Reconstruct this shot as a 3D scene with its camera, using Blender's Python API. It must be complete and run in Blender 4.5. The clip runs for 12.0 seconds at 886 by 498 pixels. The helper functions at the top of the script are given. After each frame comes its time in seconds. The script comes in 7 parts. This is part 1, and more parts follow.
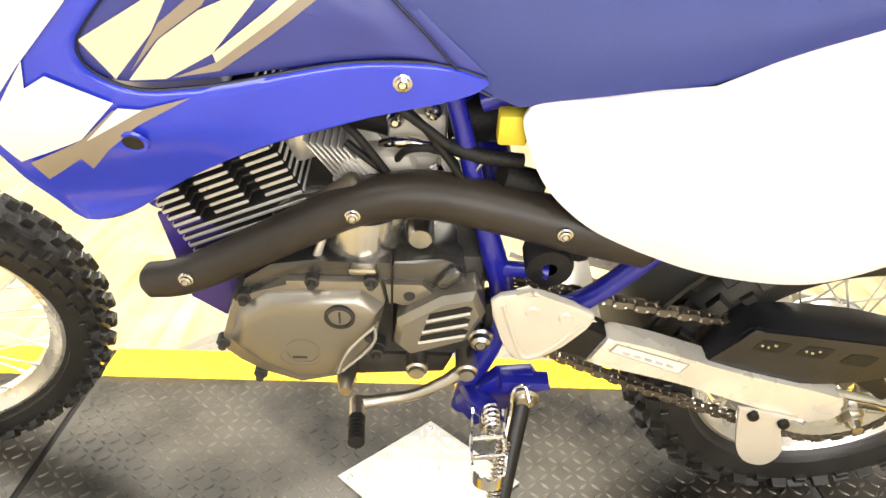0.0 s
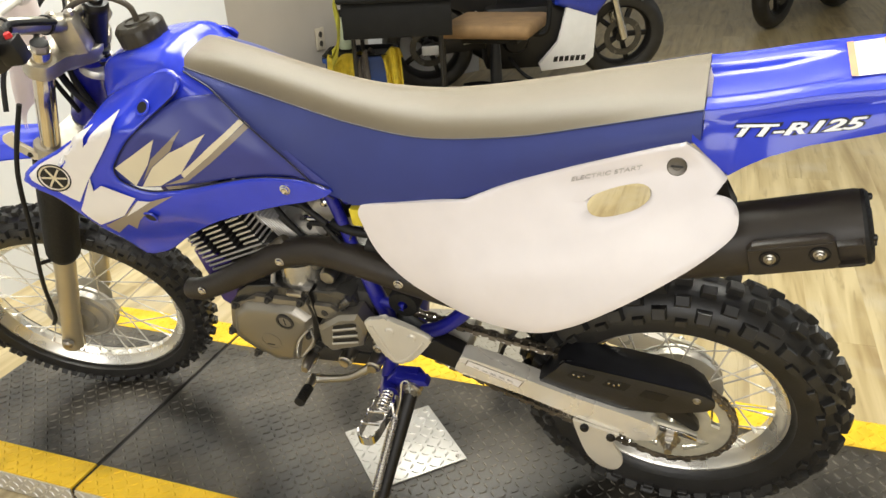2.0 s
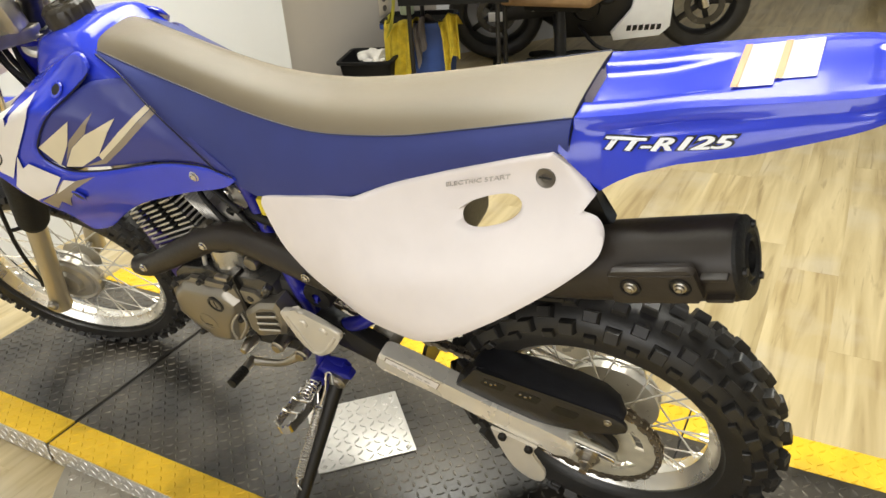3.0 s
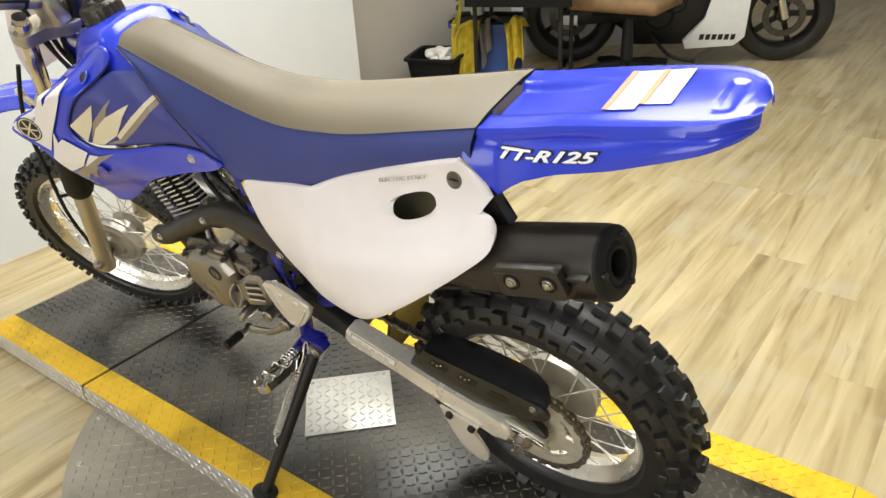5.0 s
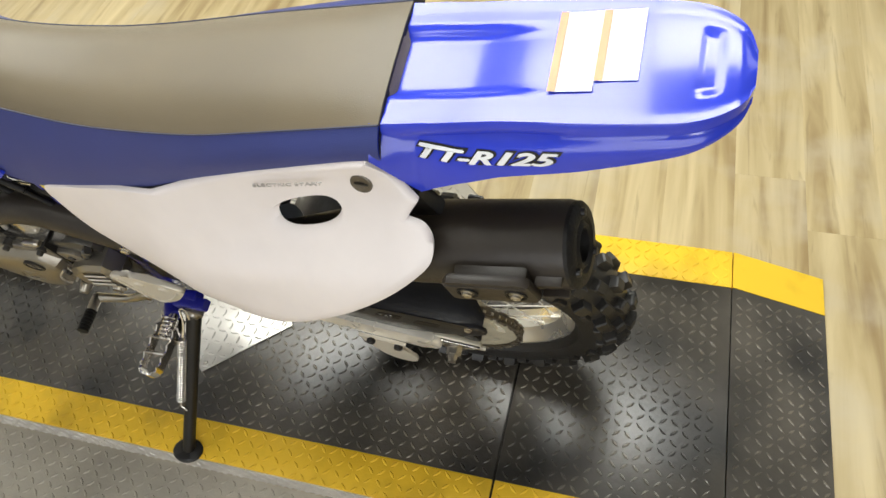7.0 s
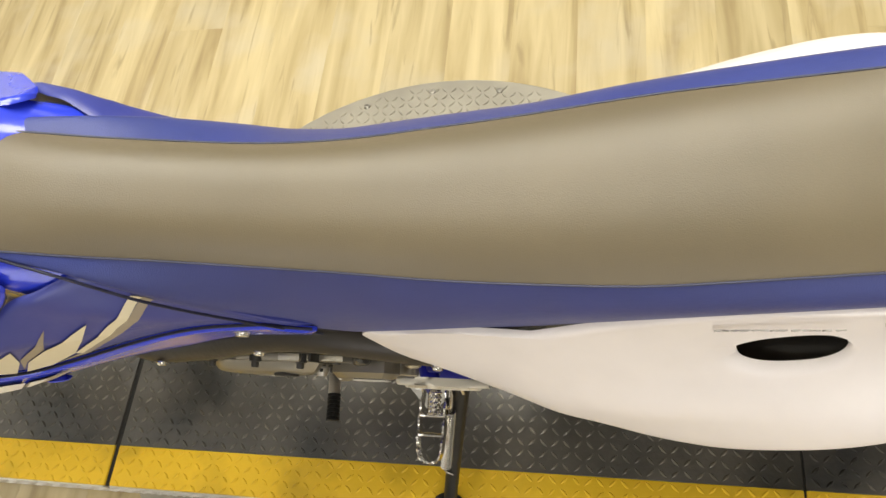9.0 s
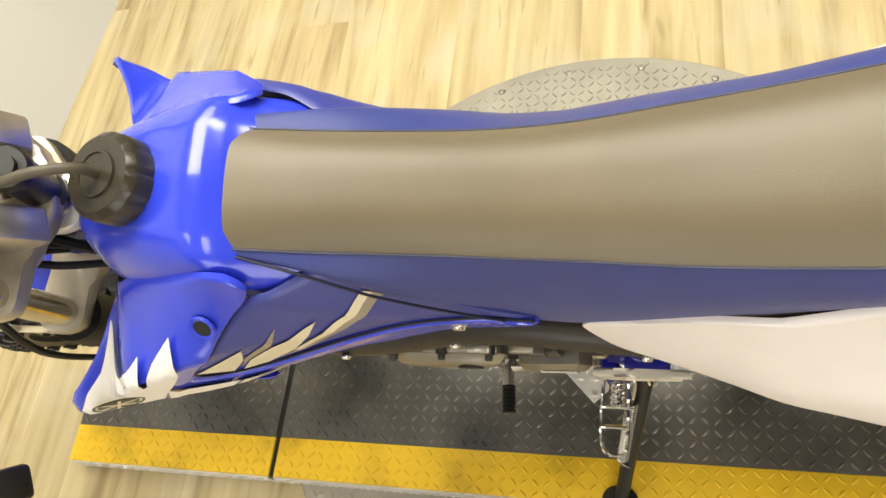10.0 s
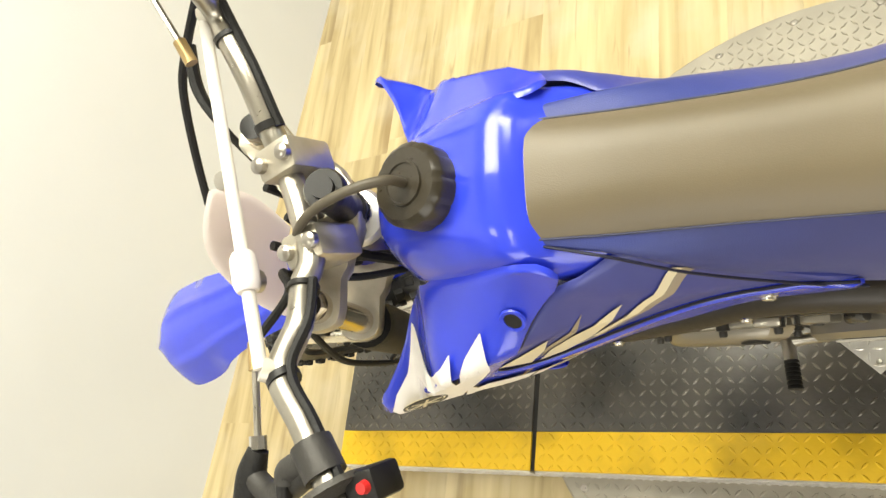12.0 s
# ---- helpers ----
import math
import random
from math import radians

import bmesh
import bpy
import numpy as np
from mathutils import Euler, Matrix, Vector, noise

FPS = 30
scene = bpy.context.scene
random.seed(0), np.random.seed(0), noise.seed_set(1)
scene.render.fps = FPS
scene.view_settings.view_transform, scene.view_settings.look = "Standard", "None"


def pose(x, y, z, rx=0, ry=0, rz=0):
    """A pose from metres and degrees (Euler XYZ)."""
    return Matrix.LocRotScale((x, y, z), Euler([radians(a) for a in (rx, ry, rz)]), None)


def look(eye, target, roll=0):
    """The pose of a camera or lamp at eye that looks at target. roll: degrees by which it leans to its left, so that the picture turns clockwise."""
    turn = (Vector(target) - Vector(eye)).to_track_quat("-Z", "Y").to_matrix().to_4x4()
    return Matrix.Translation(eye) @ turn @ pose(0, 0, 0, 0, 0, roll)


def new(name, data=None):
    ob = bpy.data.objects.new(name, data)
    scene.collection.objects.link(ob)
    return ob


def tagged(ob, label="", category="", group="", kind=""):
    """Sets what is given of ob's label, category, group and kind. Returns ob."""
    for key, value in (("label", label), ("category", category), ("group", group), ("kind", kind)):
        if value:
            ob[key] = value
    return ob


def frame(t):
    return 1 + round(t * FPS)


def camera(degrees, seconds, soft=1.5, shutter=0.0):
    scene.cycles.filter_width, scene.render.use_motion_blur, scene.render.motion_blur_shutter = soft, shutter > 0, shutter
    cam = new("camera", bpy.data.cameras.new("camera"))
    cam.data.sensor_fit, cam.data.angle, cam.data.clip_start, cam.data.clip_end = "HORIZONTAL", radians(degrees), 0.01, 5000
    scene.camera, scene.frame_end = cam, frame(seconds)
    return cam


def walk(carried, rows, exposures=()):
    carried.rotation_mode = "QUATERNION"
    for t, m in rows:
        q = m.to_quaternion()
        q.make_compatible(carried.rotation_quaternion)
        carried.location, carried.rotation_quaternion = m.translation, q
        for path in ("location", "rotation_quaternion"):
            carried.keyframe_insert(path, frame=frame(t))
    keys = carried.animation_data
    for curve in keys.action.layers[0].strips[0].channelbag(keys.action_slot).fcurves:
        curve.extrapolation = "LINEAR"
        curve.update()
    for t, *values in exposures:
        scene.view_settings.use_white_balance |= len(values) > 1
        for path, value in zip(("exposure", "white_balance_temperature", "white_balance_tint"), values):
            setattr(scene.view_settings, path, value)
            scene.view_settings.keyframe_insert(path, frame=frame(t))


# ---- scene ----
cam = camera(60.6, 12.0)
PATH = [
    (0, (0.129, -0.914, 0.833), (0.182, 0.889, -0.031), 2.5),
    (0.5, (0.21, -1.028, 0.918), (0.118, 0.76, 0.027), -0.1),
    (1, (0.434, -1.2, 1.057), (0.099, 0.555, 0.16), -0.2),
    (1.5, (0.595, -1.229, 1.078), (0.043, 0.484, 0.205), -3.3),
    (2, (0.699, -1.163, 1.073), (0.056, 0.521, 0.206), -3.3),
    (2.5, (0.828, -1.055, 1.073), (0.056, 0.541, 0.146), -1.9),
    (3, (0.943, -0.984, 1.083), (0.058, 0.543, 0.143), -4.3),
    (3.2, (1.008, -0.976, 1.086), (0.046, 0.508, 0.153), -3.6),
    (4.8, (1.197, -0.957, 1.111), (0.065, 0.406, 0.184), -4.5),
    (5, (1.18, -0.956, 1.117), (0.091, 0.436, 0.181), -3.6),
    (5.5, (1.113, -0.964, 1.119), (0.184, 0.524, 0.157), -3.8),
    (6, (1.045, -0.929, 1.155), (0.292, 0.642, 0.173), -2.8),
    (6.5, (0.982, -0.833, 1.238), (0.432, 0.698, 0.073), -7.1),
    (6.7, (0.958, -0.789, 1.261), (0.45, 0.551, -0.134), -7.6),
    (8.3, (0.635, -0.513, 1.328), (0.286, 0.43, -0.401), -14.4),
    (8.5, (0.576, -0.501, 1.329), (0.23, 0.42, -0.412), -15.5),
    (9, (0.45, -0.484, 1.318), (0.03, 0.388, -0.432), -22.6),
    (9.5, (0.376, -0.483, 1.321), (-0.11, 0.381, -0.416), -26.6),
    (10, (0.32, -0.484, 1.322), (-0.314, 0.335, -0.389), -34.8),
    (10.5, (0.281, -0.484, 1.333), (-0.513, 0.307, -0.323), -42.3),
    (11, (0.253, -0.49, 1.34), (-0.65, 0.268, -0.276), -47.5),
    (11.5, (0.239, -0.499, 1.347), (-0.754, 0.242, -0.223), -52.0),
    (12, (0.228, -0.504, 1.356), (-0.836, 0.256, -0.157), -55.0),
]
walk(cam, [(t, look(eye, target, roll)) for t, eye, target, roll in PATH],
     exposures=[(0, 1.36, 6550, 12), (0.5, 0.62, 6450, 12), (1.0, 0.60, 6450, 11), (1.5, 0.54, 6500, 10), (2.5, 0.29, 6500, 10), (3.0, 0.33, 6500, 10), (5.0, 0.32, 6300, 10), (6.0, 0.30, 6250, 10), (6.5, 0.19, 6200, 10), (8.5, 0.14, 6550, 10), (9.5, 0.28, 6800, 10), (10.5, 0.49, 6900, 8), (12.0, 0.56, 6900, 7)])

# ---- world, light ----
DECK = 0.008
FLOOR = DECK - 0.055
world = bpy.data.worlds.new("world")
scene.world = world
world.use_nodes = True
world.node_tree.nodes["Background"].inputs[0].default_value = (0.9, 0.95, 1.0, 1)
world.node_tree.nodes["Background"].inputs[1].default_value = 0.08


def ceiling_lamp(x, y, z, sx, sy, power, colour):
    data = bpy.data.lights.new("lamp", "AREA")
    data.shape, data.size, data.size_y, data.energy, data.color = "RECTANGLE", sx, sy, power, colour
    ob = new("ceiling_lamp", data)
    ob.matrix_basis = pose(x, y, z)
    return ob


WARM = (1.0, 0.99, 0.90)
# a row of ceiling panels over the lift, weaker ones over the rest of the room
for lx, ly, sx, sy, power in ((-0.22, 0.40, 1.2, 1.2, 48), (1.0, 0.8, 1.2, 0.6, 31), (-0.85, -1.7, 0.6, 0.6, 7), (1.3, -1.9, 0.6, 0.6, 8), (2.6, 1.2, 0.6, 0.6, 3), (-0.20, 1.3, 1.2, 0.6, 15), (0.15, 2.6, 1.2, 0.6, 4), (3.2, 4.6, 0.6, 0.6, 2)):
    ceiling_lamp(lx, ly, 2.72, sx, sy, power, WARM)
# fill lamp added for an assumed, unseen shop front on the near side
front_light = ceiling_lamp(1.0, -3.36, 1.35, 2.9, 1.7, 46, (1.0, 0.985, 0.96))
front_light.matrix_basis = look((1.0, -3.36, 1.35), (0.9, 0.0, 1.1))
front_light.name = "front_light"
# cool lamp standing in for daylight from an unseen window at the far right
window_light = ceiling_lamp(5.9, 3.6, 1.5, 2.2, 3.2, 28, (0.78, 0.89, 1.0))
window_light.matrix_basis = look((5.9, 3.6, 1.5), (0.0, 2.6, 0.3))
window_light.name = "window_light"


# ---- materials ----
def material(name, base, rough=0.5, metal=0.0, vary=0.12, scale=18.0, bump=0.0, fine=180.0, coat=0.0, dirt=None, sheen=0.0, spec=0.5, wear=(0.28, 0.5)):
    """Base colour with stains at one scale, grain at another, both in metres."""
    m = bpy.data.materials.new(name)
    m.use_nodes = True
    nt = m.node_tree
    bsdf = nt.nodes["Principled BSDF"]
    bsdf.inputs["Metallic"].default_value = metal
    bsdf.inputs["Coat Weight"].default_value = coat
    bsdf.inputs["Specular IOR Level"].default_value = spec
    bsdf.inputs["Coat Roughness"].default_value = 0.08
    bsdf.inputs["Sheen Weight"].default_value = sheen
    bsdf.inputs["Sheen Roughness"].default_value = 0.42
    bsdf.inputs["Sheen Tint"].default_value = (1.0, 0.89, 0.70, 1)
    geo = nt.nodes.new("ShaderNodeTexCoord")
    big, small = nt.nodes.new("ShaderNodeTexNoise"), nt.nodes.new("ShaderNodeTexNoise")
    for n, s, d in ((big, scale, 4), (small, fine, 2)):
        n.inputs["Scale"].default_value = s
        n.inputs["Detail"].default_value = d
        nt.links.new(geo.outputs["Object"], n.inputs["Vector"])
    mix = nt.nodes.new("ShaderNodeMix")
    mix.data_type = "RGBA"
    low = [max(0.0, c * (1 - vary)) for c in base]
    high = [min(1.0, c * (1 + vary)) for c in base]
    if dirt:
        low = dirt
    mix.inputs["A"].default_value = (*low, 1)
    mix.inputs["B"].default_value = (*high, 1)
    ramp = nt.nodes.new("ShaderNodeMapRange")
    ramp.inputs["From Min"].default_value, ramp.inputs["From Max"].default_value = (0.3, 0.7) if not dirt else wear
    nt.links.new(big.outputs["Fac"], ramp.inputs["Value"])
    nt.links.new(ramp.outputs["Result"], mix.inputs["Factor"])
    nt.links.new(mix.outputs["Result"], bsdf.inputs["Base Color"])
    rr = nt.nodes.new("ShaderNodeMapRange")
    rr.inputs["To Min"].default_value, rr.inputs["To Max"].default_value = max(0.02, rough * 0.8), min(1.0, rough * 1.2)
    nt.links.new(small.outputs["Fac"], rr.inputs["Value"])
    nt.links.new(rr.outputs["Result"], bsdf.inputs["Roughness"])
    if bump:
        bp = nt.nodes.new("ShaderNodeBump")
        bp.inputs["Strength"].default_value = bump
        bp.inputs["Distance"].default_value = 0.002
        nt.links.new(small.outputs["Fac"], bp.inputs["Height"])
        nt.links.new(bp.outputs["Normal"], bsdf.inputs["Normal"])
    return m


M_BLUE = material("blue_plastic", (0.026, 0.050, 0.60), 0.20, vary=0.06, coat=0.4)
M_BLUE_DULL = material("dull_blue_decal", (0.04, 0.05, 0.25), 0.4, vary=0.06)
M_SEATBLUE = material("blue_vinyl", (0.020, 0.034, 0.19), 0.5, vary=0.06, bump=0.2, fine=900, sheen=0.28)
M_SEATGREY = material("tan_grey_vinyl", (0.106, 0.080, 0.041), 0.48, vary=0.10, scale=7, bump=0.12, fine=900, sheen=1.0, spec=0.66)
M_PIPING = material("grey_blue_piping", (0.030, 0.034, 0.075), 0.5)
M_WHITE = material("white_plastic", (0.78, 0.725, 0.715), 0.35, vary=0.03, coat=0.15)
M_WHITEDECAL = material("white_decal", (0.80, 0.76, 0.72), 0.35, vary=0.03)
M_PRINT = material("white_print", (0.84, 0.85, 0.88), 0.35, vary=0.02)
M_CREAM = material("cream_decal", (0.72, 0.64, 0.46), 0.4, vary=0.04)
M_TAN = material("tan_decal", (0.30, 0.25, 0.19), 0.4, vary=0.05)
M_BLACK = material("satin_black_paint", (0.010, 0.009, 0.0084), 0.4, vary=0.15, bump=0.1, spec=0.4)
M_RUBBER = material("black_rubber", (0.008, 0.0075, 0.007), 0.6, vary=0.25, bump=0.4, fine=300, spec=0.35)
M_TYRE = material("tyre_rubber", (0.021, 0.0195, 0.0175), 0.42, vary=0.3, bump=0.15, fine=250, spec=0.5)
# dark blue that holds the shade of the gaps in the bodywork
M_GAPSHADE = material("gap_shade_blue", (0.006, 0.007, 0.028), 0.5)
M_FRAME = material("blue_frame_paint", (0.010, 0.012, 0.25), 0.3, vary=0.08, coat=0.3)
M_ALU = material("cast_aluminium", (0.66, 0.64, 0.60), 0.36, metal=0.85, vary=0.08, bump=0.15)
M_ALUDULL = material("grey_engine_paint", (0.29, 0.265, 0.22), 0.30, metal=0.72, vary=0.05, scale=9, fine=14)
M_STARTER = material("machined_aluminium", (0.66, 0.63, 0.57), 0.20, metal=0.9, vary=0.15, scale=20, bump=0.05)
M_GUSSET = material("violet_blue_bracket", (0.035, 0.018, 0.17), 0.35, vary=0.15, coat=0.2)
M_HUB = material("cast_hub_metal", (0.50, 0.475, 0.42), 0.3, metal=0.45, vary=0.12, bump=0.08)
M_CLIP = material("dull_metal_fastener", (0.15, 0.135, 0.115), 0.40, metal=0.8, vary=0.2, scale=60)
M_FAINT = material("faded_print", (0.47, 0.44, 0.42), 0.45, vary=0.3, scale=60)
M_GRIP = material("worn_grip_rubber", (0.042, 0.037, 0.030), 0.5, vary=0.2, scale=40, bump=0.3, fine=400)
M_GUARD = material("black_guard_plastic", (0.014, 0.014, 0.016), 0.33, vary=0.3, scale=25, bump=0.15, spec=0.6)
M_CASE = material("dark_polished_case", (0.10, 0.095, 0.087), 0.26, metal=0.7, vary=0.15, scale=12, fine=20)
M_ENGDARK = material("dark_engine_metal", (0.05, 0.047, 0.043), 0.5, metal=0.4, vary=0.2, bump=0.2)
M_BAR = material("dull_aluminium_tube", (0.42, 0.39, 0.33), 0.3, metal=0.9, vary=0.12, bump=0.1)
M_HEAT = material("brown_black_heat_paint", (0.028, 0.022, 0.0165), 0.42, vary=0.2, bump=0.15, spec=0.4)
M_CAP = material("weathered_cap_plastic", (0.031, 0.025, 0.016), 0.30, vary=0.2, bump=0.2)
M_HOSE = material("brownish_hose", (0.075, 0.062, 0.042), 0.5, vary=0.15)
M_FIN = material("bright_cast_fins", (0.62, 0.60, 0.56), 0.30, metal=0.55, vary=0.1, fine=30)
M_CLAMP = material("bronze_grey_casting", (0.48, 0.44, 0.36), 0.38, metal=0.75, vary=0.15, scale=30, bump=0.15)
M_TUBE = material("worn_fork_tube", (0.70, 0.63, 0.52), 0.16, metal=1.0, vary=0.12, scale=30)
M_CHROME = material("bright_steel", (0.75, 0.73, 0.70), 0.16, metal=1.0, vary=0.06)
M_STEEL = material("zinc_steel", (0.50, 0.47, 0.42), 0.3, metal=1.0, vary=0.15)
M_SILVER = material("silver_paint", (0.68, 0.635, 0.545), 0.36, metal=0.25, vary=0.04)
M_ARM = material("satin_aluminium", (0.86, 0.82, 0.73), 0.28, metal=0.4, vary=0.08, scale=14, fine=24)
M_SPROCKET = material("pale_anodised_alloy", (0.62, 0.585, 0.47), 0.34, metal=0.35, vary=0.12, scale=30, bump=0.08)
M_SPOKE = material("bright_spoke_steel", (0.80, 0.77, 0.70), 0.25, metal=0.5, vary=0.08)
M_RIM = material("polished_rim", (0.80, 0.77, 0.70), 0.28, metal=0.85, vary=0.06, fine=24)
M_CHAIN = material("oily_chain", (0.20, 0.17, 0.13), 0.35, metal=0.8, vary=0.35, fine=500)
M_YELLOW = material("yellow_paint", (0.80, 0.51, 0.030), 0.45, vary=0.10, scale=7, bump=0.1, dirt=(0.56, 0.35, 0.02), spec=0.3)
M_WORN = material("worn_tread_metal", (0.19, 0.168, 0.135), 0.33, metal=0.35, vary=0.3, scale=4.5, bump=0.2, fine=150, dirt=(0.028, 0.0255, 0.0215), spec=0.85, wear=(0.38, 0.66))
M_DECK = material("worn_black_deck_paint", (0.070, 0.061, 0.048), 0.31, vary=0.3, scale=4.5, bump=0.3, fine=120, dirt=(0.009, 0.0080, 0.0066), spec=0.95, wear=(0.37, 0.66))
M_PLATE = material("bare_tread_plate", (0.68, 0.655, 0.61), 0.36, metal=0.7, vary=0.10, bump=0.15)
M_DISC = material("dull_tread_plate", (0.38, 0.35, 0.29), 0.42, metal=0.55, vary=0.15, scale=7, bump=0.2)
M_WALL = material("white_wall_paint", (0.67, 0.68, 0.69), 0.7, vary=0.02, scale=3, bump=0.08)
# grey paint, its base darkened for the shade beyond the partition
M_WALLGREY = material("shaded_grey_wall", (0.42, 0.38, 0.33), 0.75, vary=0.05, scale=3, bump=0.08)
# unseen ceiling; grey lowered to cut the light it bounces
M_CEIL = material("ceiling_paint", (0.40, 0.40, 0.39), 0.8, vary=0.03, scale=2)


def wood_material():
    m = bpy.data.materials.new("pale_wood_plank")
    m.use_nodes = True
    nt = m.node_tree
    bsdf = nt.nodes["Principled BSDF"]
    co = nt.nodes.new("ShaderNodeTexCoord")
    info = nt.nodes.new("ShaderNodeNewGeometry")
    mp = nt.nodes.new("ShaderNodeMapping")
    mp.inputs["Scale"].default_value = (13, 1.0, 1)
    add = nt.nodes.new("ShaderNodeVectorMath")
    add.operation = "MULTIPLY_ADD"
    add.inputs[1].default_value = (1, 1, 1)
    sc = nt.nodes.new("ShaderNodeVectorMath")
    sc.operation = "SCALE"
    sc.inputs[0].default_value = (73, 119, 31)
    own = nt.nodes.new("ShaderNodeObjectInfo")
    both = nt.nodes.new("ShaderNodeMath")
    both.operation = "ADD"
    nt.links.new(info.outputs["Random Per Island"], both.inputs[0])
    nt.links.new(own.outputs["Random"], both.inputs[1])
    turn = nt.nodes.new("ShaderNodeMath")
    turn.operation = "FRACT"
    nt.links.new(both.outputs[0], turn.inputs[0])
    nt.links.new(turn.outputs[0], sc.inputs["Scale"])
    nt.links.new(co.outputs["Object"], add.inputs[0])
    nt.links.new(sc.outputs["Vector"], add.inputs[2])
    nt.links.new(add.outputs["Vector"], mp.inputs["Vector"])
    grain = nt.nodes.new("ShaderNodeTexNoise")
    grain.inputs["Scale"].default_value, grain.inputs["Detail"].default_value, grain.inputs["Distortion"].default_value = 1.6, 6, 0.6
    nt.links.new(mp.outputs["Vector"], grain.inputs["Vector"])
    ramp = nt.nodes.new("ShaderNodeValToRGB")
    e = ramp.color_ramp.elements
    e[0].position, e[0].color = 0.28, (0.30, 0.212, 0.098, 1)
    e[1].position, e[1].color = 0.66, (0.61, 0.50, 0.285, 1)
    mid = ramp.color_ramp.elements.new(0.45)
    mid.color = (0.47, 0.371, 0.194, 1)
    nt.links.new(grain.outputs["Fac"], ramp.inputs["Fac"])
    # grey blotches and thin dark streaks along the boards
    mp2 = nt.nodes.new("ShaderNodeMapping")
    mp2.inputs["Scale"].default_value = (42, 3.2, 1)
    nt.links.new(add.outputs["Vector"], mp2.inputs["Vector"])
    crack, blotch = nt.nodes.new("ShaderNodeTexNoise"), nt.nodes.new("ShaderNodeTexNoise")
    crack.inputs["Scale"].default_value, crack.inputs["Detail"].default_value, crack.inputs["Distortion"].default_value = 1.0, 5, 1.2
    nt.links.new(mp2.outputs["Vector"], crack.inputs["Vector"])
    blotch.inputs["Scale"].default_value, blotch.inputs["Detail"].default_value = 5.5, 5
    nt.links.new(add.outputs["Vector"], blotch.inputs["Vector"])
    cut, fog = nt.nodes.new("ShaderNodeMapRange"), nt.nodes.new("ShaderNodeMapRange")
    cut.inputs["From Min"].default_value, cut.inputs["From Max"].default_value, cut.inputs["To Max"].default_value = 0.60, 0.74, 0.55
    fog.inputs["From Min"].default_value, fog.inputs["From Max"].default_value, fog.inputs["To Max"].default_value = 0.50, 0.72, 0.5
    nt.links.new(crack.outputs["Fac"], cut.inputs["Value"])
    nt.links.new(blotch.outputs["Fac"], fog.inputs["Value"])
    pale, dark = nt.nodes.new("ShaderNodeMix"), nt.nodes.new("ShaderNodeMix")
    pale.data_type = dark.data_type = "RGBA"
    for node, colour, fac, src in ((pale, (0.56, 0.50, 0.38, 1), fog, ramp.outputs["Color"]), (dark, (0.24, 0.17, 0.085, 1), cut, pale.outputs["Result"])):
        node.inputs["B"].default_value = colour
        nt.links.new(fac.outputs["Result"], node.inputs["Factor"])
        nt.links.new(src, node.inputs["A"])
    hue = nt.nodes.new("ShaderNodeHueSaturation")
    val = nt.nodes.new("ShaderNodeMapRange")
    val.inputs["To Min"].default_value, val.inputs["To Max"].default_value = 0.92, 1.06
    nt.links.new(turn.outputs[0], val.inputs["Value"])
    nt.links.new(val.outputs["Result"], hue.inputs["Value"])
    nt.links.new(dark.outputs["Result"], hue.inputs["Color"])
    nt.links.new(hue.outputs["Color"], bsdf.inputs["Base Color"])
    bsdf.inputs["Roughness"].default_value = 0.30
    bp = nt.nodes.new("ShaderNodeBump")
    bp.inputs["Strength"].default_value, bp.inputs["Distance"].default_value = 0.15, 0.001
    nt.links.new(grain.outputs["Fac"], bp.inputs["Height"])
    nt.links.new(bp.outputs["Normal"], bsdf.inputs["Normal"])
    return m


M_WOOD = wood_material()


def thin_white():
    """White plastic so thin that light shines through it."""
    m = material("thin_white_plastic", (0.80, 0.745, 0.74), 0.35, vary=0.03)
    nt = m.node_tree
    thin, mix = nt.nodes.new("ShaderNodeBsdfTranslucent"), nt.nodes.new("ShaderNodeMixShader")
    thin.inputs["Color"].default_value = (0.92, 0.84, 0.80, 1)
    mix.inputs["Fac"].default_value = 0.6
    nt.links.new(nt.nodes["Principled BSDF"].outputs[0], mix.inputs[1])
    nt.links.new(thin.outputs[0], mix.inputs[2])
    nt.links.new(mix.outputs[0], nt.nodes["Material Output"].inputs["Surface"])
    return m


M_THINWHITE = thin_white()


# ---- mesh helpers ----
def mesh_from(bm, name, mat, smooth=40):
    bmesh.ops.recalc_face_normals(bm, faces=bm.faces[:])
    me = bpy.data.meshes.new(name)
    bm.to_mesh(me)
    bm.free()
    me.materials.append(mat)
    if smooth:
        me.polygons.foreach_set("use_smooth", [True] * len(me.polygons))
        me.set_sharp_from_angle(angle=radians(smooth))
    return me


def part(name, bm, mat, parent=None, label="", m=None, smooth=40):
    ob = new(name, mesh_from(bm, name, mat, smooth))
    ob.parent = parent
    if m is not None:
        ob.matrix_basis = m
    if label:
        ob["label"] = label
    return ob


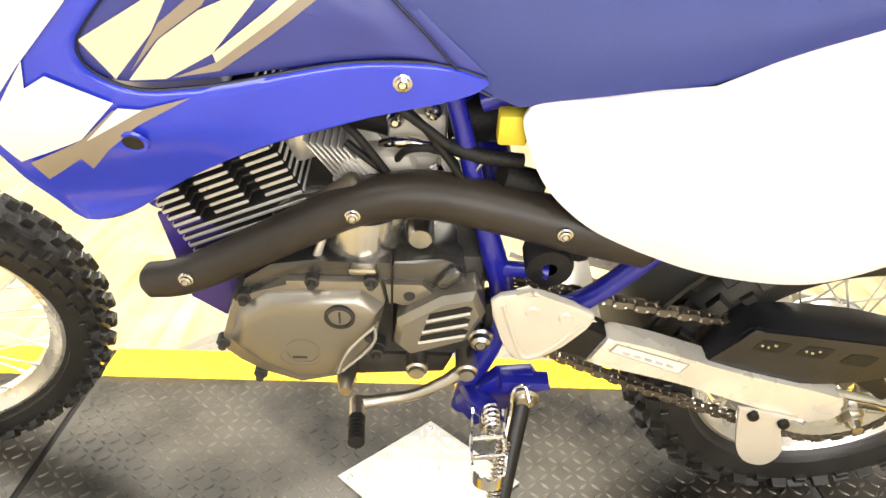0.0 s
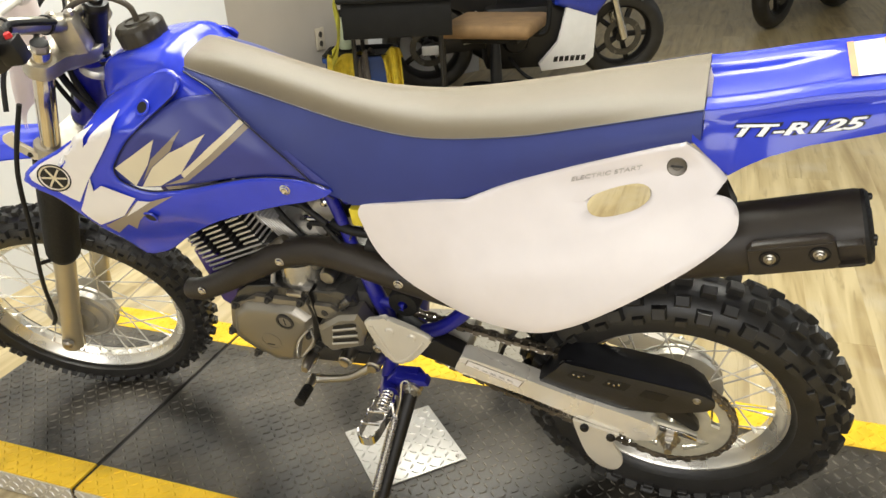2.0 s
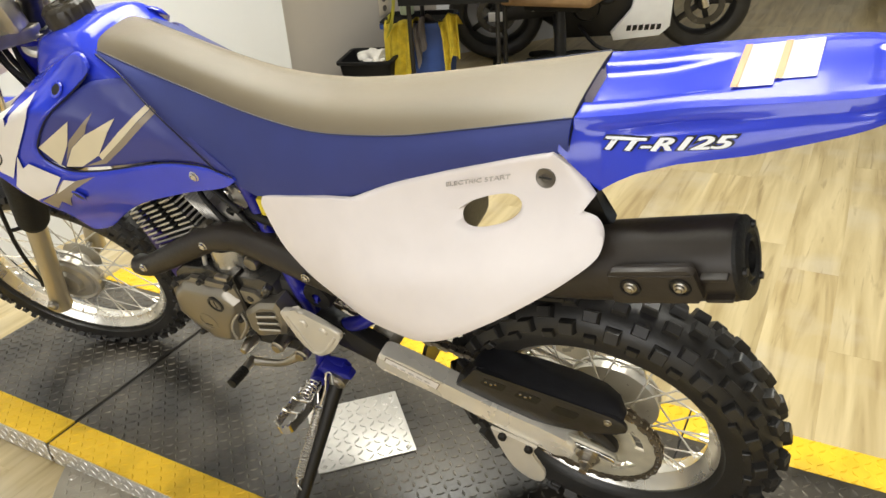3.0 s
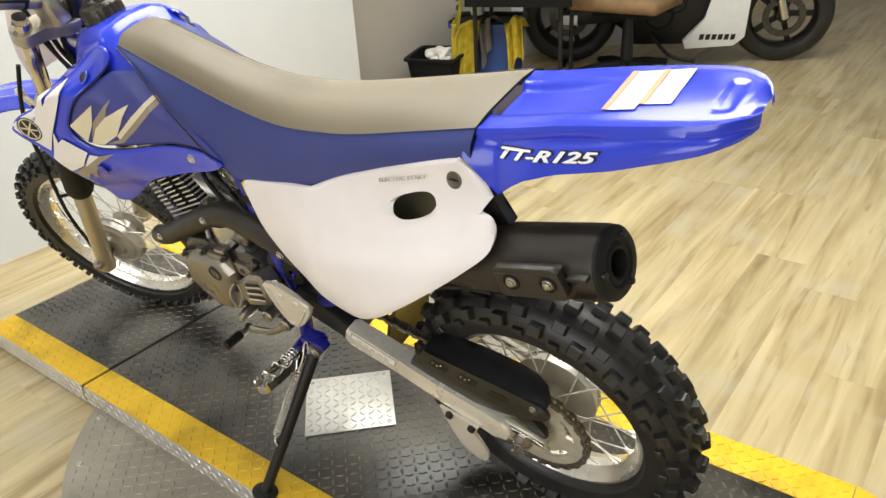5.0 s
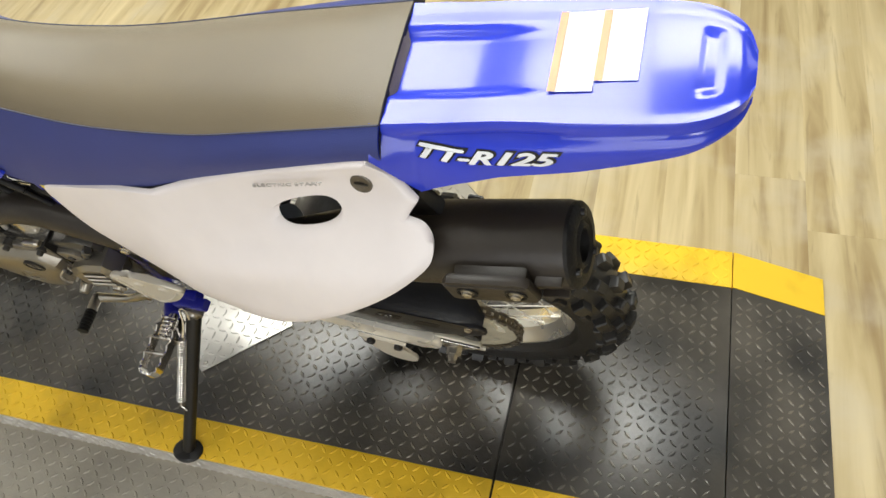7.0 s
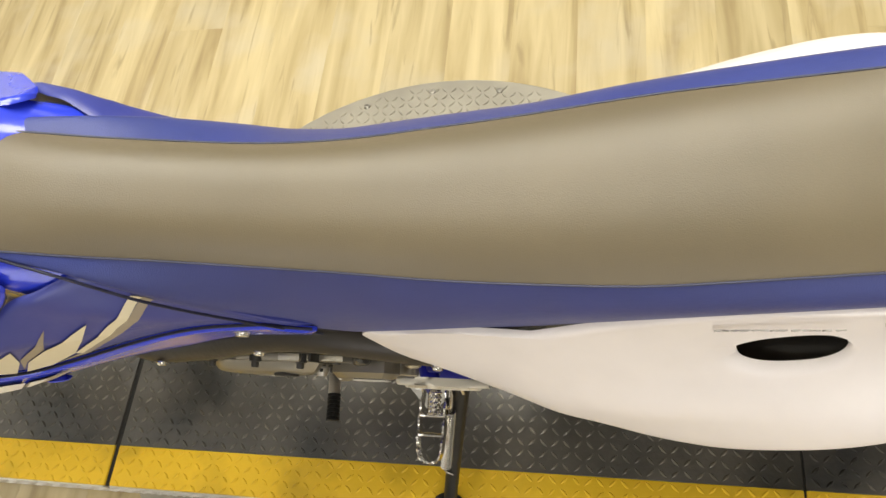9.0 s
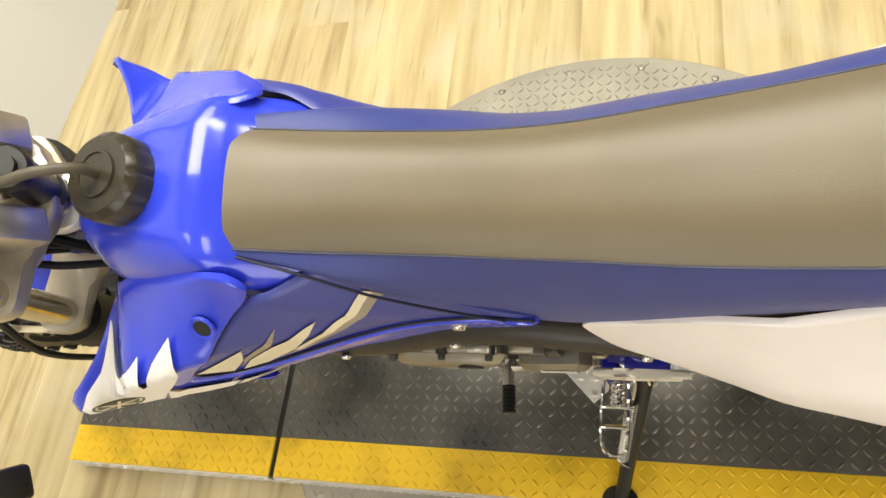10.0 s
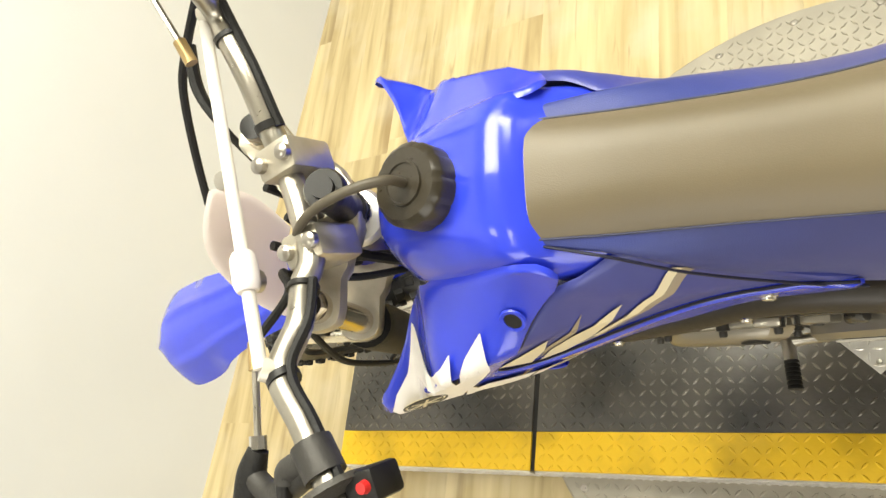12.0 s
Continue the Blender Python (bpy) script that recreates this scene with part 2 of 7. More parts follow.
def spline(pts, n, closed=False):
    """Catmull-Rom through points of any dimension, n steps a span. A point given twice makes a corner."""
    P = [Vector(p) for p in pts]
    out = []
    count = len(P)
    for i in range(count if closed else count - 1):
        if closed:
            a, b, c, d = P[i - 1], P[i], P[(i + 1) % count], P[(i + 2) % count]
        else:
            a, b, c, d = P[max(i - 1, 0)], P[i], P[i + 1], P[min(i + 2, count - 1)]
        if (b - c).length < 1e-6:
            continue
        for k in range(n):
            t = k / n
            out.append(0.5 * (2 * b + (c - a) * t + (2 * a - 5 * b + 4 * c - d) * t * t + (3 * b - a - 3 * c + d) * t ** 3))
    if not closed:
        out.append(P[-1].copy())
    return out


def lerp_table(table, x):
    if x <= table[0][0]:
        return table[0][1]
    for (a, va), (b, vb) in zip(table, table[1:]):
        if x <= b:
            t = (x - a) / (b - a)
            return va + (vb - va) * t
    return table[-1][1]


def curve_table(table, x):
    """Smooth interpolation of (x, value) rows."""
    xs = [r[0] for r in table]
    if x <= xs[0]:
        return table[0][1]
    if x >= xs[-1]:
        return table[-1][1]
    i = max(k for k in range(len(xs)) if xs[k] <= x)
    g = lambda k: table[max(0, min(len(xs) - 1, k))]
    (x0, y0), (x1, y1), (x2, y2), (x3, y3) = g(i - 1), g(i), g(i + 1), g(i + 2)
    m1 = (y2 - y0) / max(1e-9, x2 - x0)
    m2 = (y3 - y1) / max(1e-9, x3 - x1)
    h = x2 - x1
    t = (x - x1) / h
    return (2 * t ** 3 - 3 * t * t + 1) * y1 + (t ** 3 - 2 * t * t + t) * h * m1 + (3 * t * t - 2 * t ** 3) * y2 + (t ** 3 - t * t) * h * m2


def step(a):
    a = max(0.0, min(1.0, a))
    return a * a * (3 - 2 * a)


def loft(rings, bm=None, caps=True, closed=True):
    bm = bm or bmesh.new()
    rows = [[bm.verts.new(p) for p in ring] for ring in rings]
    n = len(rows[0])
    for a, b in zip(rows, rows[1:]):
        for i in range(n if closed else n - 1):
            j = (i + 1) % n
            bm.faces.new((a[i], a[j], b[j], b[i]))
    if caps and closed:
        bm.faces.new(rows[0][::-1])
        bm.faces.new(rows[-1])
    return bm


def tube(pts, r, seg=12, bm=None, steps=6, squash=1.0, round_ends=False):
    """A round bar along a spline. r: a radius, or one for each given point."""
    rad = r if isinstance(r, (list, tuple)) else [r] * len(pts)
    path = spline([(*p, q) for p, q in zip(pts, rad)], steps) if len(pts) > 2 else [Vector((*p, q)) for p, q in zip(pts, rad)]
    C = [Vector(p[:3]) for p in path]
    R = [p[3] for p in path]
    if round_ends:
        d0, d1 = (C[0] - C[1]).normalized(), (C[-1] - C[-2]).normalized()
        C = [C[0] + d0 * R[0] * 0.35] + C + [C[-1] + d1 * R[-1] * 0.35]
        R = [R[0] * 0.7] + R + [R[-1] * 0.7]
    tang = [(C[min(i + 1, len(C) - 1)] - C[max(i - 1, 0)]).normalized() for i in range(len(C))]
    up = Vector((0, 1, 0)) if abs(tang[0].y) < 0.9 else Vector((1, 0, 0))
    rings = []
    for c, t, q in zip(C, tang, R):
        up = (up - t * up.dot(t)).normalized()
        side = t.cross(up)
        rings.append([c + (up * math.cos(a) * squash + side * math.sin(a)) * q for a in (2 * math.pi * k / seg for k in range(seg))])
    return loft(rings, bm)


def lathe(profile, seg=32, axis="y", bm=None, closed_profile=False):
    """Turns (radius, offset) rows about an axis through the origin."""
    bm = bm or bmesh.new()
    rows = []
    for k in range(seg):
        a = 2 * math.pi * k / seg
        c, s = math.cos(a), math.sin(a)
        if axis == "y":
            rows.append([bm.verts.new((r * c, o, r * s)) for r, o in profile])
        elif axis == "x":
            rows.append([bm.verts.new((o, r * c, r * s)) for r, o in profile])
        else:
            rows.append([bm.verts.new((r * c, r * s, o)) for r, o in profile])
    n = len(profile)
    for k in range(seg):
        a, b = rows[k], rows[(k + 1) % seg]
        for i in range(n if closed_profile else n - 1):
            j = (i + 1) % n
            if max(profile[i][0], profile[j][0]) < 1e-6:
                continue
            bm.faces.new((a[i], a[j], b[j], b[i]))
    bmesh.ops.remove_doubles(bm, verts=bm.verts[:], dist=1e-6)
    return bm


def block(x0, x1, y0, y1, z0, z1, bevel=0.0, bm=None, segs=2):
    bm2 = bmesh.new()
    bmesh.ops.create_cube(bm2, size=1)
    for v in bm2.verts:
        v.co = Vector((x0 + (v.co.x + 0.5) * (x1 - x0), y0 + (v.co.y + 0.5) * (y1 - y0), z0 + (v.co.z + 0.5) * (z1 - z0)))
    if bevel:
        bmesh.ops.bevel(bm2, geom=bm2.edges[:], offset=bevel, segments=segs, affect="EDGES", profile=0.5)
    if bm is None:
        return bm2
    return merge(bm, bm2)


def merge(bm, other, m=None):
    if m is not None:
        bmesh.ops.transform(other, matrix=m, verts=other.verts[:])
    tmp = bpy.data.meshes.new("tmp")
    other.to_mesh(tmp)
    other.free()
    bm.from_mesh(tmp)
    bpy.data.meshes.remove(tmp)
    return bm


def moved(bm, m):
    bmesh.ops.transform(bm, matrix=m, verts=bm.verts[:])
    return bm


def shell(outline, depth, thick=0.004, rings=6, centre=None, lip=0.004, flip=1):
    """A thin skin over an outline in (x, z), lying at y = depth(x, z), with a rolled lip. flip -1 mirrors it in y."""
    pts = [Vector((p[0], p[1])) for p in outline]
    c = Vector(centre) if centre else sum(pts, Vector((0, 0))) / len(pts)
    bm = bmesh.new()
    levels = []
    for k in range(1, rings + 1):
        f = (k / rings) ** 0.8
        levels.append([c + (p - c) * f for p in pts])

    def layer(shift, flat):
        mid = bm.verts.new((c.x, flip * (depth(c.x, c.y) + shift), c.y))
        rows = []
        for k, ring in enumerate(levels):
            extra = lip * 0.6 if (k == rings - 1 and not flat) else 0.0
            rows.append([bm.verts.new((p.x, flip * (depth(p.x, p.y) + shift + extra), p.y)) for p in ring])
        n = len(pts)
        for i in range(n):
            bm.faces.new((mid, rows[0][i], rows[0][(i + 1) % n]))
        for a, b in zip(rows, rows[1:]):
            for i in range(n):
                j = (i + 1) % n
                bm.faces.new((a[i], a[j], b[j], b[i]))
        return rows[-1]

    front = layer(0.0, False)
    back = layer(thick + lip * 0.6, True)
    n = len(pts)
    for i in range(n):
        j = (i + 1) % n
        bm.faces.new((front[i], front[j], back[j], back[i]))
    return bm


def prism(outline, y0, y1, bevel=0.0, bm=None, segs=2):
    """An outline in (x, z) drawn out from y0 to y1, its edges rounded."""
    b2 = bmesh.new()
    lo = [b2.verts.new((p[0], y0, p[1])) for p in outline]
    hi = [b2.verts.new((p[0], y1, p[1])) for p in outline]
    n = len(outline)
    f0 = b2.faces.new(lo)
    f1 = b2.faces.new(hi[::-1])
    for i in range(n):
        b2.faces.new((lo[i], lo[(i + 1) % n], hi[(i + 1) % n], hi[i]))
    if bevel:
        edges = list(set(f0.edges[:]) | set(f1.edges[:]))
        bmesh.ops.bevel(b2, geom=edges, offset=bevel, segments=segs, affect="EDGES", profile=0.6)
    if bm is None:
        return b2
    return merge(bm, b2)


def bolt_mesh(r=0.007, h=0.004):
    """A flanged round-head screw along -y."""
    return lathe([(0, -h), (r * 0.45, -h), (r * 0.5, -h * 0.4), (r * 0.62, -h), (r * 0.95, -h * 0.75), (r, -h * 0.2), (r * 1.25, 0), (r * 1.25, 0.002)], 14)


# ---- setting ----
def setting(name, bm, mat, label, category):
    ob = part(name, bm, mat, None, smooth=0)
    return tagged(ob, label, category, kind="structure")


def plank_floor():
    """Vinyl planks along y, laid with staggered ends and small bevelled joints; those round the lift are pieces of their own."""
    rng = random.Random(4)
    w, L, gap, b = 0.152, 1.22, 0.0004, 0.0003

    def plank(x, y, z, verts, faces, L=L):
        n = len(verts)
        verts += [(x + gap, y + gap, z), (x + w - gap, y + gap, z), (x + w - gap, y + L - gap, z), (x + gap, y + L - gap, z)]
        verts += [(x, y, z - b), (x + w, y, z - b), (x + w, y + L, z - b), (x, y + L, z - b)]
        faces.append((n, n + 1, n + 2, n + 3))
        for i in range(4):
            j = (i + 1) % 4
            faces.append((n + 4 + i, n + 4 + j, n + j, n + i))

    def made(name, verts, faces):
        me = bpy.data.meshes.new(name)
        me.from_pydata(verts, [], faces)
        me.materials.append(M_WOOD)
        return me

    floor = setting("floor", block(-2.3, 6.1, -3.5, 6.9, FLOOR - 0.06, FLOOR - 0.0006), M_WALLGREY, "pale wood-look vinyl plank showroom floor", "floor")
    far_v, far_f, one_v, one_f = [], [], [], []
    plank(0, 0, 0, one_v, one_f)
    one = made("plank", one_v, one_f)
    x = -2.2
    while x < 6.0:
        y = -3.4 - rng.random() * 1.2
        while y < 6.8:
            if -1.7 < x < 3.1 and -1.8 < y < 4.6:
                ob = new("plank", one)
                ob.parent = floor
                ob.location = (x, y, FLOOR)
            else:
                low, high = max(y, -3.4), min(y + L, 6.8)
                if high > low:
                    plank(x, low, FLOOR, far_v, far_f, high - low)
            y += L
        x += w
    rest = new("outer_planks", made("outer_planks", far_v, far_f))
    rest.parent = floor
    rest["kind"] = "stuff"


plank_floor()


def slanted_wall(name, x0, y0, x1, y1, thick, mat, label):
    """A wall whose face runs over the floor from (x0, y0) to (x1, y1), its body to the left of that way."""
    d = Vector((x1 - x0, y1 - y0, 0))
    b = block(0, d.length, 0, thick, FLOOR, 2.75)
    moved(b, Matrix.Translation((x0, y0, 0)) @ Matrix.Rotation(math.atan2(d.y, d.x), 4, "Z"))
    return setting(name, b, mat, label, "wall")


slanted_wall("wall_front", -1.62, -3.4, -1.30, 1.66, 0.18, M_WALL, "smooth white painted partition wall")
slanted_wall("wall_side", -1.50, 1.665, -1.30, 3.02, 0.12, M_WALLGREY, "grey-beige painted wall beyond the partition, its shade in the colour too")
slanted_wall("wall_corner", -1.30, 3.02, -0.80, 3.62, 0.10, M_WALL, "pale wall behind the parked motorcycle")
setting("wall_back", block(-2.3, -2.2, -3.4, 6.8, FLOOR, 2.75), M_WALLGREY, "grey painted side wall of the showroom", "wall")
setting("wall_far", block(-2.3, 6.1, 6.8, 6.9, FLOOR, 2.75), M_WALL, "far white wall of the showroom", "wall")
setting("wall_rear", block(6.0, 6.1, -3.4, 6.8, FLOOR, 2.75), M_WALL, "plain white wall of the showroom", "wall")
# unseen wall; its opening is assumed, to go with the fill lamp
near = block(-1.52, -0.9, -3.5, -3.4, FLOOR, 2.75)
for x0, x1, z0, z1 in ((2.1, 6.1, FLOOR, 2.75), (-0.9, 2.1, FLOOR, 0.45), (-0.9, 2.1, 2.25, 2.75)):
    block(x0, x1, -3.5, -3.4, z0, z1, bm=near)
setting("wall_near", near, M_WALL, "plain white wall, unseen, round an opening assumed for the fill lamp", "wall")
setting("ceiling", block(-2.3, 6.1, -3.5, 6.9, 2.75, 2.85), M_CEIL, "plain grey ceiling, unseen, toned down to limit bounced light", "ceiling")

# ---- lift platform ----
NEAR, FAR = -0.324, 0.322
FRONT, RAMP, END = -0.935, 1.135, 1.32


def tread(bm_rows, x0, x1, y0, y1, pitch, length, width, height, z=lambda x, y: 0.0, inside=lambda x, y: True, turn=0.0):
    """Raised lozenges, turned to either side by turns."""
    verts, faces = bm_rows
    nx, ny = int((x1 - x0) / pitch), int((y1 - y0) / pitch)
    for i in range(nx + 1):
        for j in range(ny + 1):
            cx, cy = x0 + (i + 0.5) * pitch, y0 + (j + 0.5) * pitch
            if not inside(cx, cy) or cx > x1 - length * 0.36 or cy > y1 - length * 0.36 or cx < x0 + length * 0.36 or cy < y0 + length * 0.36:
                continue
            a = turn + (math.pi / 4 if (i + j) % 2 else -math.pi / 4)
            ca, sa = math.cos(a), math.sin(a)
            n = len(verts)
            for u, v, h in ((-0.5, 0, 0), (-0.18, -0.5, 0), (0.18, -0.5, 0), (0.5, 0, 0), (0.18, 0.5, 0), (-0.18, 0.5, 0), (-0.34, 0, 1), (0, -0.22, 1), (0.34, 0, 1), (0, 0.22, 1)):
                px, py = u * length, v * width
                X, Y = cx + px * ca - py * sa, cy + px * sa + py * ca
                verts.append((X, Y, z(X, Y) + (height if h else -0.0004)))
            for f in ((0, 1, 7, 6), (1, 2, 7), (2, 3, 8, 7), (3, 4, 9, 8), (4, 5, 9), (5, 0, 6, 9), (6, 7, 8, 9)):
                faces.append(tuple(n + q for q in f))


def tread_part(rows, mat, parent, name="tread"):
    me = bpy.data.meshes.new(name)
    me.from_pydata(rows[0], [], rows[1])
    me.materials.append(mat)
    ob = new(name, me)
    ob.parent = parent
    ob["kind"] = "stuff"
    return ob


def deck_height(x, y):
    return 0.0 if x < RAMP else -(x - RAMP) / (END - RAMP) * 0.05


def lift_platform():
    lift = tagged(new("lift_platform"), "low black tread-plate motorcycle lift with yellow edges", "lift")
    lift.location = (0, 0, DECK)
    SEAM, REAR, INN, INF = -0.454, 0.756, -0.25, 0.232
    for nm, x0, x1 in (("front_deck", FRONT, SEAM - 0.0055), ("main_deck", SEAM + 0.0055, REAR - 0.002), ("rear_deck", REAR + 0.002, RAMP)):
        deck = part(nm, block(x0, x1, INN + 0.0005, INF - 0.0005, -0.05, 0.0, 0.001), M_DECK, lift, "worn black tread plate")
        rows = ([], [])
        tread(rows, x0 + 0.006, x1 - 0.004, INN + 0.002, INF - 0.002, 0.0195, 0.0190, 0.0056, 0.0022)
        tread_part(rows, M_WORN, deck)
        for y0, y1 in ((NEAR, INN), (INF, FAR)):
            edge = part("yellow_edge", block(x0, x1, y0, y1, -0.05, 0.0006, 0.0012), M_YELLOW, lift, "yellow painted safety edge")
            rows = ([], [])
            tread(rows, x0 + 0.004, x1 - 0.004, y0 - 0.004, y1 + 0.004, 0.0195, 0.0190, 0.0056, 0.0018, z=lambda x, y: 0.0006)
            tread_part(rows, M_YELLOW, edge)
    b = bmesh.new()
    pr = [(RAMP + 0.002, 0.0), (END, -0.05), (END, -0.054), (RAMP + 0.002, -0.054)]
    part("ramp", prism(pr, INN, INF, bm=b), M_DECK, lift, "black tread-plate ramp", smooth=0)
    rows = ([], [])
    tread(rows, RAMP + 0.006, END - 0.004, INN + 0.002, INF - 0.002, 0.0195, 0.0190, 0.0056, 0.0022, z=deck_height)
    tread_part(rows, M_WORN, lift)
    pr2 = [(RAMP + 0.002, 0.0008), (END, -0.0492), (END, -0.054), (RAMP + 0.002, -0.054)]
    for y0, y1 in ((NEAR, INN - 0.001), (INF + 0.001, FAR)):
        part("yellow_edge", prism(pr2, y0, y1), M_YELLOW, lift, "yellow painted ramp edge", smooth=0)
    rows = ([], [])
    tread(rows, FRONT, RAMP, -0.052, -0.003, 0.0165, 0.017, 0.0055, 0.0014)
    rows = ([(x, NEAR - 0.0032 - z, y) for x, y, z in rows[0]], [f[::-1] for f in rows[1]])
    tread_part(rows, M_PLATE, lift)
    part("skirt", block(FRONT, SEAM - 0.0055, NEAR - 0.003, NEAR - 0.0005, -0.053, -0.002), M_PLATE, lift, "bright tread-plate side skirt")
    part("skirt", block(SEAM + 0.0055, RAMP, NEAR - 0.003, NEAR - 0.0005, -0.053, -0.002), M_PLATE, lift, "bright tread-plate side skirt")
    part("hinge_gap", block(SEAM - 0.005, SEAM + 0.005, NEAR, FAR, -0.05, -0.004), M_BLACK, lift)
    part("hinge_gap", block(REAR - 0.0018, REAR + 0.0018, NEAR, FAR, -0.05, -0.003), M_BLACK, lift)
    return lift


lift_platform()


def floor_disc():
    disc = tagged(new("floor_disc"), "round bright tread-plate base under the lift", "base plate")
    cx, cy, R = 0.12, 0.0, 0.625
    disc.location = (cx, cy, FLOOR)
    part("plate", lathe([(0, 0.012), (R - 0.004, 0.012), (R, 0.008), (R, 0.0)], 96, "z"), M_DISC, disc)
    rows = ([], [])
    tread(rows, -R, R, -R, R, 0.0195, 0.0190, 0.0056, 0.0018, z=lambda x, y: 0.012, inside=lambda x, y: x * x + y * y < (R - 0.02) ** 2 and abs(y) > 0.29)
    tread_part(rows, M_DISC, disc)
    for k in range(24):
        a = 2 * math.pi * k / 24 + 0.1
        if abs(math.sin(a)) * R > 0.34:
            part("bolt", moved(lathe([(0, 0.004), (0.006, 0.003), (0.008, 0)], 12, "z"), Matrix.Translation(((R - 0.03) * math.cos(a), (R - 0.03) * math.sin(a), 0.012))), M_STEEL, disc)


floor_disc()


def cover_plate():
    """A square bare plate lying askew on the deck."""
    ob = tagged(new("cover_plate"), "square bright bare tread-plate cover on the black deck", "plate")
    ob.matrix_basis = pose(0.149, -0.019, DECK + 0.002, 0, 0, 44)
    part("plate", block(-0.099, 0.099, -0.099, 0.099, 0, 0.003, 0.0008), M_PLATE, ob)
    rows = ([], [])
    tread(rows, -0.099, 0.099, -0.099, 0.099, 0.0195, 0.0190, 0.0056, 0.002, z=lambda x, y: 0.003)
    tread_part(rows, M_PLATE, ob)
    for sx in (-1, 1):
        for sy in (-1, 1):
            part("screw", moved(lathe([(0, 0.0025), (0.0035, 0.002), (0.005, 0)], 10, "z"), Matrix.Translation((sx * 0.085, sy * 0.085, 0.003))), M_STEEL, ob)


cover_plate()

# ---- motorcycle: x to its tail, y to its right, z up in its own frame; it leans on its side stand ----
bike = tagged(new("motorcycle"), "blue and white off-road motorcycle leaning on its side stand", "motorcycle")
bike.matrix_basis = pose(0, 0.03, 0, 15, 0, 0)
AXLE_F, AXLE_R = Vector((-0.579, 0, 0.292)), Vector((0.680, 0, 0.280))
RAKE, TURN = radians(25.5), radians(17)
AXIS = Vector((math.sin(RAKE), 0, math.cos(RAKE)))
PIVOT = AXLE_F + Vector((math.cos(RAKE), 0, -math.sin(RAKE))) * 0.035
STEER = Matrix.Translation(PIVOT) @ Matrix.Rotation(TURN, 4, AXIS) @ Matrix.Translation(-PIVOT)


def on_axis(d, off=0.0, y=0.0):
    """A point d metres up the steering axis from axle height, off metres to its rear, before the bars are turned."""
    return PIVOT + AXIS * d + Vector((math.cos(RAKE), 0, -math.sin(RAKE))) * off + Vector((0, y, 0))


def screw(at, parent, r=0.0075, mat=None, m=None, side=-1):
    b = bolt_mesh(r)
    if side > 0:
        b = moved(b, Matrix.Rotation(math.pi, 4, "Z"))
    return part("screw", b, mat or M_STEEL, parent, m=(m or Matrix.Identity(4)) @ Matrix.Translation(at))


# wheels
def tyre_section(R, hw, phi):
    """Offset and radius of the carcass at the angle phi from its crown."""
    return hw * math.sin(phi), R - hw * 0.86 * (1 - math.cos(phi))


def knob_rows(R, width, count, seed):
    """All tread blocks of a tyre, written straight as vertices."""
    rng = random.Random(seed)
    verts, faces = [], []
    hw = width * 0.5
    pitch = 2 * math.pi * R / count
    for k in range(count):
        a = 2 * math.pi * k / count
        if k % 2 == 0:
            row = [(0, 0.66, 0.18, 1.0), (-43, 0.64, 0.17, 1.0), (43, 0.64, 0.17, 1.0), (-84, 0.5, 0.12, 0.5), (84, 0.5, 0.12, 0.5)]
        else:
            row = [(-21, 0.64, 0.17, 1.0), (21, 0.64, 0.17, 1.0), (-66, 0.62, 0.20, 0.95), (66, 0.62, 0.20, 0.95)]
        for deg, along, wide, hh in row:
            phi = radians(deg + rng.uniform(-0.8, 0.8))
            y, r = tyre_section(R, hw, phi)
            lx, ly, h = pitch * along, wide * width, (0.0125 if width > 0.09 else 0.0095) * hh
            m = Matrix.Rotation(a + rng.uniform(-0.004, 0.004), 4, "Y") @ Matrix.Translation((0, y, r)) @ Matrix.Rotation(-phi, 4, "X")
            n = len(verts)
            for level, tp in ((-0.004, 1.06), (h * 0.8, 0.95), (h, 0.82)):
                for sx, sy in ((-1, -1), (1, -1), (1, 1), (-1, 1)):
                    verts.append(tuple(m @ Vector((sx * lx * 0.5 * tp, sy * ly * 0.5 * tp, level))))
            faces.append((n + 8, n + 9, n + 10, n + 11))
            for q in (0, 4):
                for i in range(4):
                    j = (i + 1) % 4
                    faces.append((n + q + i, n + q + j, n + q + 4 + j, n + q + 4 + i))
    return verts, faces


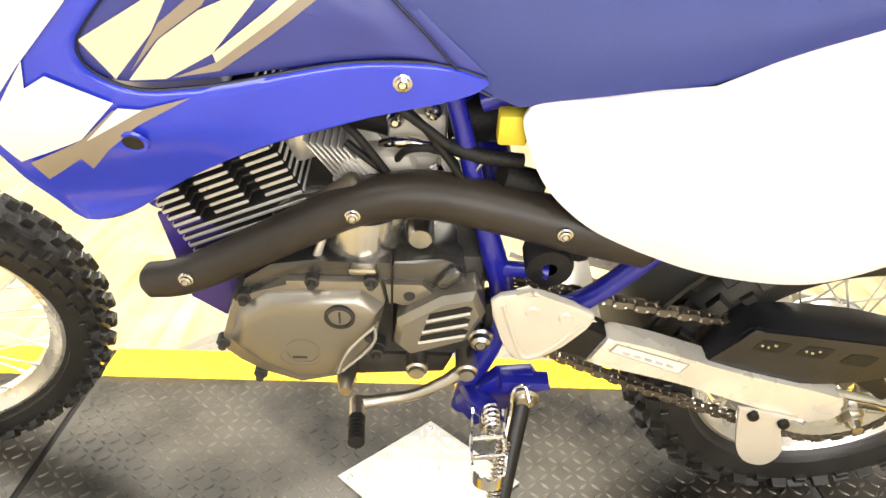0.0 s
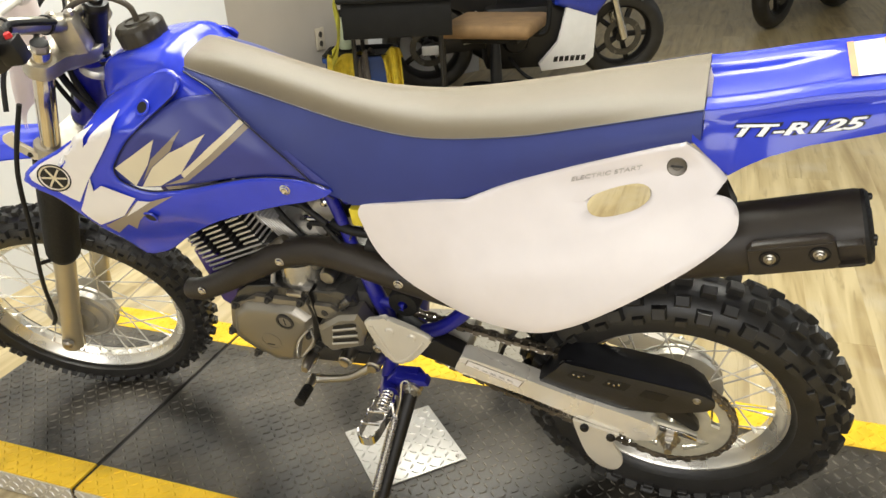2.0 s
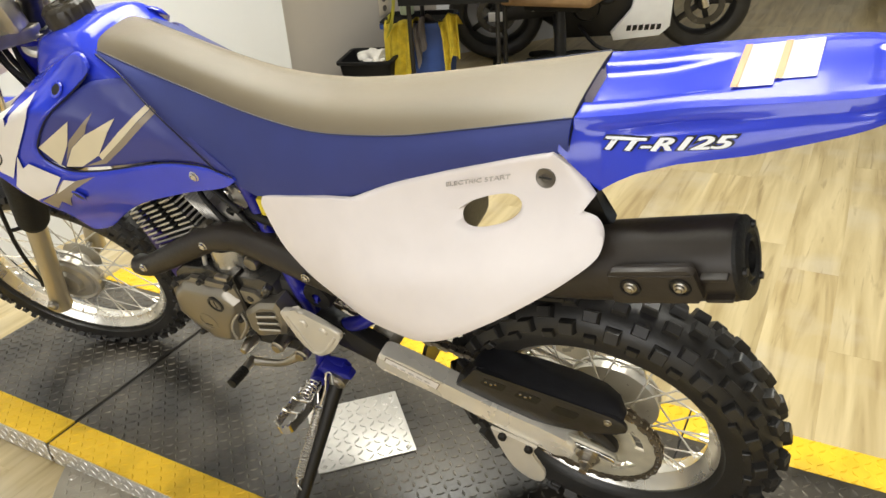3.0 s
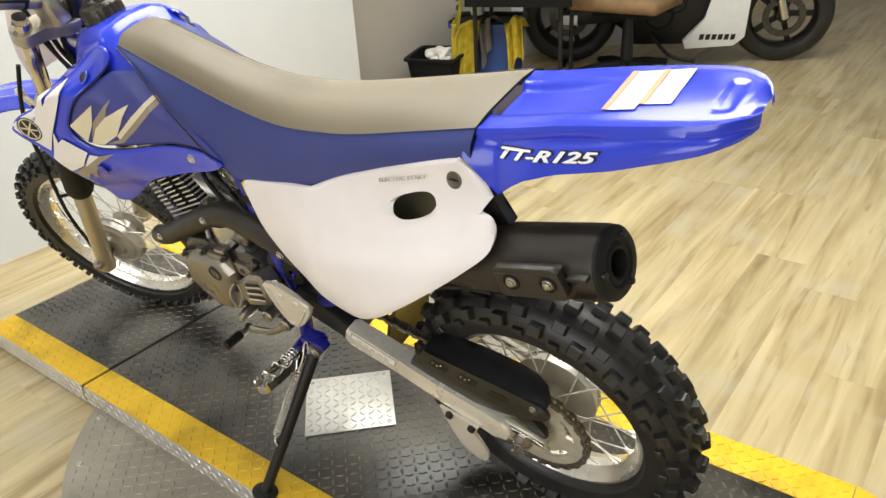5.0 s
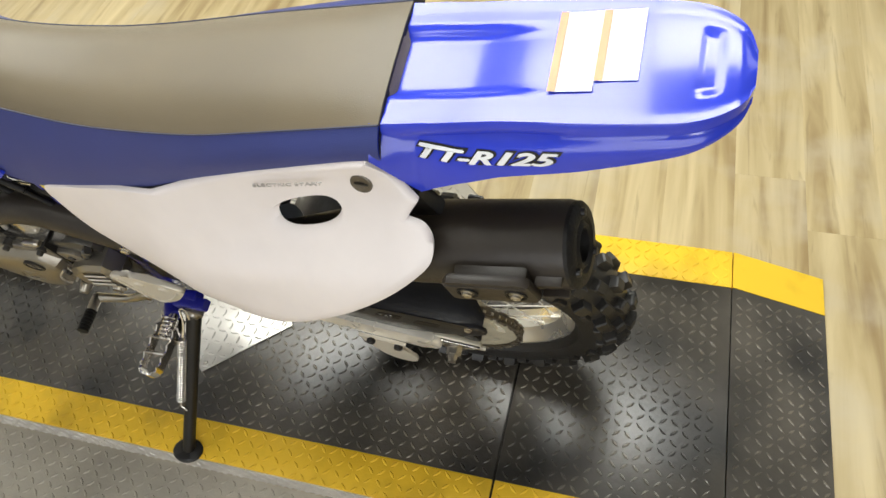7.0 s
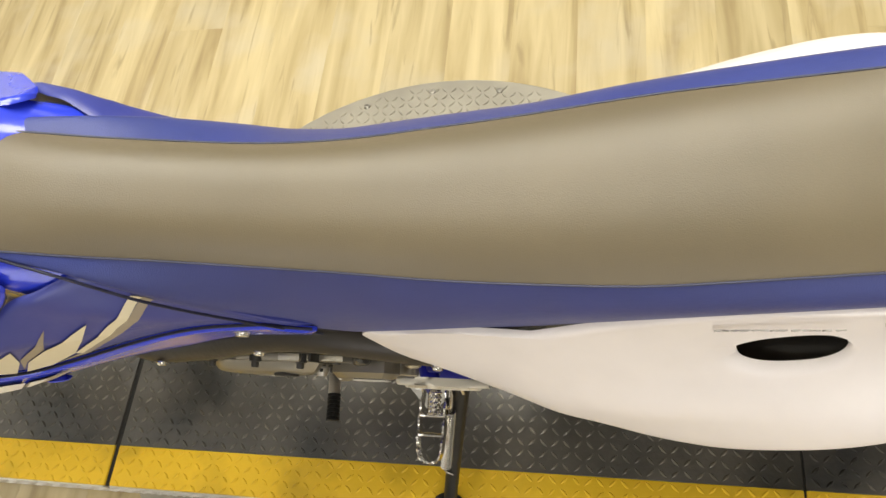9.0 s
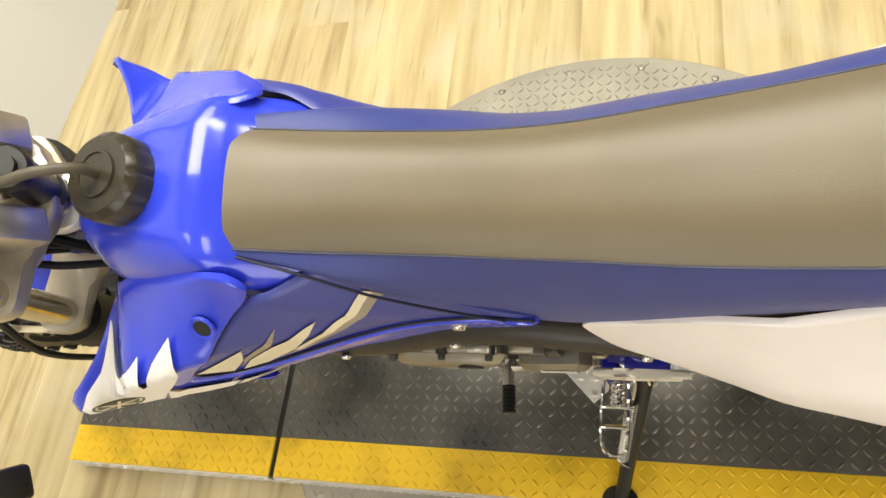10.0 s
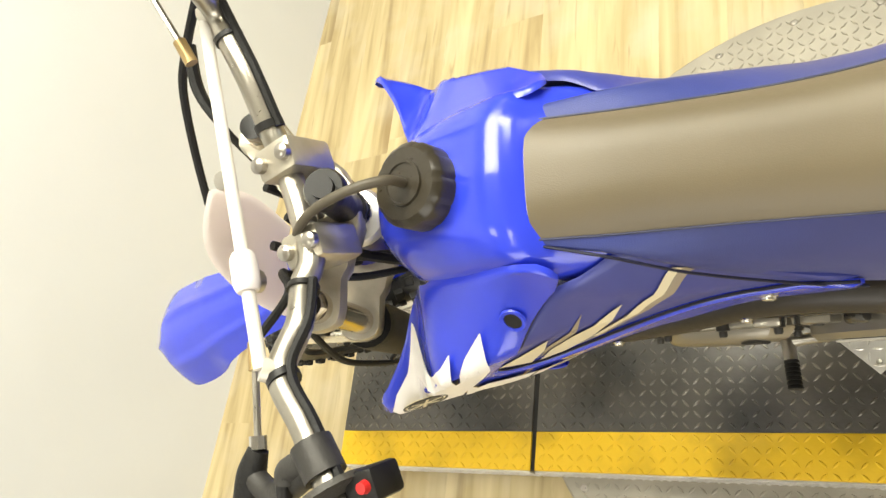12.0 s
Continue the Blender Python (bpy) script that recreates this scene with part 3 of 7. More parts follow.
def wheel(name, label, centre, m, R, width, rim_r, count, hub_r, drum_side):
    w = new(name)
    w.parent = bike
    w.matrix_basis = m @ Matrix.Translation(centre)
    w["label"] = label
    Rc = R - (0.0125 if width > 0.09 else 0.0095)
    hw = width / 2
    bead = [(rim_r - 0.004, hw * 0.55), (rim_r + 0.008, hw * 0.70), (rim_r + 0.3 * (Rc - hw * 0.86 - rim_r), hw * 0.90)]
    crown = [tyre_section(Rc, hw, radians(d)) for d in range(-96, 97, 12)]
    prof = [(r, -y) for r, y in bead] + [(r, y) for y, r in crown] + bead[::-1]
    tyre = lathe(prof, 72)
    part("tyre", tyre, M_TYRE, w, "black knobbly off-road tyre")
    v, f = knob_rows(Rc, width, count, 3)
    me = bpy.data.meshes.new("tread")
    me.from_pydata(v, [], f)
    me.materials.append(M_TYRE)
    kb = new("tread", me)
    kb.parent = w
    kb["kind"] = "stuff"
    rw = hw * 0.62
    rp = [(rim_r + 0.007, -rw), (rim_r - 0.002, -rw - 0.001), (rim_r - 0.006, -rw + 0.003), (rim_r - 0.011, -rw * 0.55), (rim_r - 0.019, -rw * 0.3), (rim_r - 0.019, rw * 0.3),
          (rim_r - 0.011, rw * 0.55), (rim_r - 0.006, rw - 0.003), (rim_r - 0.002, rw + 0.001), (rim_r + 0.007, rw), (rim_r + 0.007, 0)]
    part("rim", lathe(rp, 72, closed_profile=True), M_RIM, w, "polished aluminium rim")
    hp = [(0, -0.045), (0.018, -0.045), (0.020, -0.04), (0.02, -0.036), (hub_r * 0.55, -0.034), (hub_r * 0.6, -0.028), (0.026, -0.02), (0.026, 0.012), (hub_r * 0.9, 0.014), (hub_r, 0.016), (hub_r, 0.022), (hub_r * 0.93, 0.024), (hub_r * 0.93, 0.036), (hub_r * 0.97, 0.037), (hub_r * 0.97, 0.041), (hub_r * 0.90, 0.043), (hub_r * 0.86, 0.039), (hub_r * 0.80, 0.039), (hub_r * 0.76, 0.045), (hub_r * 0.56, 0.048), (hub_r * 0.53, 0.044), (hub_r * 0.48, 0.045), (hub_r * 0.42, 0.056), (0.016, 0.058), (0, 0.058)]
    if drum_side < 0:
        hp = [(r, -o) for r, o in hp][::-1]
    part("hub", lathe(hp, 48), M_HUB, w, "cast aluminium drum brake hub")
    r1 = rim_r - 0.018
    sp = {}
    n = 36
    for k in range(n):
        side = -1 if k % 2 else 1
        cross = 0.5 if (k // 2) % 2 else -0.5
        a0 = 2 * math.pi * k / n
        rh = (hub_r - 0.004) if side == drum_side else hub_r * 0.58
        key = (side, cross)
        a1 = cross
        start = Vector((rh * math.sin(a1), side * 0.03, rh * math.cos(a1)))
        end = Vector((0, side * 0.004, r1))
        if key not in sp:
            b = tube([start, end], 0.0016, 5)
            b = merge(b, tube([end + (start - end).normalized() * 0.014, end], 0.003, 6))
            sp[key] = mesh_from(b, "spoke", M_SPOKE)
        ob = new("spoke", sp[key])
        ob.parent = w
        ob.matrix_basis = Matrix.Rotation(a0, 4, "Y")
    return w


wheel("front_wheel", "front wheel with wire spokes and knobbly tyre", AXLE_F, STEER, 0.285, 0.076, 0.216, 78, 0.076, -1)
wheel("rear_wheel", "rear wheel with wire spokes and knobbly tyre", AXLE_R, Matrix.Identity(4), 0.272, 0.098, 0.178, 46, 0.078, 1)


# bodywork
PANEL_SWELL = [(0.20, 0.016), (0.24, 0.028), (0.27, 0.036), (0.30, 0.046), (0.35, 0.061), (0.40, 0.078), (0.45, 0.088), (0.50, 0.098), (0.55, 0.104), (0.60, 0.105), (0.65, 0.102), (0.70, 0.092), (0.74, 0.082)]


def panel_depth(x, z):
    """Flat along the seat, swelling outwards below, least at the front tip."""
    rear = step((x - 0.5) / 0.26)
    low = step((0.80 + 0.024 * rear - z - 0.10 * max(0.0, 0.5 - x)) / (0.20 - 0.085 * rear))
    # a soft crease runs from below the slot to the rear lobe
    across = (z - 0.655) - (x - 0.45) * 0.33
    crease = 0.005 * math.exp(-(across / 0.022) ** 2) * step((x - 0.36) / 0.15) * step((0.735 - x) / 0.06)
    return -0.084 - 0.008 * step((0.32 - x) / 0.10) - curve_table(PANEL_SWELL, x) * low - crease


PANEL = spline([(0.2185, 0.683), (0.220, 0.700), (0.234, 0.709), (0.30, 0.718), (0.385, 0.731), (0.385, 0.731), (0.46, 0.764), (0.54, 0.792), (0.61, 0.815), (0.662, 0.830), (0.675, 0.829),
                (0.719, 0.794), (0.719, 0.794), (0.712, 0.785), (0.707, 0.778), (0.707, 0.778), (0.724, 0.776), (0.734, 0.768), (0.736, 0.756), (0.729, 0.744), (0.70, 0.722), (0.655, 0.688), (0.60, 0.645), (0.55, 0.607), (0.505, 0.580), (0.465, 0.569),
                (0.42, 0.567), (0.36, 0.571), (0.305, 0.585), (0.268, 0.606), (0.238, 0.638)], 5, True)


SLOT_C, SLOT_A = Vector((0.594, 0.756)), radians(21)


def slot_edge(a):
    """The hand slot's edge in the direction a from its centre."""
    q = a - SLOT_A
    r = 1.0 / ((abs(math.cos(q)) / 0.041) ** 2.4 + (abs(math.sin(q)) / 0.0145) ** 2.4) ** (1 / 2.4)
    return SLOT_C + Vector((math.cos(a), math.sin(a))) * r


def side_panel(flip, label):
    """A skin from the hand slot out to the rim, with an inner face and a turned-in slot edge."""
    bm = bmesh.new()
    outer = [Vector((p.x, p.y)) for p in PANEL]
    inner = [slot_edge(math.atan2(p.y - SLOT_C.y, p.x - SLOT_C.x)) for p in outer]
    n, m = len(outer), 16
    layers = []
    for side in (0, 1):
        rows = []
        for k in range(m + 1):
            f = (k / m) ** 1.15
            row = []
            for a, b in zip(inner, outer):
                p = a + (b - a) * f
                y = panel_depth(p.x, p.y) - (0.014 * step((p.x - 0.40) / 0.2) if flip < 0 else 0.0)
                if side:
                    y += 0.007
                elif k == 0:
                    y += 0.006
                elif k == m:
                    y += 0.0025
                row.append(bm.verts.new((p.x, flip * y, p.y)))
            rows.append(row)
        for r0, r1 in zip(rows, rows[1:]):
            for i in range(n):
                j = (i + 1) % n
                bm.faces.new((r0[i], r0[j], r1[j], r1[i]))
        layers.append(rows)
    for k in (0, m):
        f, g = layers[0][k], layers[1][k]
        for i in range(n):
            j = (i + 1) % n
            bm.faces.new((f[i], f[j], g[j], g[i]))
    return part("side_panel", bm, M_WHITE, bike, label, smooth=60)


left_panel = side_panel(1, "white plastic side panel with a hand slot")
side_panel(-1, "white plastic side panel")
d = 0.006
lean = Vector((panel_depth(0.661 + d, 0.803) - panel_depth(0.661 - d, 0.803), -2 * d, panel_depth(0.661, 0.803 + d) - panel_depth(0.661, 0.803 - d))).normalized()
FASTEN = Matrix.Translation(Vector((0.661, panel_depth(0.661, 0.803), 0.803)) + lean * 0.0008) @ Vector((0, -1, 0)).rotation_difference(lean).to_matrix().to_4x4()
fastener = part("panel_fastener", lathe([(0, 0.0), (0.0040, 0.0), (0.0048, -0.0008), (0.0088, -0.001), (0.0104, -0.0015), (0.0118, -0.0004), (0.0120, 0.003)], 28), M_CLIP, left_panel, "grey-brown quarter-turn fastener", m=FASTEN)
part("fastener_slot", block(-0.0075, 0.0075, -0.0016, 0.001, -0.0012, 0.0012, 0.0004), M_BLACK, fastener)

# seat: rows of x, height of piping, half width there, crown, lower edge height, half width there
PIPE_Z = [(-0.035, 0.901), (0.05, 0.872), (0.13, 0.845), (0.21, 0.821), (0.28, 0.808), (0.34, 0.805), (0.45, 0.817), (0.56, 0.838), (0.685, 0.863)]
PIPE_W = [(-0.035, 0.050), (0.13, 0.052), (0.22, 0.057), (0.31, 0.066), (0.40, 0.072), (0.48, 0.076), (0.56, 0.075), (0.685, 0.072)]
CROWN = [(-0.035, 0.012), (0.03, 0.020), (0.2, 0.021), (0.45, 0.021), (0.62, 0.012), (0.685, 0.005)]
LOW_Z = [(-0.035, 0.898), (0.014, 0.878), (0.067, 0.828), (0.125, 0.772), (0.168, 0.724), (0.21, 0.704), (0.30, 0.714), (0.383, 0.729), (0.46, 0.764), (0.54, 0.793), (0.61, 0.815), (0.685, 0.832)]
LOW_W = [(-0.035, 0.05), (0.02, 0.064), (0.07, 0.078), (0.15, 0.090), (0.25, 0.098), (0.383, 0.097), (0.5, 0.096), (0.685, 0.093)]


def yc(x):
    """The seat and tail stand a little askew: the middle line drifts off towards the tail."""
    return 0.026 * max(0.0, min(x, 0.72) - 0.03) - 0.005 * step((0.34 - x) / 0.2) - 0.05 * max(0.0, x - 0.72)


def seat():
    top_rows, side_rows = [], {-1: [], 1: []}
    n = 44
    for i in range(n + 1):
        x = -0.035 + 0.72 * i / n
        pz, pw, cr = curve_table(PIPE_Z, x), curve_table(PIPE_W, x), curve_table(CROWN, x)
        lz, lw = lerp_table(LOW_Z, x), curve_table(LOW_W, x)
        lz = min(lz, pz - 0.012)
        ring = []
        for k in range(17):
            s = -1 + 2 * k / 16
            ring.append((x, yc(x) + s * pw, pz + cr * (1 - abs(s) ** 3.2)))
        top_rows.append(ring)
        for sgn in (-1, 1):
            col = []
            for k in range(9):
                t = k / 8
                bulge = math.sin(math.pi * t) * (0.006 if sgn < 0 else 0.014)
                col.append((x, yc(x) + sgn * (pw + (lw - pw) * t + bulge), pz + (lz - pz) * t))
            side_rows[sgn].append(col)
    ob = new("seat")
    ob.parent = bike
    ob["label"] = "two-tone seat with tan top and blue sides"
    b = loft(top_rows, closed=False)
    # rounded ends
    for row, dx in ((top_rows[0], -0.010), (top_rows[-1], 0.008)):
        drop = [(p[0] + dx * (0.8 if abs(p[1] - yc(p[0])) < 0.03 else 0.5), p[1] * 0.98, p[2] - 0.012) for p in row]
        drop2 = [(p[0] + dx * 0.9, p[1] * 0.96, row[0][2] - 0.03) for p in row]
        loft([row, drop, drop2], b, closed=False)
    bmesh.ops.remove_doubles(b, verts=b.verts[:], dist=1e-5)
    last = [side_rows[-1][-1][::-1], top_rows[-1], side_rows[1][-1]]
    rim = last[0] + last[1][1:-1] + last[2]
    cap = bmesh.new()
    vs = [cap.verts.new((p[0] + 0.001, p[1], p[2])) for p in rim]
    mid = cap.verts.new((0.690, yc(0.69), 0.845))
    for i in range(len(vs)):
        cap.faces.new((vs[i], vs[(i + 1) % len(vs)], mid))
    part("seat_back", cap, M_RUBBER, ob, "dark rear edge of the seat")
    part("seat_top", b, M_SEATGREY, ob, "tan-grey grained vinyl seat top", smooth=60)
    for sgn in (-1, 1):
        b = loft(side_rows[sgn], closed=False)
        inner = [[(p[0], p[1] - sgn * 0.01, p[2] - 0.002) for p in (col[-1],)] + [(col[-1][0], sgn * 0.02, col[-1][2])] for col in side_rows[sgn]]
        loft([[col[-1], c2[0], c2[1]] for col, c2 in zip(side_rows[sgn], inner)], b, closed=False)
        part("seat_side", b, M_SEATBLUE, ob, "blue vinyl seat side", smooth=60)
        # dark tube laid in for the shade between seat side and tank
        edge = [(x, yc(x) + sgn * (curve_table(LOW_W, x) + 0.0045), lerp_table(LOW_Z, x)) for x in [-0.03 + 0.215 * i / 24 for i in range(25)]]
        part("edge_trim", tube(edge, 0.0014, 6, steps=2), M_GAPSHADE, ob, "dark blue strip for the shaded gap between seat and tank")
        part("piping", tube([(x, yc(x) + sgn * (curve_table(PIPE_W, x) + 0.0005), curve_table(PIPE_Z, x)) for x in [-0.035 + 0.72 * i / 24 for i in range(25)]], 0.0011, 6, steps=2), M_PIPING, ob, "thin grey-blue piping")


seat()


# tank: rows of x, top height, half width at shoulder, shoulder height, half width low, low height
TANK = [(-0.222, 0.860, 0.010, 0.858, 0.020, 0.850, 0.030, 0.780), (-0.205, 0.886, 0.030, 0.880, 0.046, 0.853, 0.050, 0.760), (-0.180, 0.902, 0.042, 0.895, 0.068, 0.856, 0.080, 0.750),
        (-0.150, 0.913, 0.046, 0.906, 0.073, 0.870, 0.090, 0.740), (-0.115, 0.921, 0.050, 0.914, 0.075, 0.884, 0.094, 0.735), (-0.080, 0.926, 0.052, 0.919, 0.075, 0.895, 0.095, 0.730),
        (-0.056, 0.927, 0.054, 0.920, 0.075, 0.901, 0.093, 0.727), (-0.042, 0.920, 0.054, 0.913, 0.077, 0.895, 0.092, 0.725), (-0.030, 0.905, 0.054, 0.899, 0.081, 0.878, 0.092, 0.724), (0.0, 0.888, 0.052, 0.882, 0.081, 0.858, 0.090, 0.722), (0.05, 0.854, 0.050, 0.846, 0.076, 0.824, 0.086, 0.72),
        (0.10, 0.812, 0.052, 0.806, 0.070, 0.788, 0.082, 0.72), (0.16, 0.760, 0.056, 0.754, 0.070, 0.741, 0.078, 0.718), (0.19, 0.733, 0.056, 0.729, 0.064, 0.725, 0.072, 0.715)]


def tank():
    rings = []
    n = 40
    for i in range(n + 1):
        x = TANK[0][0] + (TANK[-1][0] - TANK[0][0]) * i / n
        tz, w1, z1, ow, oz, lw, lz = (curve_table([(r[0], r[k]) for r in TANK], x) for k in range(1, 8))
        half = spline([(0, tz), (w1 * 0.55, tz - (tz - z1) * 0.3), (w1, z1), (ow, oz), (ow + (lw - ow) * 0.6, oz + (lz - oz) * 0.45), (lw, lz + 0.02), (lw * 0.8, lz), (0, lz)], 4)
        ring = [(x, p[0], p[1]) for p in half] + [(x, -p[0], p[1]) for p in half[::-1][1:-1]]
        rings.append(ring)
    return part("fuel_tank", loft(rings), M_BLUE, bike, "glossy blue plastic fuel tank", smooth=60)


tank()


def filler_cap():
    b = lathe([(0, 0.0335), (0.017, 0.0335), (0.0175, 0.0350), (0.0195, 0.0350), (0.020, 0.0325), (0.0315, 0.0325), (0.0365, 0.0275), (0.0375, 0.025), (0.0375, 0.004), (0.034, 0.0), (0.03, -0.02)], 72, "z")
    for v in b.verts:
        r = math.hypot(v.co.x, v.co.y)
        if r > 0.03 and 0.001 < v.co.z < 0.0335:
            a = math.atan2(v.co.y, v.co.x)
            f = 1.0 - 0.035 * max(0.0, math.cos(10 * a)) ** 6
            v.co.x *= f
            v.co.y *= f
    ob = part("filler_cap", b, M_CAP, bike, "black plastic filler cap", m=Matrix.Translation((-0.129, 0, 0.912)) @ Matrix.Rotation(radians(-6), 4, "Y"), smooth=30)
    part("breather_hose", tube([(-0.132, 0, 0.945), (-0.134, -0.002, 0.968), (-0.16, -0.01, 0.985), (-0.20, -0.022, 0.985), (-0.235, -0.036, 0.965), (-0.26, -0.045, 0.925)], 0.0045, 10), M_HOSE, bike)


filler_cap()


ROLL = [(-0.276, 0.790, -0.184), (-0.268, 0.795, -0.180), (-0.238, 0.804, -0.137), (-0.218, 0.812, -0.092), (-0.178, 0.857, -0.073), (-0.148, 0.869, -0.077), (-0.08, 0.897, -0.080), (-0.04, 0.905, -0.082), (0.02, 0.905, -0.085)]
BAND = [(-0.276, 0.012), (-0.24, 0.016), (-0.215, 0.019), (-0.16, 0.028), (-0.11, 0.040), (-0.08, 0.058), (-0.04, 0.09), (0.02, 0.12)]


def shroud_depth(x, z):
    """Bulging outwards to the front, its upper edge rolled in over the tank, drawn in where it meets the seat."""
    base = -(0.100 + 0.078 * step((0.12 - x) / 0.38)) - 0.02 * step((-0.2 - x) / 0.09)
    base += 0.045 * step((0.715 - z) / 0.13) * step((0.05 - x) / 0.15)
    zu, edge, band = curve_table([(r[0], r[1]) for r in ROLL], x), curve_table([(r[0], r[2]) for r in ROLL], x), curve_table(BAND, x)
    rise = max(0.0, min(1.0, (z - zu + band) / band))
    y = base + max(0.0, edge - base) * rise ** 1.1
    if x > -0.02:
        near = step(1 - (lerp_table(LOW_Z, x) + 0.004 - z) / 0.05) * step((x + 0.02) / 0.05)
        y += max(0.0, -(lerp_table(LOW_W, x) + 0.009) - y) * near
    return y


def strip_shell(upper, lower, depth, thick, flip, n=40, m=10):
    """A skin between two edge curves in (x, z)."""
    bm = bmesh.new()
    rows = {0: [], 1: []}
    for side in (0, 1):
        for i in range(n + 1):
            a, b = upper[i], lower[i]
            col = []
            for k in range(m + 1):
                p = a + (b - a) * (k / m)
                roll = 0.003 if k in (0, m) or i in (0, n) else 0.0
                y = depth(p.x, p.y) + (roll if side == 0 else thick + 0.003)
                col.append(bm.verts.new((p.x, flip * y, p.y)))
            rows[side].append(col)
    for side in (0, 1):
        r = rows[side]
        for i in range(n):
            for k in range(m):
                bm.faces.new((r[i][k], r[i + 1][k], r[i + 1][k + 1], r[i][k + 1]))
    f, g = rows[0], rows[1]
    rim_f = [c[0] for c in f] + f[-1][1:] + [c[-1] for c in f[::-1]][1:] + f[0][::-1][1:-1]
    rim_g = [c[0] for c in g] + g[-1][1:] + [c[-1] for c in g[::-1]][1:] + g[0][::-1][1:-1]
    for i in range(len(rim_f)):
        j = (i + 1) % len(rim_f)
        bm.faces.new((rim_f[i], rim_f[j], rim_g[j], rim_g[i]))
    return bm


def resample(pts, n):
    pts = [Vector(p) for p in pts]
    d = [0]
    for a, b in zip(pts, pts[1:]):
        d.append(d[-1] + (b - a).length)
    out = []
    for i in range(n + 1):
        s = d[-1] * i / n
        k = max(j for j in range(len(d)) if d[j] <= s + 1e-9)
        k = min(k, len(pts) - 2)
        out.append(pts[k] + (pts[k + 1] - pts[k]) * ((s - d[k]) / max(1e-9, d[k + 1] - d[k])))
    return out


SHROUD_OUT = spline([(-0.022, 0.888), (-0.028, 0.902), (-0.048, 0.907), (-0.080, 0.897), (-0.124, 0.880), (-0.152, 0.868), (-0.182, 0.852), (-0.212, 0.818), (-0.240, 0.804), (-0.270, 0.795), (-0.285, 0.780), (-0.272, 0.762), (-0.246, 0.738), (-0.224, 0.692), (-0.219, 0.640), (-0.206, 0.596), (-0.190, 0.581), (-0.152, 0.586),
                     (-0.106, 0.616), (-0.025, 0.663), (0.066, 0.688), (0.135, 0.705), (0.168, 0.717), (0.183, 0.727)], 5)
SHROUD_IN = spline([(-0.026, 0.882), (-0.034, 0.875), (-0.052, 0.862), (-0.078, 0.845), (-0.105, 0.824), (-0.130, 0.797), (-0.141, 0.779), (-0.136, 0.758), (-0.108, 0.738), (-0.07, 0.734), (-0.034, 0.735), (0.02, 0.741), (0.062, 0.745), (0.115, 0.745), (0.155, 0.740), (0.180, 0.732)], 5)


def right_depth(x, z):
    """The right side bulges less and its upper edge slopes evenly in to the tank, with a hooked front."""
    base = -(0.099 + 0.054 * step((0.06 - x) / 0.30)) - 0.030 * step((-0.19 - x) / 0.09)
    base += 0.040 * step((0.715 - z) / 0.13) * step((0.05 - x) / 0.15)
    edge = curve_table([(r[0], r[2]) for r in ROLL], x) + 0.010 * step((x + 0.20) / 0.06)
    band = 0.016 + 0.034 * step((x + 0.28) / 0.10)
    rise = max(0.0, min(1.0, (z - curve_table([(r[0], r[1]) for r in ROLL], x) + band) / band))
    y = base + max(0.0, edge - base) * rise
    if x > -0.02:
        near = step(1 - (lerp_table(LOW_Z, x) + 0.004 - z) / 0.05) * step((x + 0.02) / 0.05)
        y += max(0.0, -(lerp_table(LOW_W, x) + 0.009) - y) * near
    return y


def shroud(flip):
    return part("radiator_shroud", strip_shell(resample(SHROUD_OUT, 90), resample(SHROUD_IN, 90), shroud_depth if flip > 0 else right_depth, 0.004, flip, 90, 26), M_BLUE, bike, "glossy blue plastic tank shroud", smooth=60)


left_shroud, right_shroud = shroud(1), shroud(-1)
screw((0.107, shroud_depth(0.107, 0.727) - 0.001, 0.727), left_shroud, 0.007, M_CHROME)

# rear fender
F_TOP = [(0.675, 0.863), (0.70, 0.865), (0.74, 0.872), (0.80, 0.886), (0.87, 0.899), (0.94, 0.911), (0.985, 0.916), (1.0, 0.912)]
F_W = [(0.675, 0.074), (0.715, 0.073), (0.80, 0.069), (0.87, 0.068), (0.94, 0.064), (0.965, 0.058), (0.984, 0.046), (0.994, 0.034), (1.0, 0.018)]
F_LOWZ = [(0.675, 0.835), (0.719, 0.791), (0.738, 0.808), (0.76, 0.823), (0.80, 0.838), (0.87, 0.856), (0.94, 0.880), (0.975, 0.892), (1.0, 0.899)]
F_LOWW = [(0.675, 0.094), (0.719, 0.098), (0.76, 0.099), (0.80, 0.093), (0.87, 0.085), (0.94, 0.074), (0.965, 0.066), (0.984, 0.052), (0.994, 0.038), (1.0, 0.020)]


def fender_side(x, z):
    """The left flank of the rear fender."""
    tz, w, lz, lw = curve_table(F_TOP, x), curve_table(F_W, x), lerp_table(F_LOWZ, x), curve_table(F_LOWW, x)
    z0 = tz - 0.012
    s = max(0.0, min(1.0, (z0 - z) / max(0.004, z0 - lz)))
    groove = 0.005 * math.exp(-((s - 0.10) / 0.09) ** 2) * step((0.92 - x) / 0.1) * step((x - 0.69) / 0.03)
    return yc(x) - (w + 0.002 + (lw - w) * s + 0.003 * math.sin(math.pi * s) - groove)


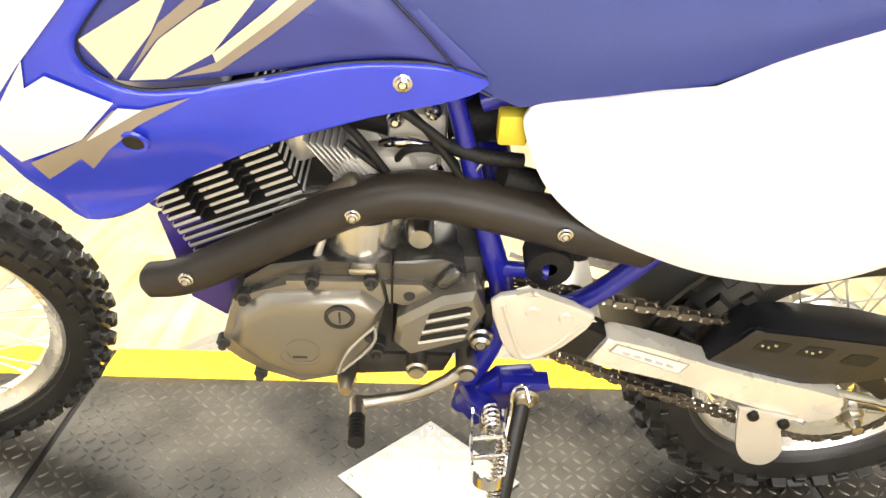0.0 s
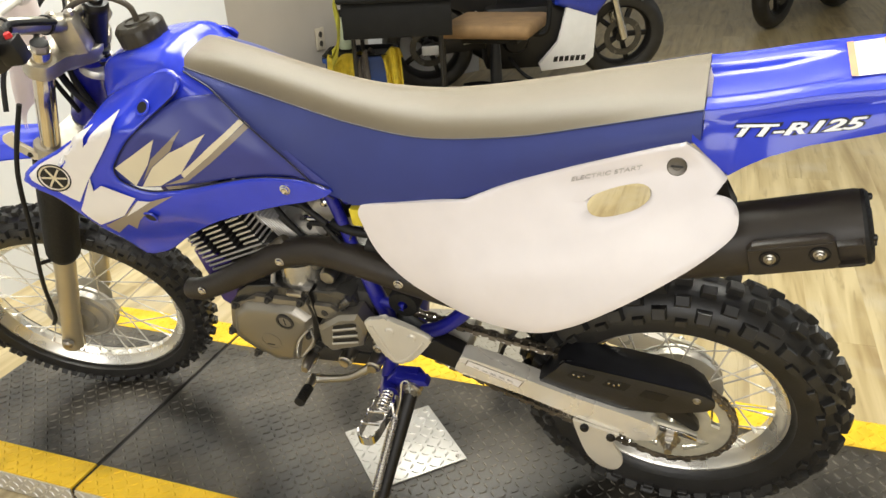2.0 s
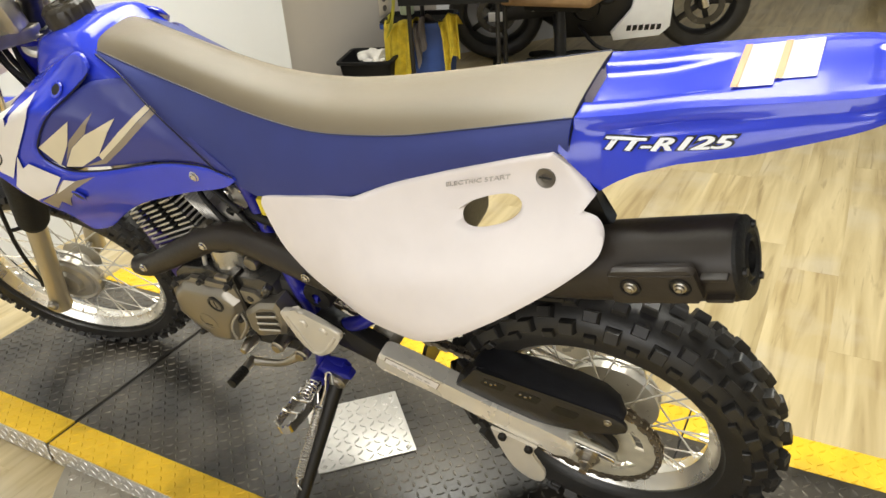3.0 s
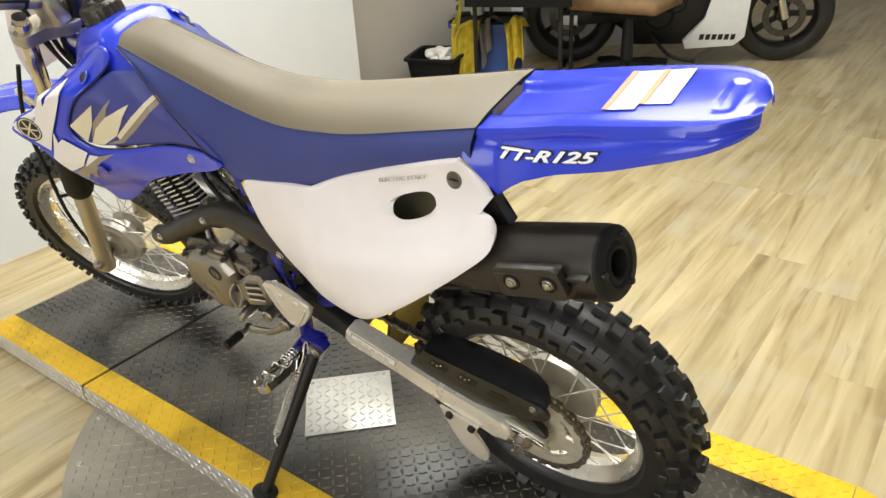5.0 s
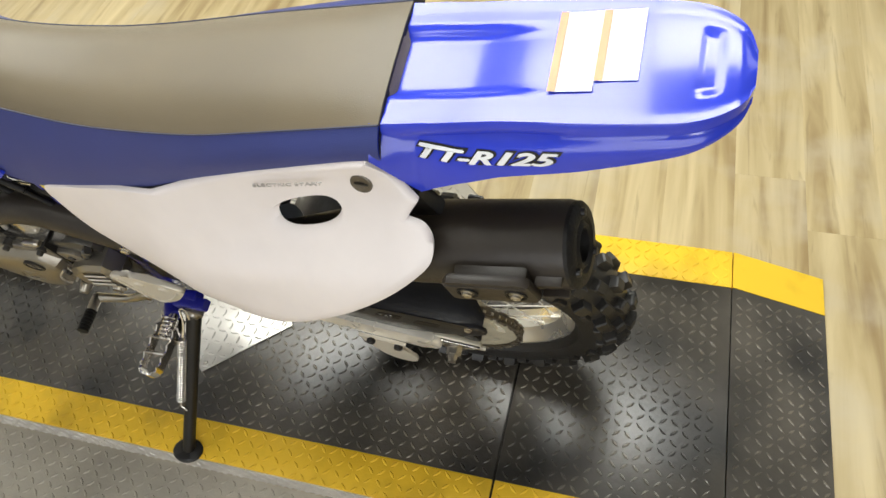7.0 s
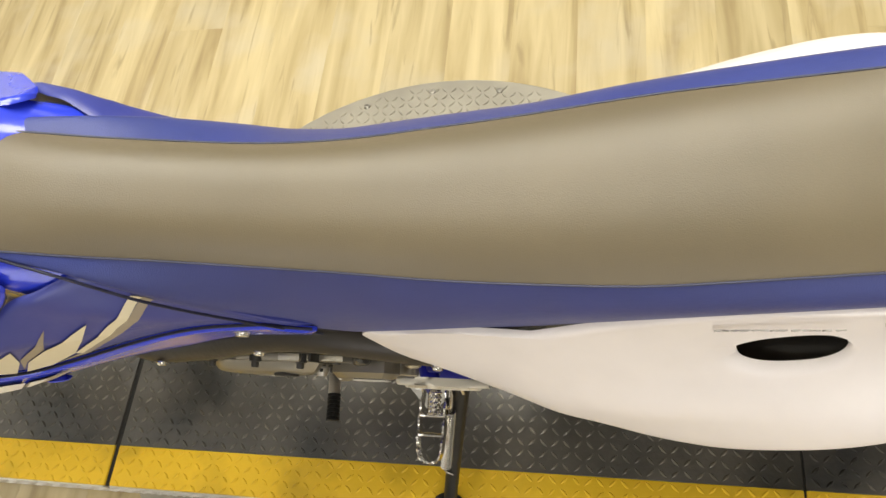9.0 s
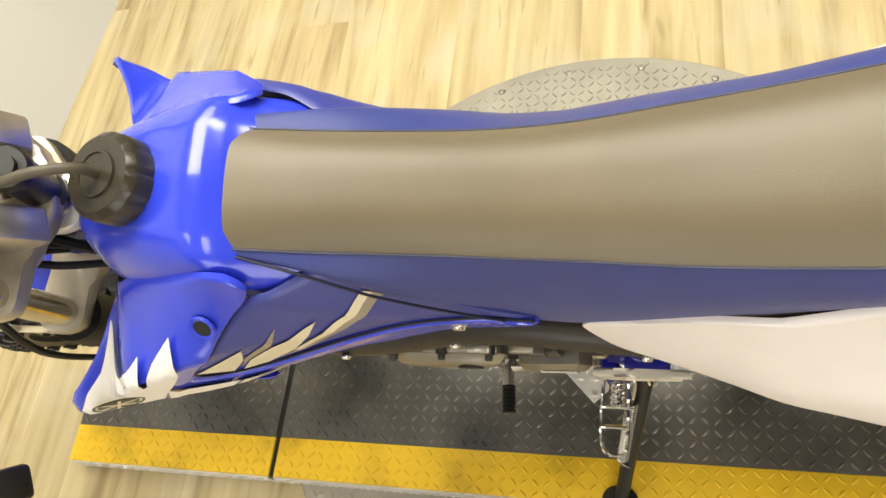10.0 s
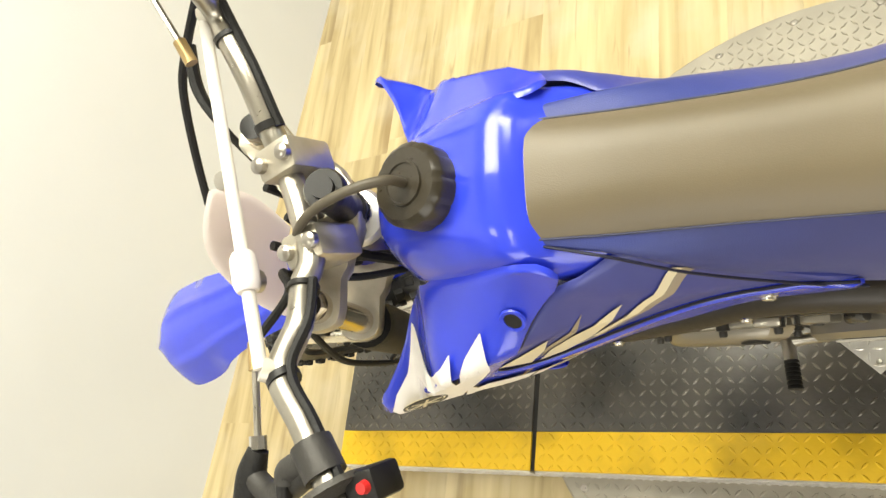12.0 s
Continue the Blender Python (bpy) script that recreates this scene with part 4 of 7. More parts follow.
def rear_fender():
    rows = []
    n = 64
    for i in range(n + 1):
        x = 0.675 + 0.325 * (1 - (1 - i / n) ** 1.5)
        tz, w, lz, lw = curve_table(F_TOP, x), curve_table(F_W, x), lerp_table(F_LOWZ, x), curve_table(F_LOWW, x)
        half = []
        dip = 0.009 * step((0.86 - x) / 0.10)
        pad = 0.0025 * step((x - 0.955) / 0.003) * step((0.975 - x) / 0.003)
        for k in range(13):
            s = k / 12
            half.append((s * w * 0.95, tz - 0.003 * s * s - dip * (1 - step((s - 0.44) / 0.14)) - pad * (1 - step((s - 0.5) / 0.1)) + 0.002 * math.exp(-((s - 0.97) / 0.06) ** 2)))
        half += [(w, tz - 0.006), (w + 0.001, tz - 0.012)]
        z0 = tz - 0.012
        for k in range(1, 13):
            s = k / 12
            z = z0 + (min(lz, z0 - 0.002) - z0) * s
            half.append((yc(x) - fender_side(x, z), z))
        ring = [(x, yc(x) - p[0], p[1]) for p in half[::-1]] + [(x, yc(x) + p[0], p[1]) for p in half[1:]]
        rows.append(ring)
    b = loft(rows, closed=False)
    under = [[(min(p[0], 0.999), yc(p[0]) + (p[1] - yc(p[0])) * 0.94, p[2] - 0.003) for p in q] for q in rows]
    loft(under, b, closed=False)
    loft([rows[-1], under[-1]], b, closed=False)
    part("rear_fender", b, M_BLUE, bike, "glossy blue plastic rear fender", smooth=50)


rear_fender()

# exhaust
part("header_shield", tube([(-0.160, -0.100, 0.482), (-0.115, -0.104, 0.496), (-0.02, -0.098, 0.546), (0.06, -0.089, 0.585), (0.125, -0.086, 0.597), (0.20, -0.090, 0.587), (0.28, -0.094, 0.569), (0.36, -0.096, 0.552)],
                           [0.0195, 0.0205, 0.022, 0.0235, 0.025, 0.026, 0.027, 0.027], 20, round_ends=True), M_HEAT, bike, "matt brown-black exhaust heat shield")
for p in ((-0.114, -0.125, 0.506), (0.059, -0.112, 0.586), (0.269, -0.121, 0.578)):
    screw(p, bike, 0.0064, M_CHROME)
MUF_E = Vector((0.872, -0.095, 0.742))


def muffler():
    ob = new("muffler")
    ob.parent = bike
    ob["label"] = "satin brown-black exhaust muffler"
    ob.matrix_basis = Matrix.Translation(MUF_E) @ Matrix.Rotation(-radians(15), 4, "Y")
    part("body", lathe([(0.020, -0.38), (0.024, -0.34), (0.034, -0.28), (0.0435, -0.22), (0.0455, -0.17), (0.0455, -0.006), (0.044, 0.0), (0.040, 0.001)], 40, "x"), M_HEAT, ob)
    part("end_cap", lathe([(0.044, -0.002), (0.044, 0.004), (0.040, 0.008), (0.029, 0.009), (0.025, 0.006), (0.022, 0.009), (0.020, 0.010), (0.017, 0.008), (0.017, -0.03), (0, -0.03)], 40, "x"), M_RUBBER, ob)
    b = prism([(-0.123, -0.006), (-0.121, 0.030), (-0.114, 0.037), (-0.036, 0.037), (-0.029, 0.031), (-0.026, 0.0), (-0.033, -0.008), (-0.116, -0.009)], -0.062, -0.050, 0.004)
    part("bracket", b, M_HEAT, ob, "black bracket plate")
    part("bracket_web", block(-0.115, -0.035, -0.054, -0.025, -0.006, 0.026, 0.004), M_HEAT, ob)
    part("rib", block(-0.118, -0.032, -0.0635, -0.058, 0.028, 0.032, 0.0015), M_HEAT, ob)
    part("rib", block(-0.030, -0.002, -0.052, -0.03, 0.012, 0.017, 0.002), M_HEAT, ob)
    part("rib", block(-0.030, -0.002, -0.052, -0.03, -0.016, -0.011, 0.002), M_HEAT, ob)
    for p in ((-0.098, -0.0625, 0.016), (-0.046, -0.0625, 0.016)):
        part("bolt_cup", moved(lathe([(0.0115, 0.0), (0.011, -0.0015), (0.0095, -0.001), (0.009, 0.003), (0, 0.003)], 20), Matrix.Translation(p)), M_RUBBER, ob)
        screw(Vector(p) + Vector((0, -0.001, 0)), ob, 0.0055)
    for a in (45, 165, 285):
        part("cap_screw", moved(lathe([(0, 0.013), (0.004, 0.012), (0.005, 0.007)], 10, "x"), Matrix.Translation((0, 0.034 * math.cos(radians(a)), 0.034 * math.sin(radians(a))))), M_BLACK, ob)


muffler()
part("muffler_hanger", prism([(0.694, 0.784), (0.706, 0.796), (0.717, 0.790), (0.720, 0.770), (0.734, 0.750), (0.716, 0.738), (0.694, 0.748)], -0.086, -0.068, 0.003), M_BLACK, bike, "black rubber muffler hanger")
part("mid_pipe", tube([(0.34, -0.096, 0.553), (0.44, -0.09, 0.605), (0.53, -0.078, 0.660)], 0.022, 16), M_BLACK, bike)

# engine
case = block(-0.06, 0.20, -0.095, 0.10, 0.36, 0.525, 0.02)
part("crankcase", case, M_ENGDARK, bike, "dark cast engine case")
FLANGE = [(-0.096, 0.398), (-0.073, 0.474), (-0.046, 0.480), (-0.014, 0.502), (0.086, 0.504), (0.091, 0.477), (0.076, 0.396), (0.034, 0.350), (-0.010, 0.338), (-0.052, 0.356), (-0.078, 0.376)]
cov = part("clutch_cover", prism(FLANGE, -0.117, -0.07, 0.005, segs=2), M_ALUDULL, bike, "grey cast engine side cover", smooth=35)
DOME = [(-0.073, 0.415), (-0.060, 0.456), (-0.030, 0.481), (0.060, 0.486), (0.081, 0.468), (0.078, 0.449), (0.050, 0.412), (0.032, 0.366), (-0.008, 0.357), (-0.050, 0.385)]
mid = (sum(p[0] for p in DOME) / len(DOME), sum(p[1] for p in DOME) / len(DOME))
grown = lambda f: [(mid[0] + (p[0] - mid[0]) * f, mid[1] + (p[1] - mid[1]) * f) for p in DOME]
b = loft([[(p[0], y, p[1]) for p in grown(f)] for f, y in ((1.12, -0.1165), (1.10, -0.119), (1.01, -0.1275), (0.96, -0.1300), (0.85, -0.1318), (0.5, -0.1330), (0.05, -0.1335))])
part("cover_dome", b, M_ALUDULL, cov, "raised smooth centre of the cover", smooth=32)
# brighter metal on these rims holds the light caught by the cover's edge
part("cover_rim", tube([(0.079, -0.126, 0.446), (0.064, -0.1285, 0.430), (0.050, -0.1285, 0.409), (0.040, -0.1265, 0.386), (0.034, -0.122, 0.363)], 0.0022, 8), M_FIN, cov)
part("cover_rim", tube([(0.079, -0.120, 0.440), (0.078, -0.1195, 0.416), (0.064, -0.1185, 0.392), (0.040, -0.1175, 0.362)], 0.0020, 8), M_FIN, cov)
part("cover_ring", moved(lathe([(0.0165, 0.004), (0.0165, -0.0025), (0.0125, -0.0032), (0.0120, 0.001)], 28), Matrix.Translation((0.043, -0.1318, 0.466))), M_ENGDARK, cov)
part("cover_plug", moved(lathe([(0.0118, 0.002), (0.0115, -0.0012), (0, -0.0018)], 24), Matrix.Translation((0.043, -0.1318, 0.466))), M_ALUDULL, cov)
part("plug_slot", block(0.042, 0.044, -0.1342, -0.132, 0.458, 0.474, 0.0004), M_ENGDARK, cov)
VENT = [(0.104, 0.462), (0.150, 0.496), (0.186, 0.505), (0.198, 0.474), (0.180, 0.430), (0.118, 0.405), (0.100, 0.425)]
ven = part("sprocket_cover", prism(VENT, -0.134, -0.09, 0.007, segs=1), M_ALUDULL, bike, "grey vented sprocket cover")
# no slots are cut; proud black inserts stand for the shade in them
for slot_z in (0.489, 0.472, 0.455):
    k = (slot_z - 0.455) / 0.034
    part("vent_slot", prism([(0.128 + 0.008 * k, slot_z - 0.022), (0.178 + 0.003 * k, slot_z - 0.008), (0.180 + 0.003 * k, slot_z - 0.0025), (0.174 + 0.003 * k, slot_z), (0.130 + 0.008 * k, slot_z - 0.013)], -0.1348, -0.12), M_BLACK, ven, smooth=0)
    part("slot_lip", tube([(0.127 + 0.008 * k, -0.1345, slot_z - 0.0235), (0.178 + 0.003 * k, -0.1345, slot_z - 0.0095)], 0.0021, 8), M_FIN, ven)
for x, z in ((0.080, 0.392), (0.116, 0.484)):
    part("case_bolt", moved(lathe([(0, -0.012), (0.0055, -0.012), (0.0065, -0.010), (0.0065, -0.004), (0.010, -0.003), (0.010, 0.03)], 12), Matrix.Translation((x, -0.106, z))), M_ENGDARK, bike)
part("cover_badge", moved(lathe([(0.0195, 0.001), (0.0190, -0.0010), (0.0178, -0.0010), (0.0172, 0.0006), (0, 0.0006)], 28), Matrix.Translation((-0.004, -0.1322, 0.401)) @ Matrix.Diagonal((1.22, 1, 0.74, 1))), M_ALUDULL, cov)
part("badge_bar", block(-0.012, 0.004, -0.1336, -0.131, 0.3995, 0.4025, 0.0004), M_ENGDARK, cov)
part("case_top", prism([(-0.072, 0.46), (-0.060, 0.494), (-0.030, 0.517), (0.02, 0.523), (0.10, 0.523), (0.148, 0.531), (0.172, 0.523), (0.180, 0.487), (0.145, 0.470), (0.126, 0.490), (0.0, 0.486)], -0.108, 0.09, 0.008, segs=2), M_CASE, bike, "dark upper engine case", smooth=35)
part("case_shoulder", prism([(0.090, 0.500), (0.130, 0.500), (0.148, 0.482), (0.134, 0.470), (0.108, 0.474), (0.094, 0.470)], -0.116, -0.09, 0.004), M_ALUDULL, bike)
part("starter_motor", loft([[(0.060 + 0.010 * k + 0.042 * math.cos(a), -0.062 - 0.042 * math.sin(a), 0.490 + 0.078 * k) for a in [math.pi * q / 20 * 2 for q in range(20)]] for k in (0, 0.5, 1)]), M_STARTER, bike, "bright round engine housing", smooth=50)
part("starter_flange", tube([(0.012, -0.096, 0.488), (0.017, -0.096, 0.516), (0.026, -0.096, 0.545)], [0.007, 0.005, 0.004], 10), M_FIN, bike)
part("case_lug", block(0.052, 0.082, -0.118, -0.10, 0.512, 0.522, 0.004), M_STEEL, bike)
part("case_lug", tube([(0.150, -0.112, 0.500), (0.166, -0.112, 0.520)], 0.008, 10, round_ends=True), M_CASE, bike)
part("filler_plug", moved(lathe([(0, -0.02), (0.012, -0.02), (0.014, -0.016), (0.014, 0.02)], 16), Matrix.Translation((0.126, -0.075, 0.545))), M_STEEL, bike)
part("sump", prism([(-0.05, 0.365), (0.17, 0.36), (0.16, 0.33), (0.02, 0.318), (-0.03, 0.335)], -0.09, 0.09, 0.008), M_ENGDARK, bike)
part("drain_bolt", moved(lathe([(0, -0.018), (0.007, -0.018), (0.008, -0.015), (0.012, 0.0), (0.012, 0.02)], 12), Matrix.Translation((0.043, -0.112, 0.338))), M_STEEL, bike)

# finned cylinder, leaning forward
CYL = Matrix.Translation((-0.046, 0, 0.516)) @ Matrix.Rotation(radians(-24), 4, "Y")
b = block(-0.045, 0.045, -0.045, 0.045, -0.02, 0.17, 0.01)
part("cylinder", b, M_BLACK, bike, "dark finned engine cylinder", m=CYL)
for k in range(15):
    z = 0.012 + 0.0098 * k
    s = 0.075 if k < 9 else 0.071
    gaps = ((-s, s),) if k < 4 else ((-s, -0.040), (-0.024, 0.018), (0.036, s))
    fin = block(-s, s, -0.072 if k < 4 else -0.056, 0.072, z, z + 0.0028, 0.001, segs=1)
    if k > 3:
        for x0, x1 in gaps:
            merge(fin, block(x0, x1, -0.072, -0.055, z, z + 0.0028, 0.0008, segs=1))
    fin_ob = part("fin", fin, M_ENGDARK, bike, m=CYL)
    for x0, x1 in gaps:
        part("fin_edge", block(x0 + 0.001, x1 - 0.001, -0.0732, -0.0712, z - 0.0004, z + 0.0034, 0.0006, segs=1), M_FIN, fin_ob)
    part("fin_edge", block(-s - 0.0012, -s + 0.0008, -0.070, 0.070, z - 0.0004, z + 0.0034, 0.0006, segs=1), M_FIN, fin_ob)
    part("fin_edge", block(s - 0.0008, s + 0.0012, -0.070, 0.070, z - 0.0004, z + 0.0034, 0.0006, segs=1), M_FIN, fin_ob)
for k in range(7):
    c = Vector((0.026 + 0.0066 * k, 0, 0.618 - 0.0012 * k))
    fin = block(-0.0013, 0.0013, -0.066, 0.02, -0.030 + 0.001 * k, 0.030, 0.001, segs=1)
    part("head_fin", fin, M_FIN, bike, m=Matrix.Translation(c) @ Matrix.Rotation(radians(-36), 4, "Y"))
part("cylinder_head", block(-0.05, 0.06, -0.055, 0.055, 0.160, 0.215, 0.012), M_FIN, bike, m=CYL)
part("head_boss", block(0.074, 0.105, -0.05, 0.05, 0.06, 0.12, 0.008), M_ALU, bike, m=CYL)

# carburettor and hoses
part("inlet_stub", tube([(0.02, -0.01, 0.655), (0.07, -0.012, 0.648), (0.10, -0.015, 0.642)], 0.022, 16), M_RUBBER, bike)
part("carburettor", merge(block(0.09, 0.15, -0.045, 0.03, 0.610, 0.665, 0.008), tube([(0.12, -0.012, 0.665), (0.118, -0.012, 0.705)], 0.022, 16)), M_SILVER, bike, "cast carburettor body")
part("float_bowl", block(0.095, 0.145, -0.04, 0.025, 0.575, 0.612, 0.012), M_SILVER, bike)
part("air_boot", tube([(0.15, -0.01, 0.64), (0.20, -0.01, 0.645), (0.26, -0.01, 0.66)], [0.024, 0.028, 0.034], 16), M_RUBBER, bike)
part("airbox", block(0.24, 0.50, -0.066, 0.075, 0.60, 0.745, 0.02), M_BLACK, bike, "black plastic airbox")
part("choke_cable", tube([(0.05, -0.062, 0.640), (0.085, -0.07, 0.615), (0.125, -0.068, 0.588)], 0.004, 8), M_RUBBER, bike)
part("fuel_hose", tube([(0.10, -0.06, 0.62), (0.112, -0.075, 0.642), (0.14, -0.078, 0.645), (0.16, -0.07, 0.62), (0.15, -0.06, 0.59)], 0.004, 8), M_RUBBER, bike)
part("wire", tube([(0.14, -0.072, 0.598), (0.165, -0.08, 0.602), (0.185, -0.078, 0.632)], 0.0018, 6), M_STEEL, bike)
part("overflow_hose", tube([(0.15, -0.07, 0.645), (0.185, -0.075, 0.637), (0.225, -0.07, 0.630)], 0.008, 10), M_RUBBER, bike)
part("connector", block(0.196, 0.224, -0.088, -0.066, 0.658, 0.690, 0.003), material("yellow_plastic", (0.75, 0.6, 0.04), 0.5), bike, "yellow plastic connector")
part("clamp_block", tube([(0.205, -0.075, 0.615), (0.245, -0.07, 0.60)], 0.016, 14), M_RUBBER, bike)
for x, z in ((0.075, 0.600), (0.132, 0.596)):
    part("carb_screw", moved(bolt_mesh(0.006), Matrix.Translation((x, -0.062, z))), M_CHROME, bike)

# more fittings round the carburettor
part("inlet_flange", prism([(0.034, 0.592), (0.048, 0.622), (0.112, 0.627), (0.121, 0.604), (0.108, 0.588), (0.060, 0.584)], -0.064, -0.030, 0.005, segs=2), M_SILVER, bike, "bright cast inlet flange")
part("capped_hose", tube([(-0.004, -0.078, 0.556), (0.012, -0.080, 0.571), (0.036, -0.082, 0.590), (0.060, -0.082, 0.608)], [0.0085, 0.0095, 0.0100, 0.0105], 14, round_ends=True), M_HOSE, bike, "brown rubber hose with a capped end")
part("cover_emblem", moved(lathe([(0.0192, 0.002), (0.0188, -0.0012), (0.0180, -0.0012), (0.0176, 0.002)], 32, closed_profile=True), Matrix.Translation((0.0, -0.1330, 0.4116))), M_ALUDULL, cov, "faint raised ring on the cover")
part("upper_crankcase", prism([(-0.045, 0.500), (-0.030, 0.560), (-0.005, 0.585), (0.075, 0.590), (0.092, 0.575), (0.095, 0.520), (0.06, 0.500)], -0.070, 0.080, 0.008, segs=3), M_CASE, bike, "dark cast upper engine case")
for x, z in ((-0.060, 0.475), (0.014, 0.501), (0.076, 0.503), (0.080, 0.392), (-0.092, 0.404), (-0.056, 0.352), (0.072, 0.424)):
    part("cover_bolt", moved(lathe([(0, -0.010), (0.004, -0.010), (0.005, -0.008), (0.005, -0.003), (0.008, -0.002), (0.008, 0.008)], 10), Matrix.Translation((x, -0.116, z))), M_ENGDARK, cov)
part("engine_seam", block(0.0965, 0.0990, -0.1172, -0.09, 0.41, 0.528, 0.0005), M_BLACK, bike)
for a, e, rr, q in (((0.04, -0.055, 0.665), (0.10, -0.075, 0.60), 0.0045, M_RUBBER), ((0.06, -0.06, 0.70), (0.15, -0.085, 0.655), 0.005, M_RUBBER), ((0.10, -0.065, 0.69), (0.17, -0.085, 0.61), 0.004, M_RUBBER), ((0.085, -0.05, 0.63), (0.15, -0.065, 0.635), 0.006, M_CHROME), ((0.10, -0.048, 0.655), (0.13, -0.06, 0.69), 0.005, M_CHROME)):
    a, e = Vector(a), Vector(e)
    part("carburettor_hose" if q is M_RUBBER else "throttle_link", tube([a, a.lerp(e, 0.4) + Vector((0, -0.008, 0.012)), e], rr, 10), q, bike)
for p in ((0.098, -0.05, 0.66), (0.14, -0.05, 0.60), (0.135, -0.05, 0.67), (0.16, -0.06, 0.64)):
    part("carb_screw", moved(bolt_mesh(0.007, 0.008), Matrix.Translation(p)), M_CHROME, bike)
part("spark_lead", tube([(-0.06, -0.05, 0.66), (-0.02, -0.09, 0.695), (0.05, -0.085, 0.685), (0.10, -0.06, 0.70)], 0.0042, 8), M_RUBBER, bike, "black spark plug lead")

# frame
def frame_tube(pts, r, name="frame_tube"):
    return part(name, tube(pts, r, 14), M_FRAME, bike, "blue painted steel frame tube")


for s in (-1, 1):
    frame_tube([(0.140, s * 0.060, 0.735), (0.160, s * 0.064, 0.675), (0.186, s * 0.078, 0.58), (0.206, s * 0.086, 0.515), (0.218, s * 0.088, 0.465), (0.214, s * 0.09, 0.395), (0.192, s * 0.092, 0.32), (0.184, s * 0.092, 0.272)], [0.0095, 0.0095, 0.0105, 0.0135, 0.0138, 0.0138, 0.0138, 0.0138])
    frame_tube([(0.45, s * 0.07, 0.60), (0.385, s * 0.078, 0.53), (0.315, s * 0.084, 0.458), (0.25, s * 0.085, 0.43)], 0.0125)
    frame_tube([(0.18, s * 0.06, 0.69), (0.40, s * 0.055, 0.765), (0.66, s * 0.055, 0.835)], 0.0115)
frame_tube([(-0.225, 0, 0.815), (-0.08, 0, 0.765), (0.10, 0, 0.70), (0.19, 0, 0.62), (0.215, 0, 0.50)], 0.022)
frame_tube([(-0.235, 0, 0.79), (-0.195, -0.01, 0.66), (-0.155, -0.02, 0.565), (-0.115, -0.025, 0.49), (-0.075, -0.02, 0.42), (-0.03, 0, 0.355)], 0.020)
frame_tube([(-0.150, -0.055, 0.560), (-0.150, 0.055, 0.560)], 0.016, "frame_bracket")
part("frame_gusset", prism([(-0.152, 0.545), (-0.118, 0.545), (-0.070, 0.52), (-0.066, 0.40), (-0.101, 0.397), (-0.136, 0.425)], -0.066, -0.060, 0.001), M_GUSSET, bike)
part("peg_mount", merge(tube([(0.190, -0.09, 0.31), (0.20, -0.12, 0.318), (0.212, -0.140, 0.325)], 0.014, 12), prism([(0.175, 0.30), (0.20, 0.262), (0.225, 0.275), (0.255, 0.335), (0.27, 0.352), (0.262, 0.365), (0.22, 0.36)], -0.118, -0.100, 0.004)), M_FRAME, bike, "blue side stand bracket")
part("peg_mount_tab", prism([(0.225, 0.362), (0.28, 0.362), (0.284, 0.350), (0.25, 0.342), (0.225, 0.345)], -0.130, -0.110, 0.003), M_FRAME, bike)
part("engine_mount_bolt", moved(bolt_mesh(0.012, 0.012), Matrix.Translation((0.198, -0.104, 0.408))), M_STEEL, bike)
part("brake_pivot", tube([(0.215, -0.09, 0.505), (0.250, -0.100, 0.511), (0.262, -0.102, 0.511)], 0.009, 12), M_FRAME, bike)
part("rubber_bush", moved(lathe([(0.008, -0.025), (0.024, -0.025), (0.026, -0.02), (0.026, 0.01), (0.0, 0.01)], 20), Matrix.Translation((0.262, -0.085, 0.522))), M_RUBBER, bike)
HEAD = lathe([(0, -0.07), (0.03, -0.07), (0.032, -0.06), (0.026, -0.05), (0.026, 0.05), (0.032, 0.06), (0.03, 0.07), (0, 0.07)], 24, "z")
part("steering_head", HEAD, M_FRAME, bike, m=Matrix.Translation(on_axis(0.615)) @ Matrix.Rotation(RAKE, 4, "Y"))
part("rear_shock", tube([(0.30, 0, 0.47), (0.345, 0, 0.60)], 0.034, 16), M_BLACK, bike, "dark rear shock absorber")

# heel plate
HEEL = [(0.201, 0.500), (0.240, 0.514), (0.252, 0.513), (0.306, 0.489), (0.311, 0.478), (0.306, 0.467), (0.272, 0.424), (0.248, 0.412), (0.236, 0.414), (0.224, 0.428)]
hp = part("heel_plate", prism([(p.x, p.y) for p in spline(HEEL, 3, True)], -0.140, -0.130, 0.004, segs=3), M_SILVER, bike, "silver painted heel guard plate")
part("rim_bead", tube([(0.214, -0.1405, 0.498), (0.226, -0.1405, 0.460), (0.240, -0.1405, 0.424), (0.252, -0.1405, 0.421), (0.270, -0.1405, 0.435), (0.300, -0.1405, 0.474)], 0.0024, 8), M_SILVER, hp)
for p in ((0.245, -0.1405, 0.490), (0.281, -0.1405, 0.482)):
    part("screw", moved(lathe([(0, -0.002), (0.006, -0.0025), (0.008, -0.0005), (0.008, 0.002)], 14), Matrix.Translation(p)), M_SILVER, hp)


# gear lever and foot pegs
part("gear_lever", tube([(0.186, -0.115, 0.372), (0.160, -0.122, 0.352), (0.125, -0.124, 0.330), (0.085, -0.126, 0.320), (0.056, -0.128, 0.316)], [0.010, 0.008, 0.007, 0.0075, 0.009], 12), M_STEEL, bike, "zinc-plated gear lever")
part("lever_boss", moved(lathe([(0, -0.024), (0.009, -0.024), (0.010, -0.02), (0.013, -0.018), (0.013, 0.02)], 14), Matrix.Translation((0.184, -0.106, 0.371))), M_STEEL, bike)
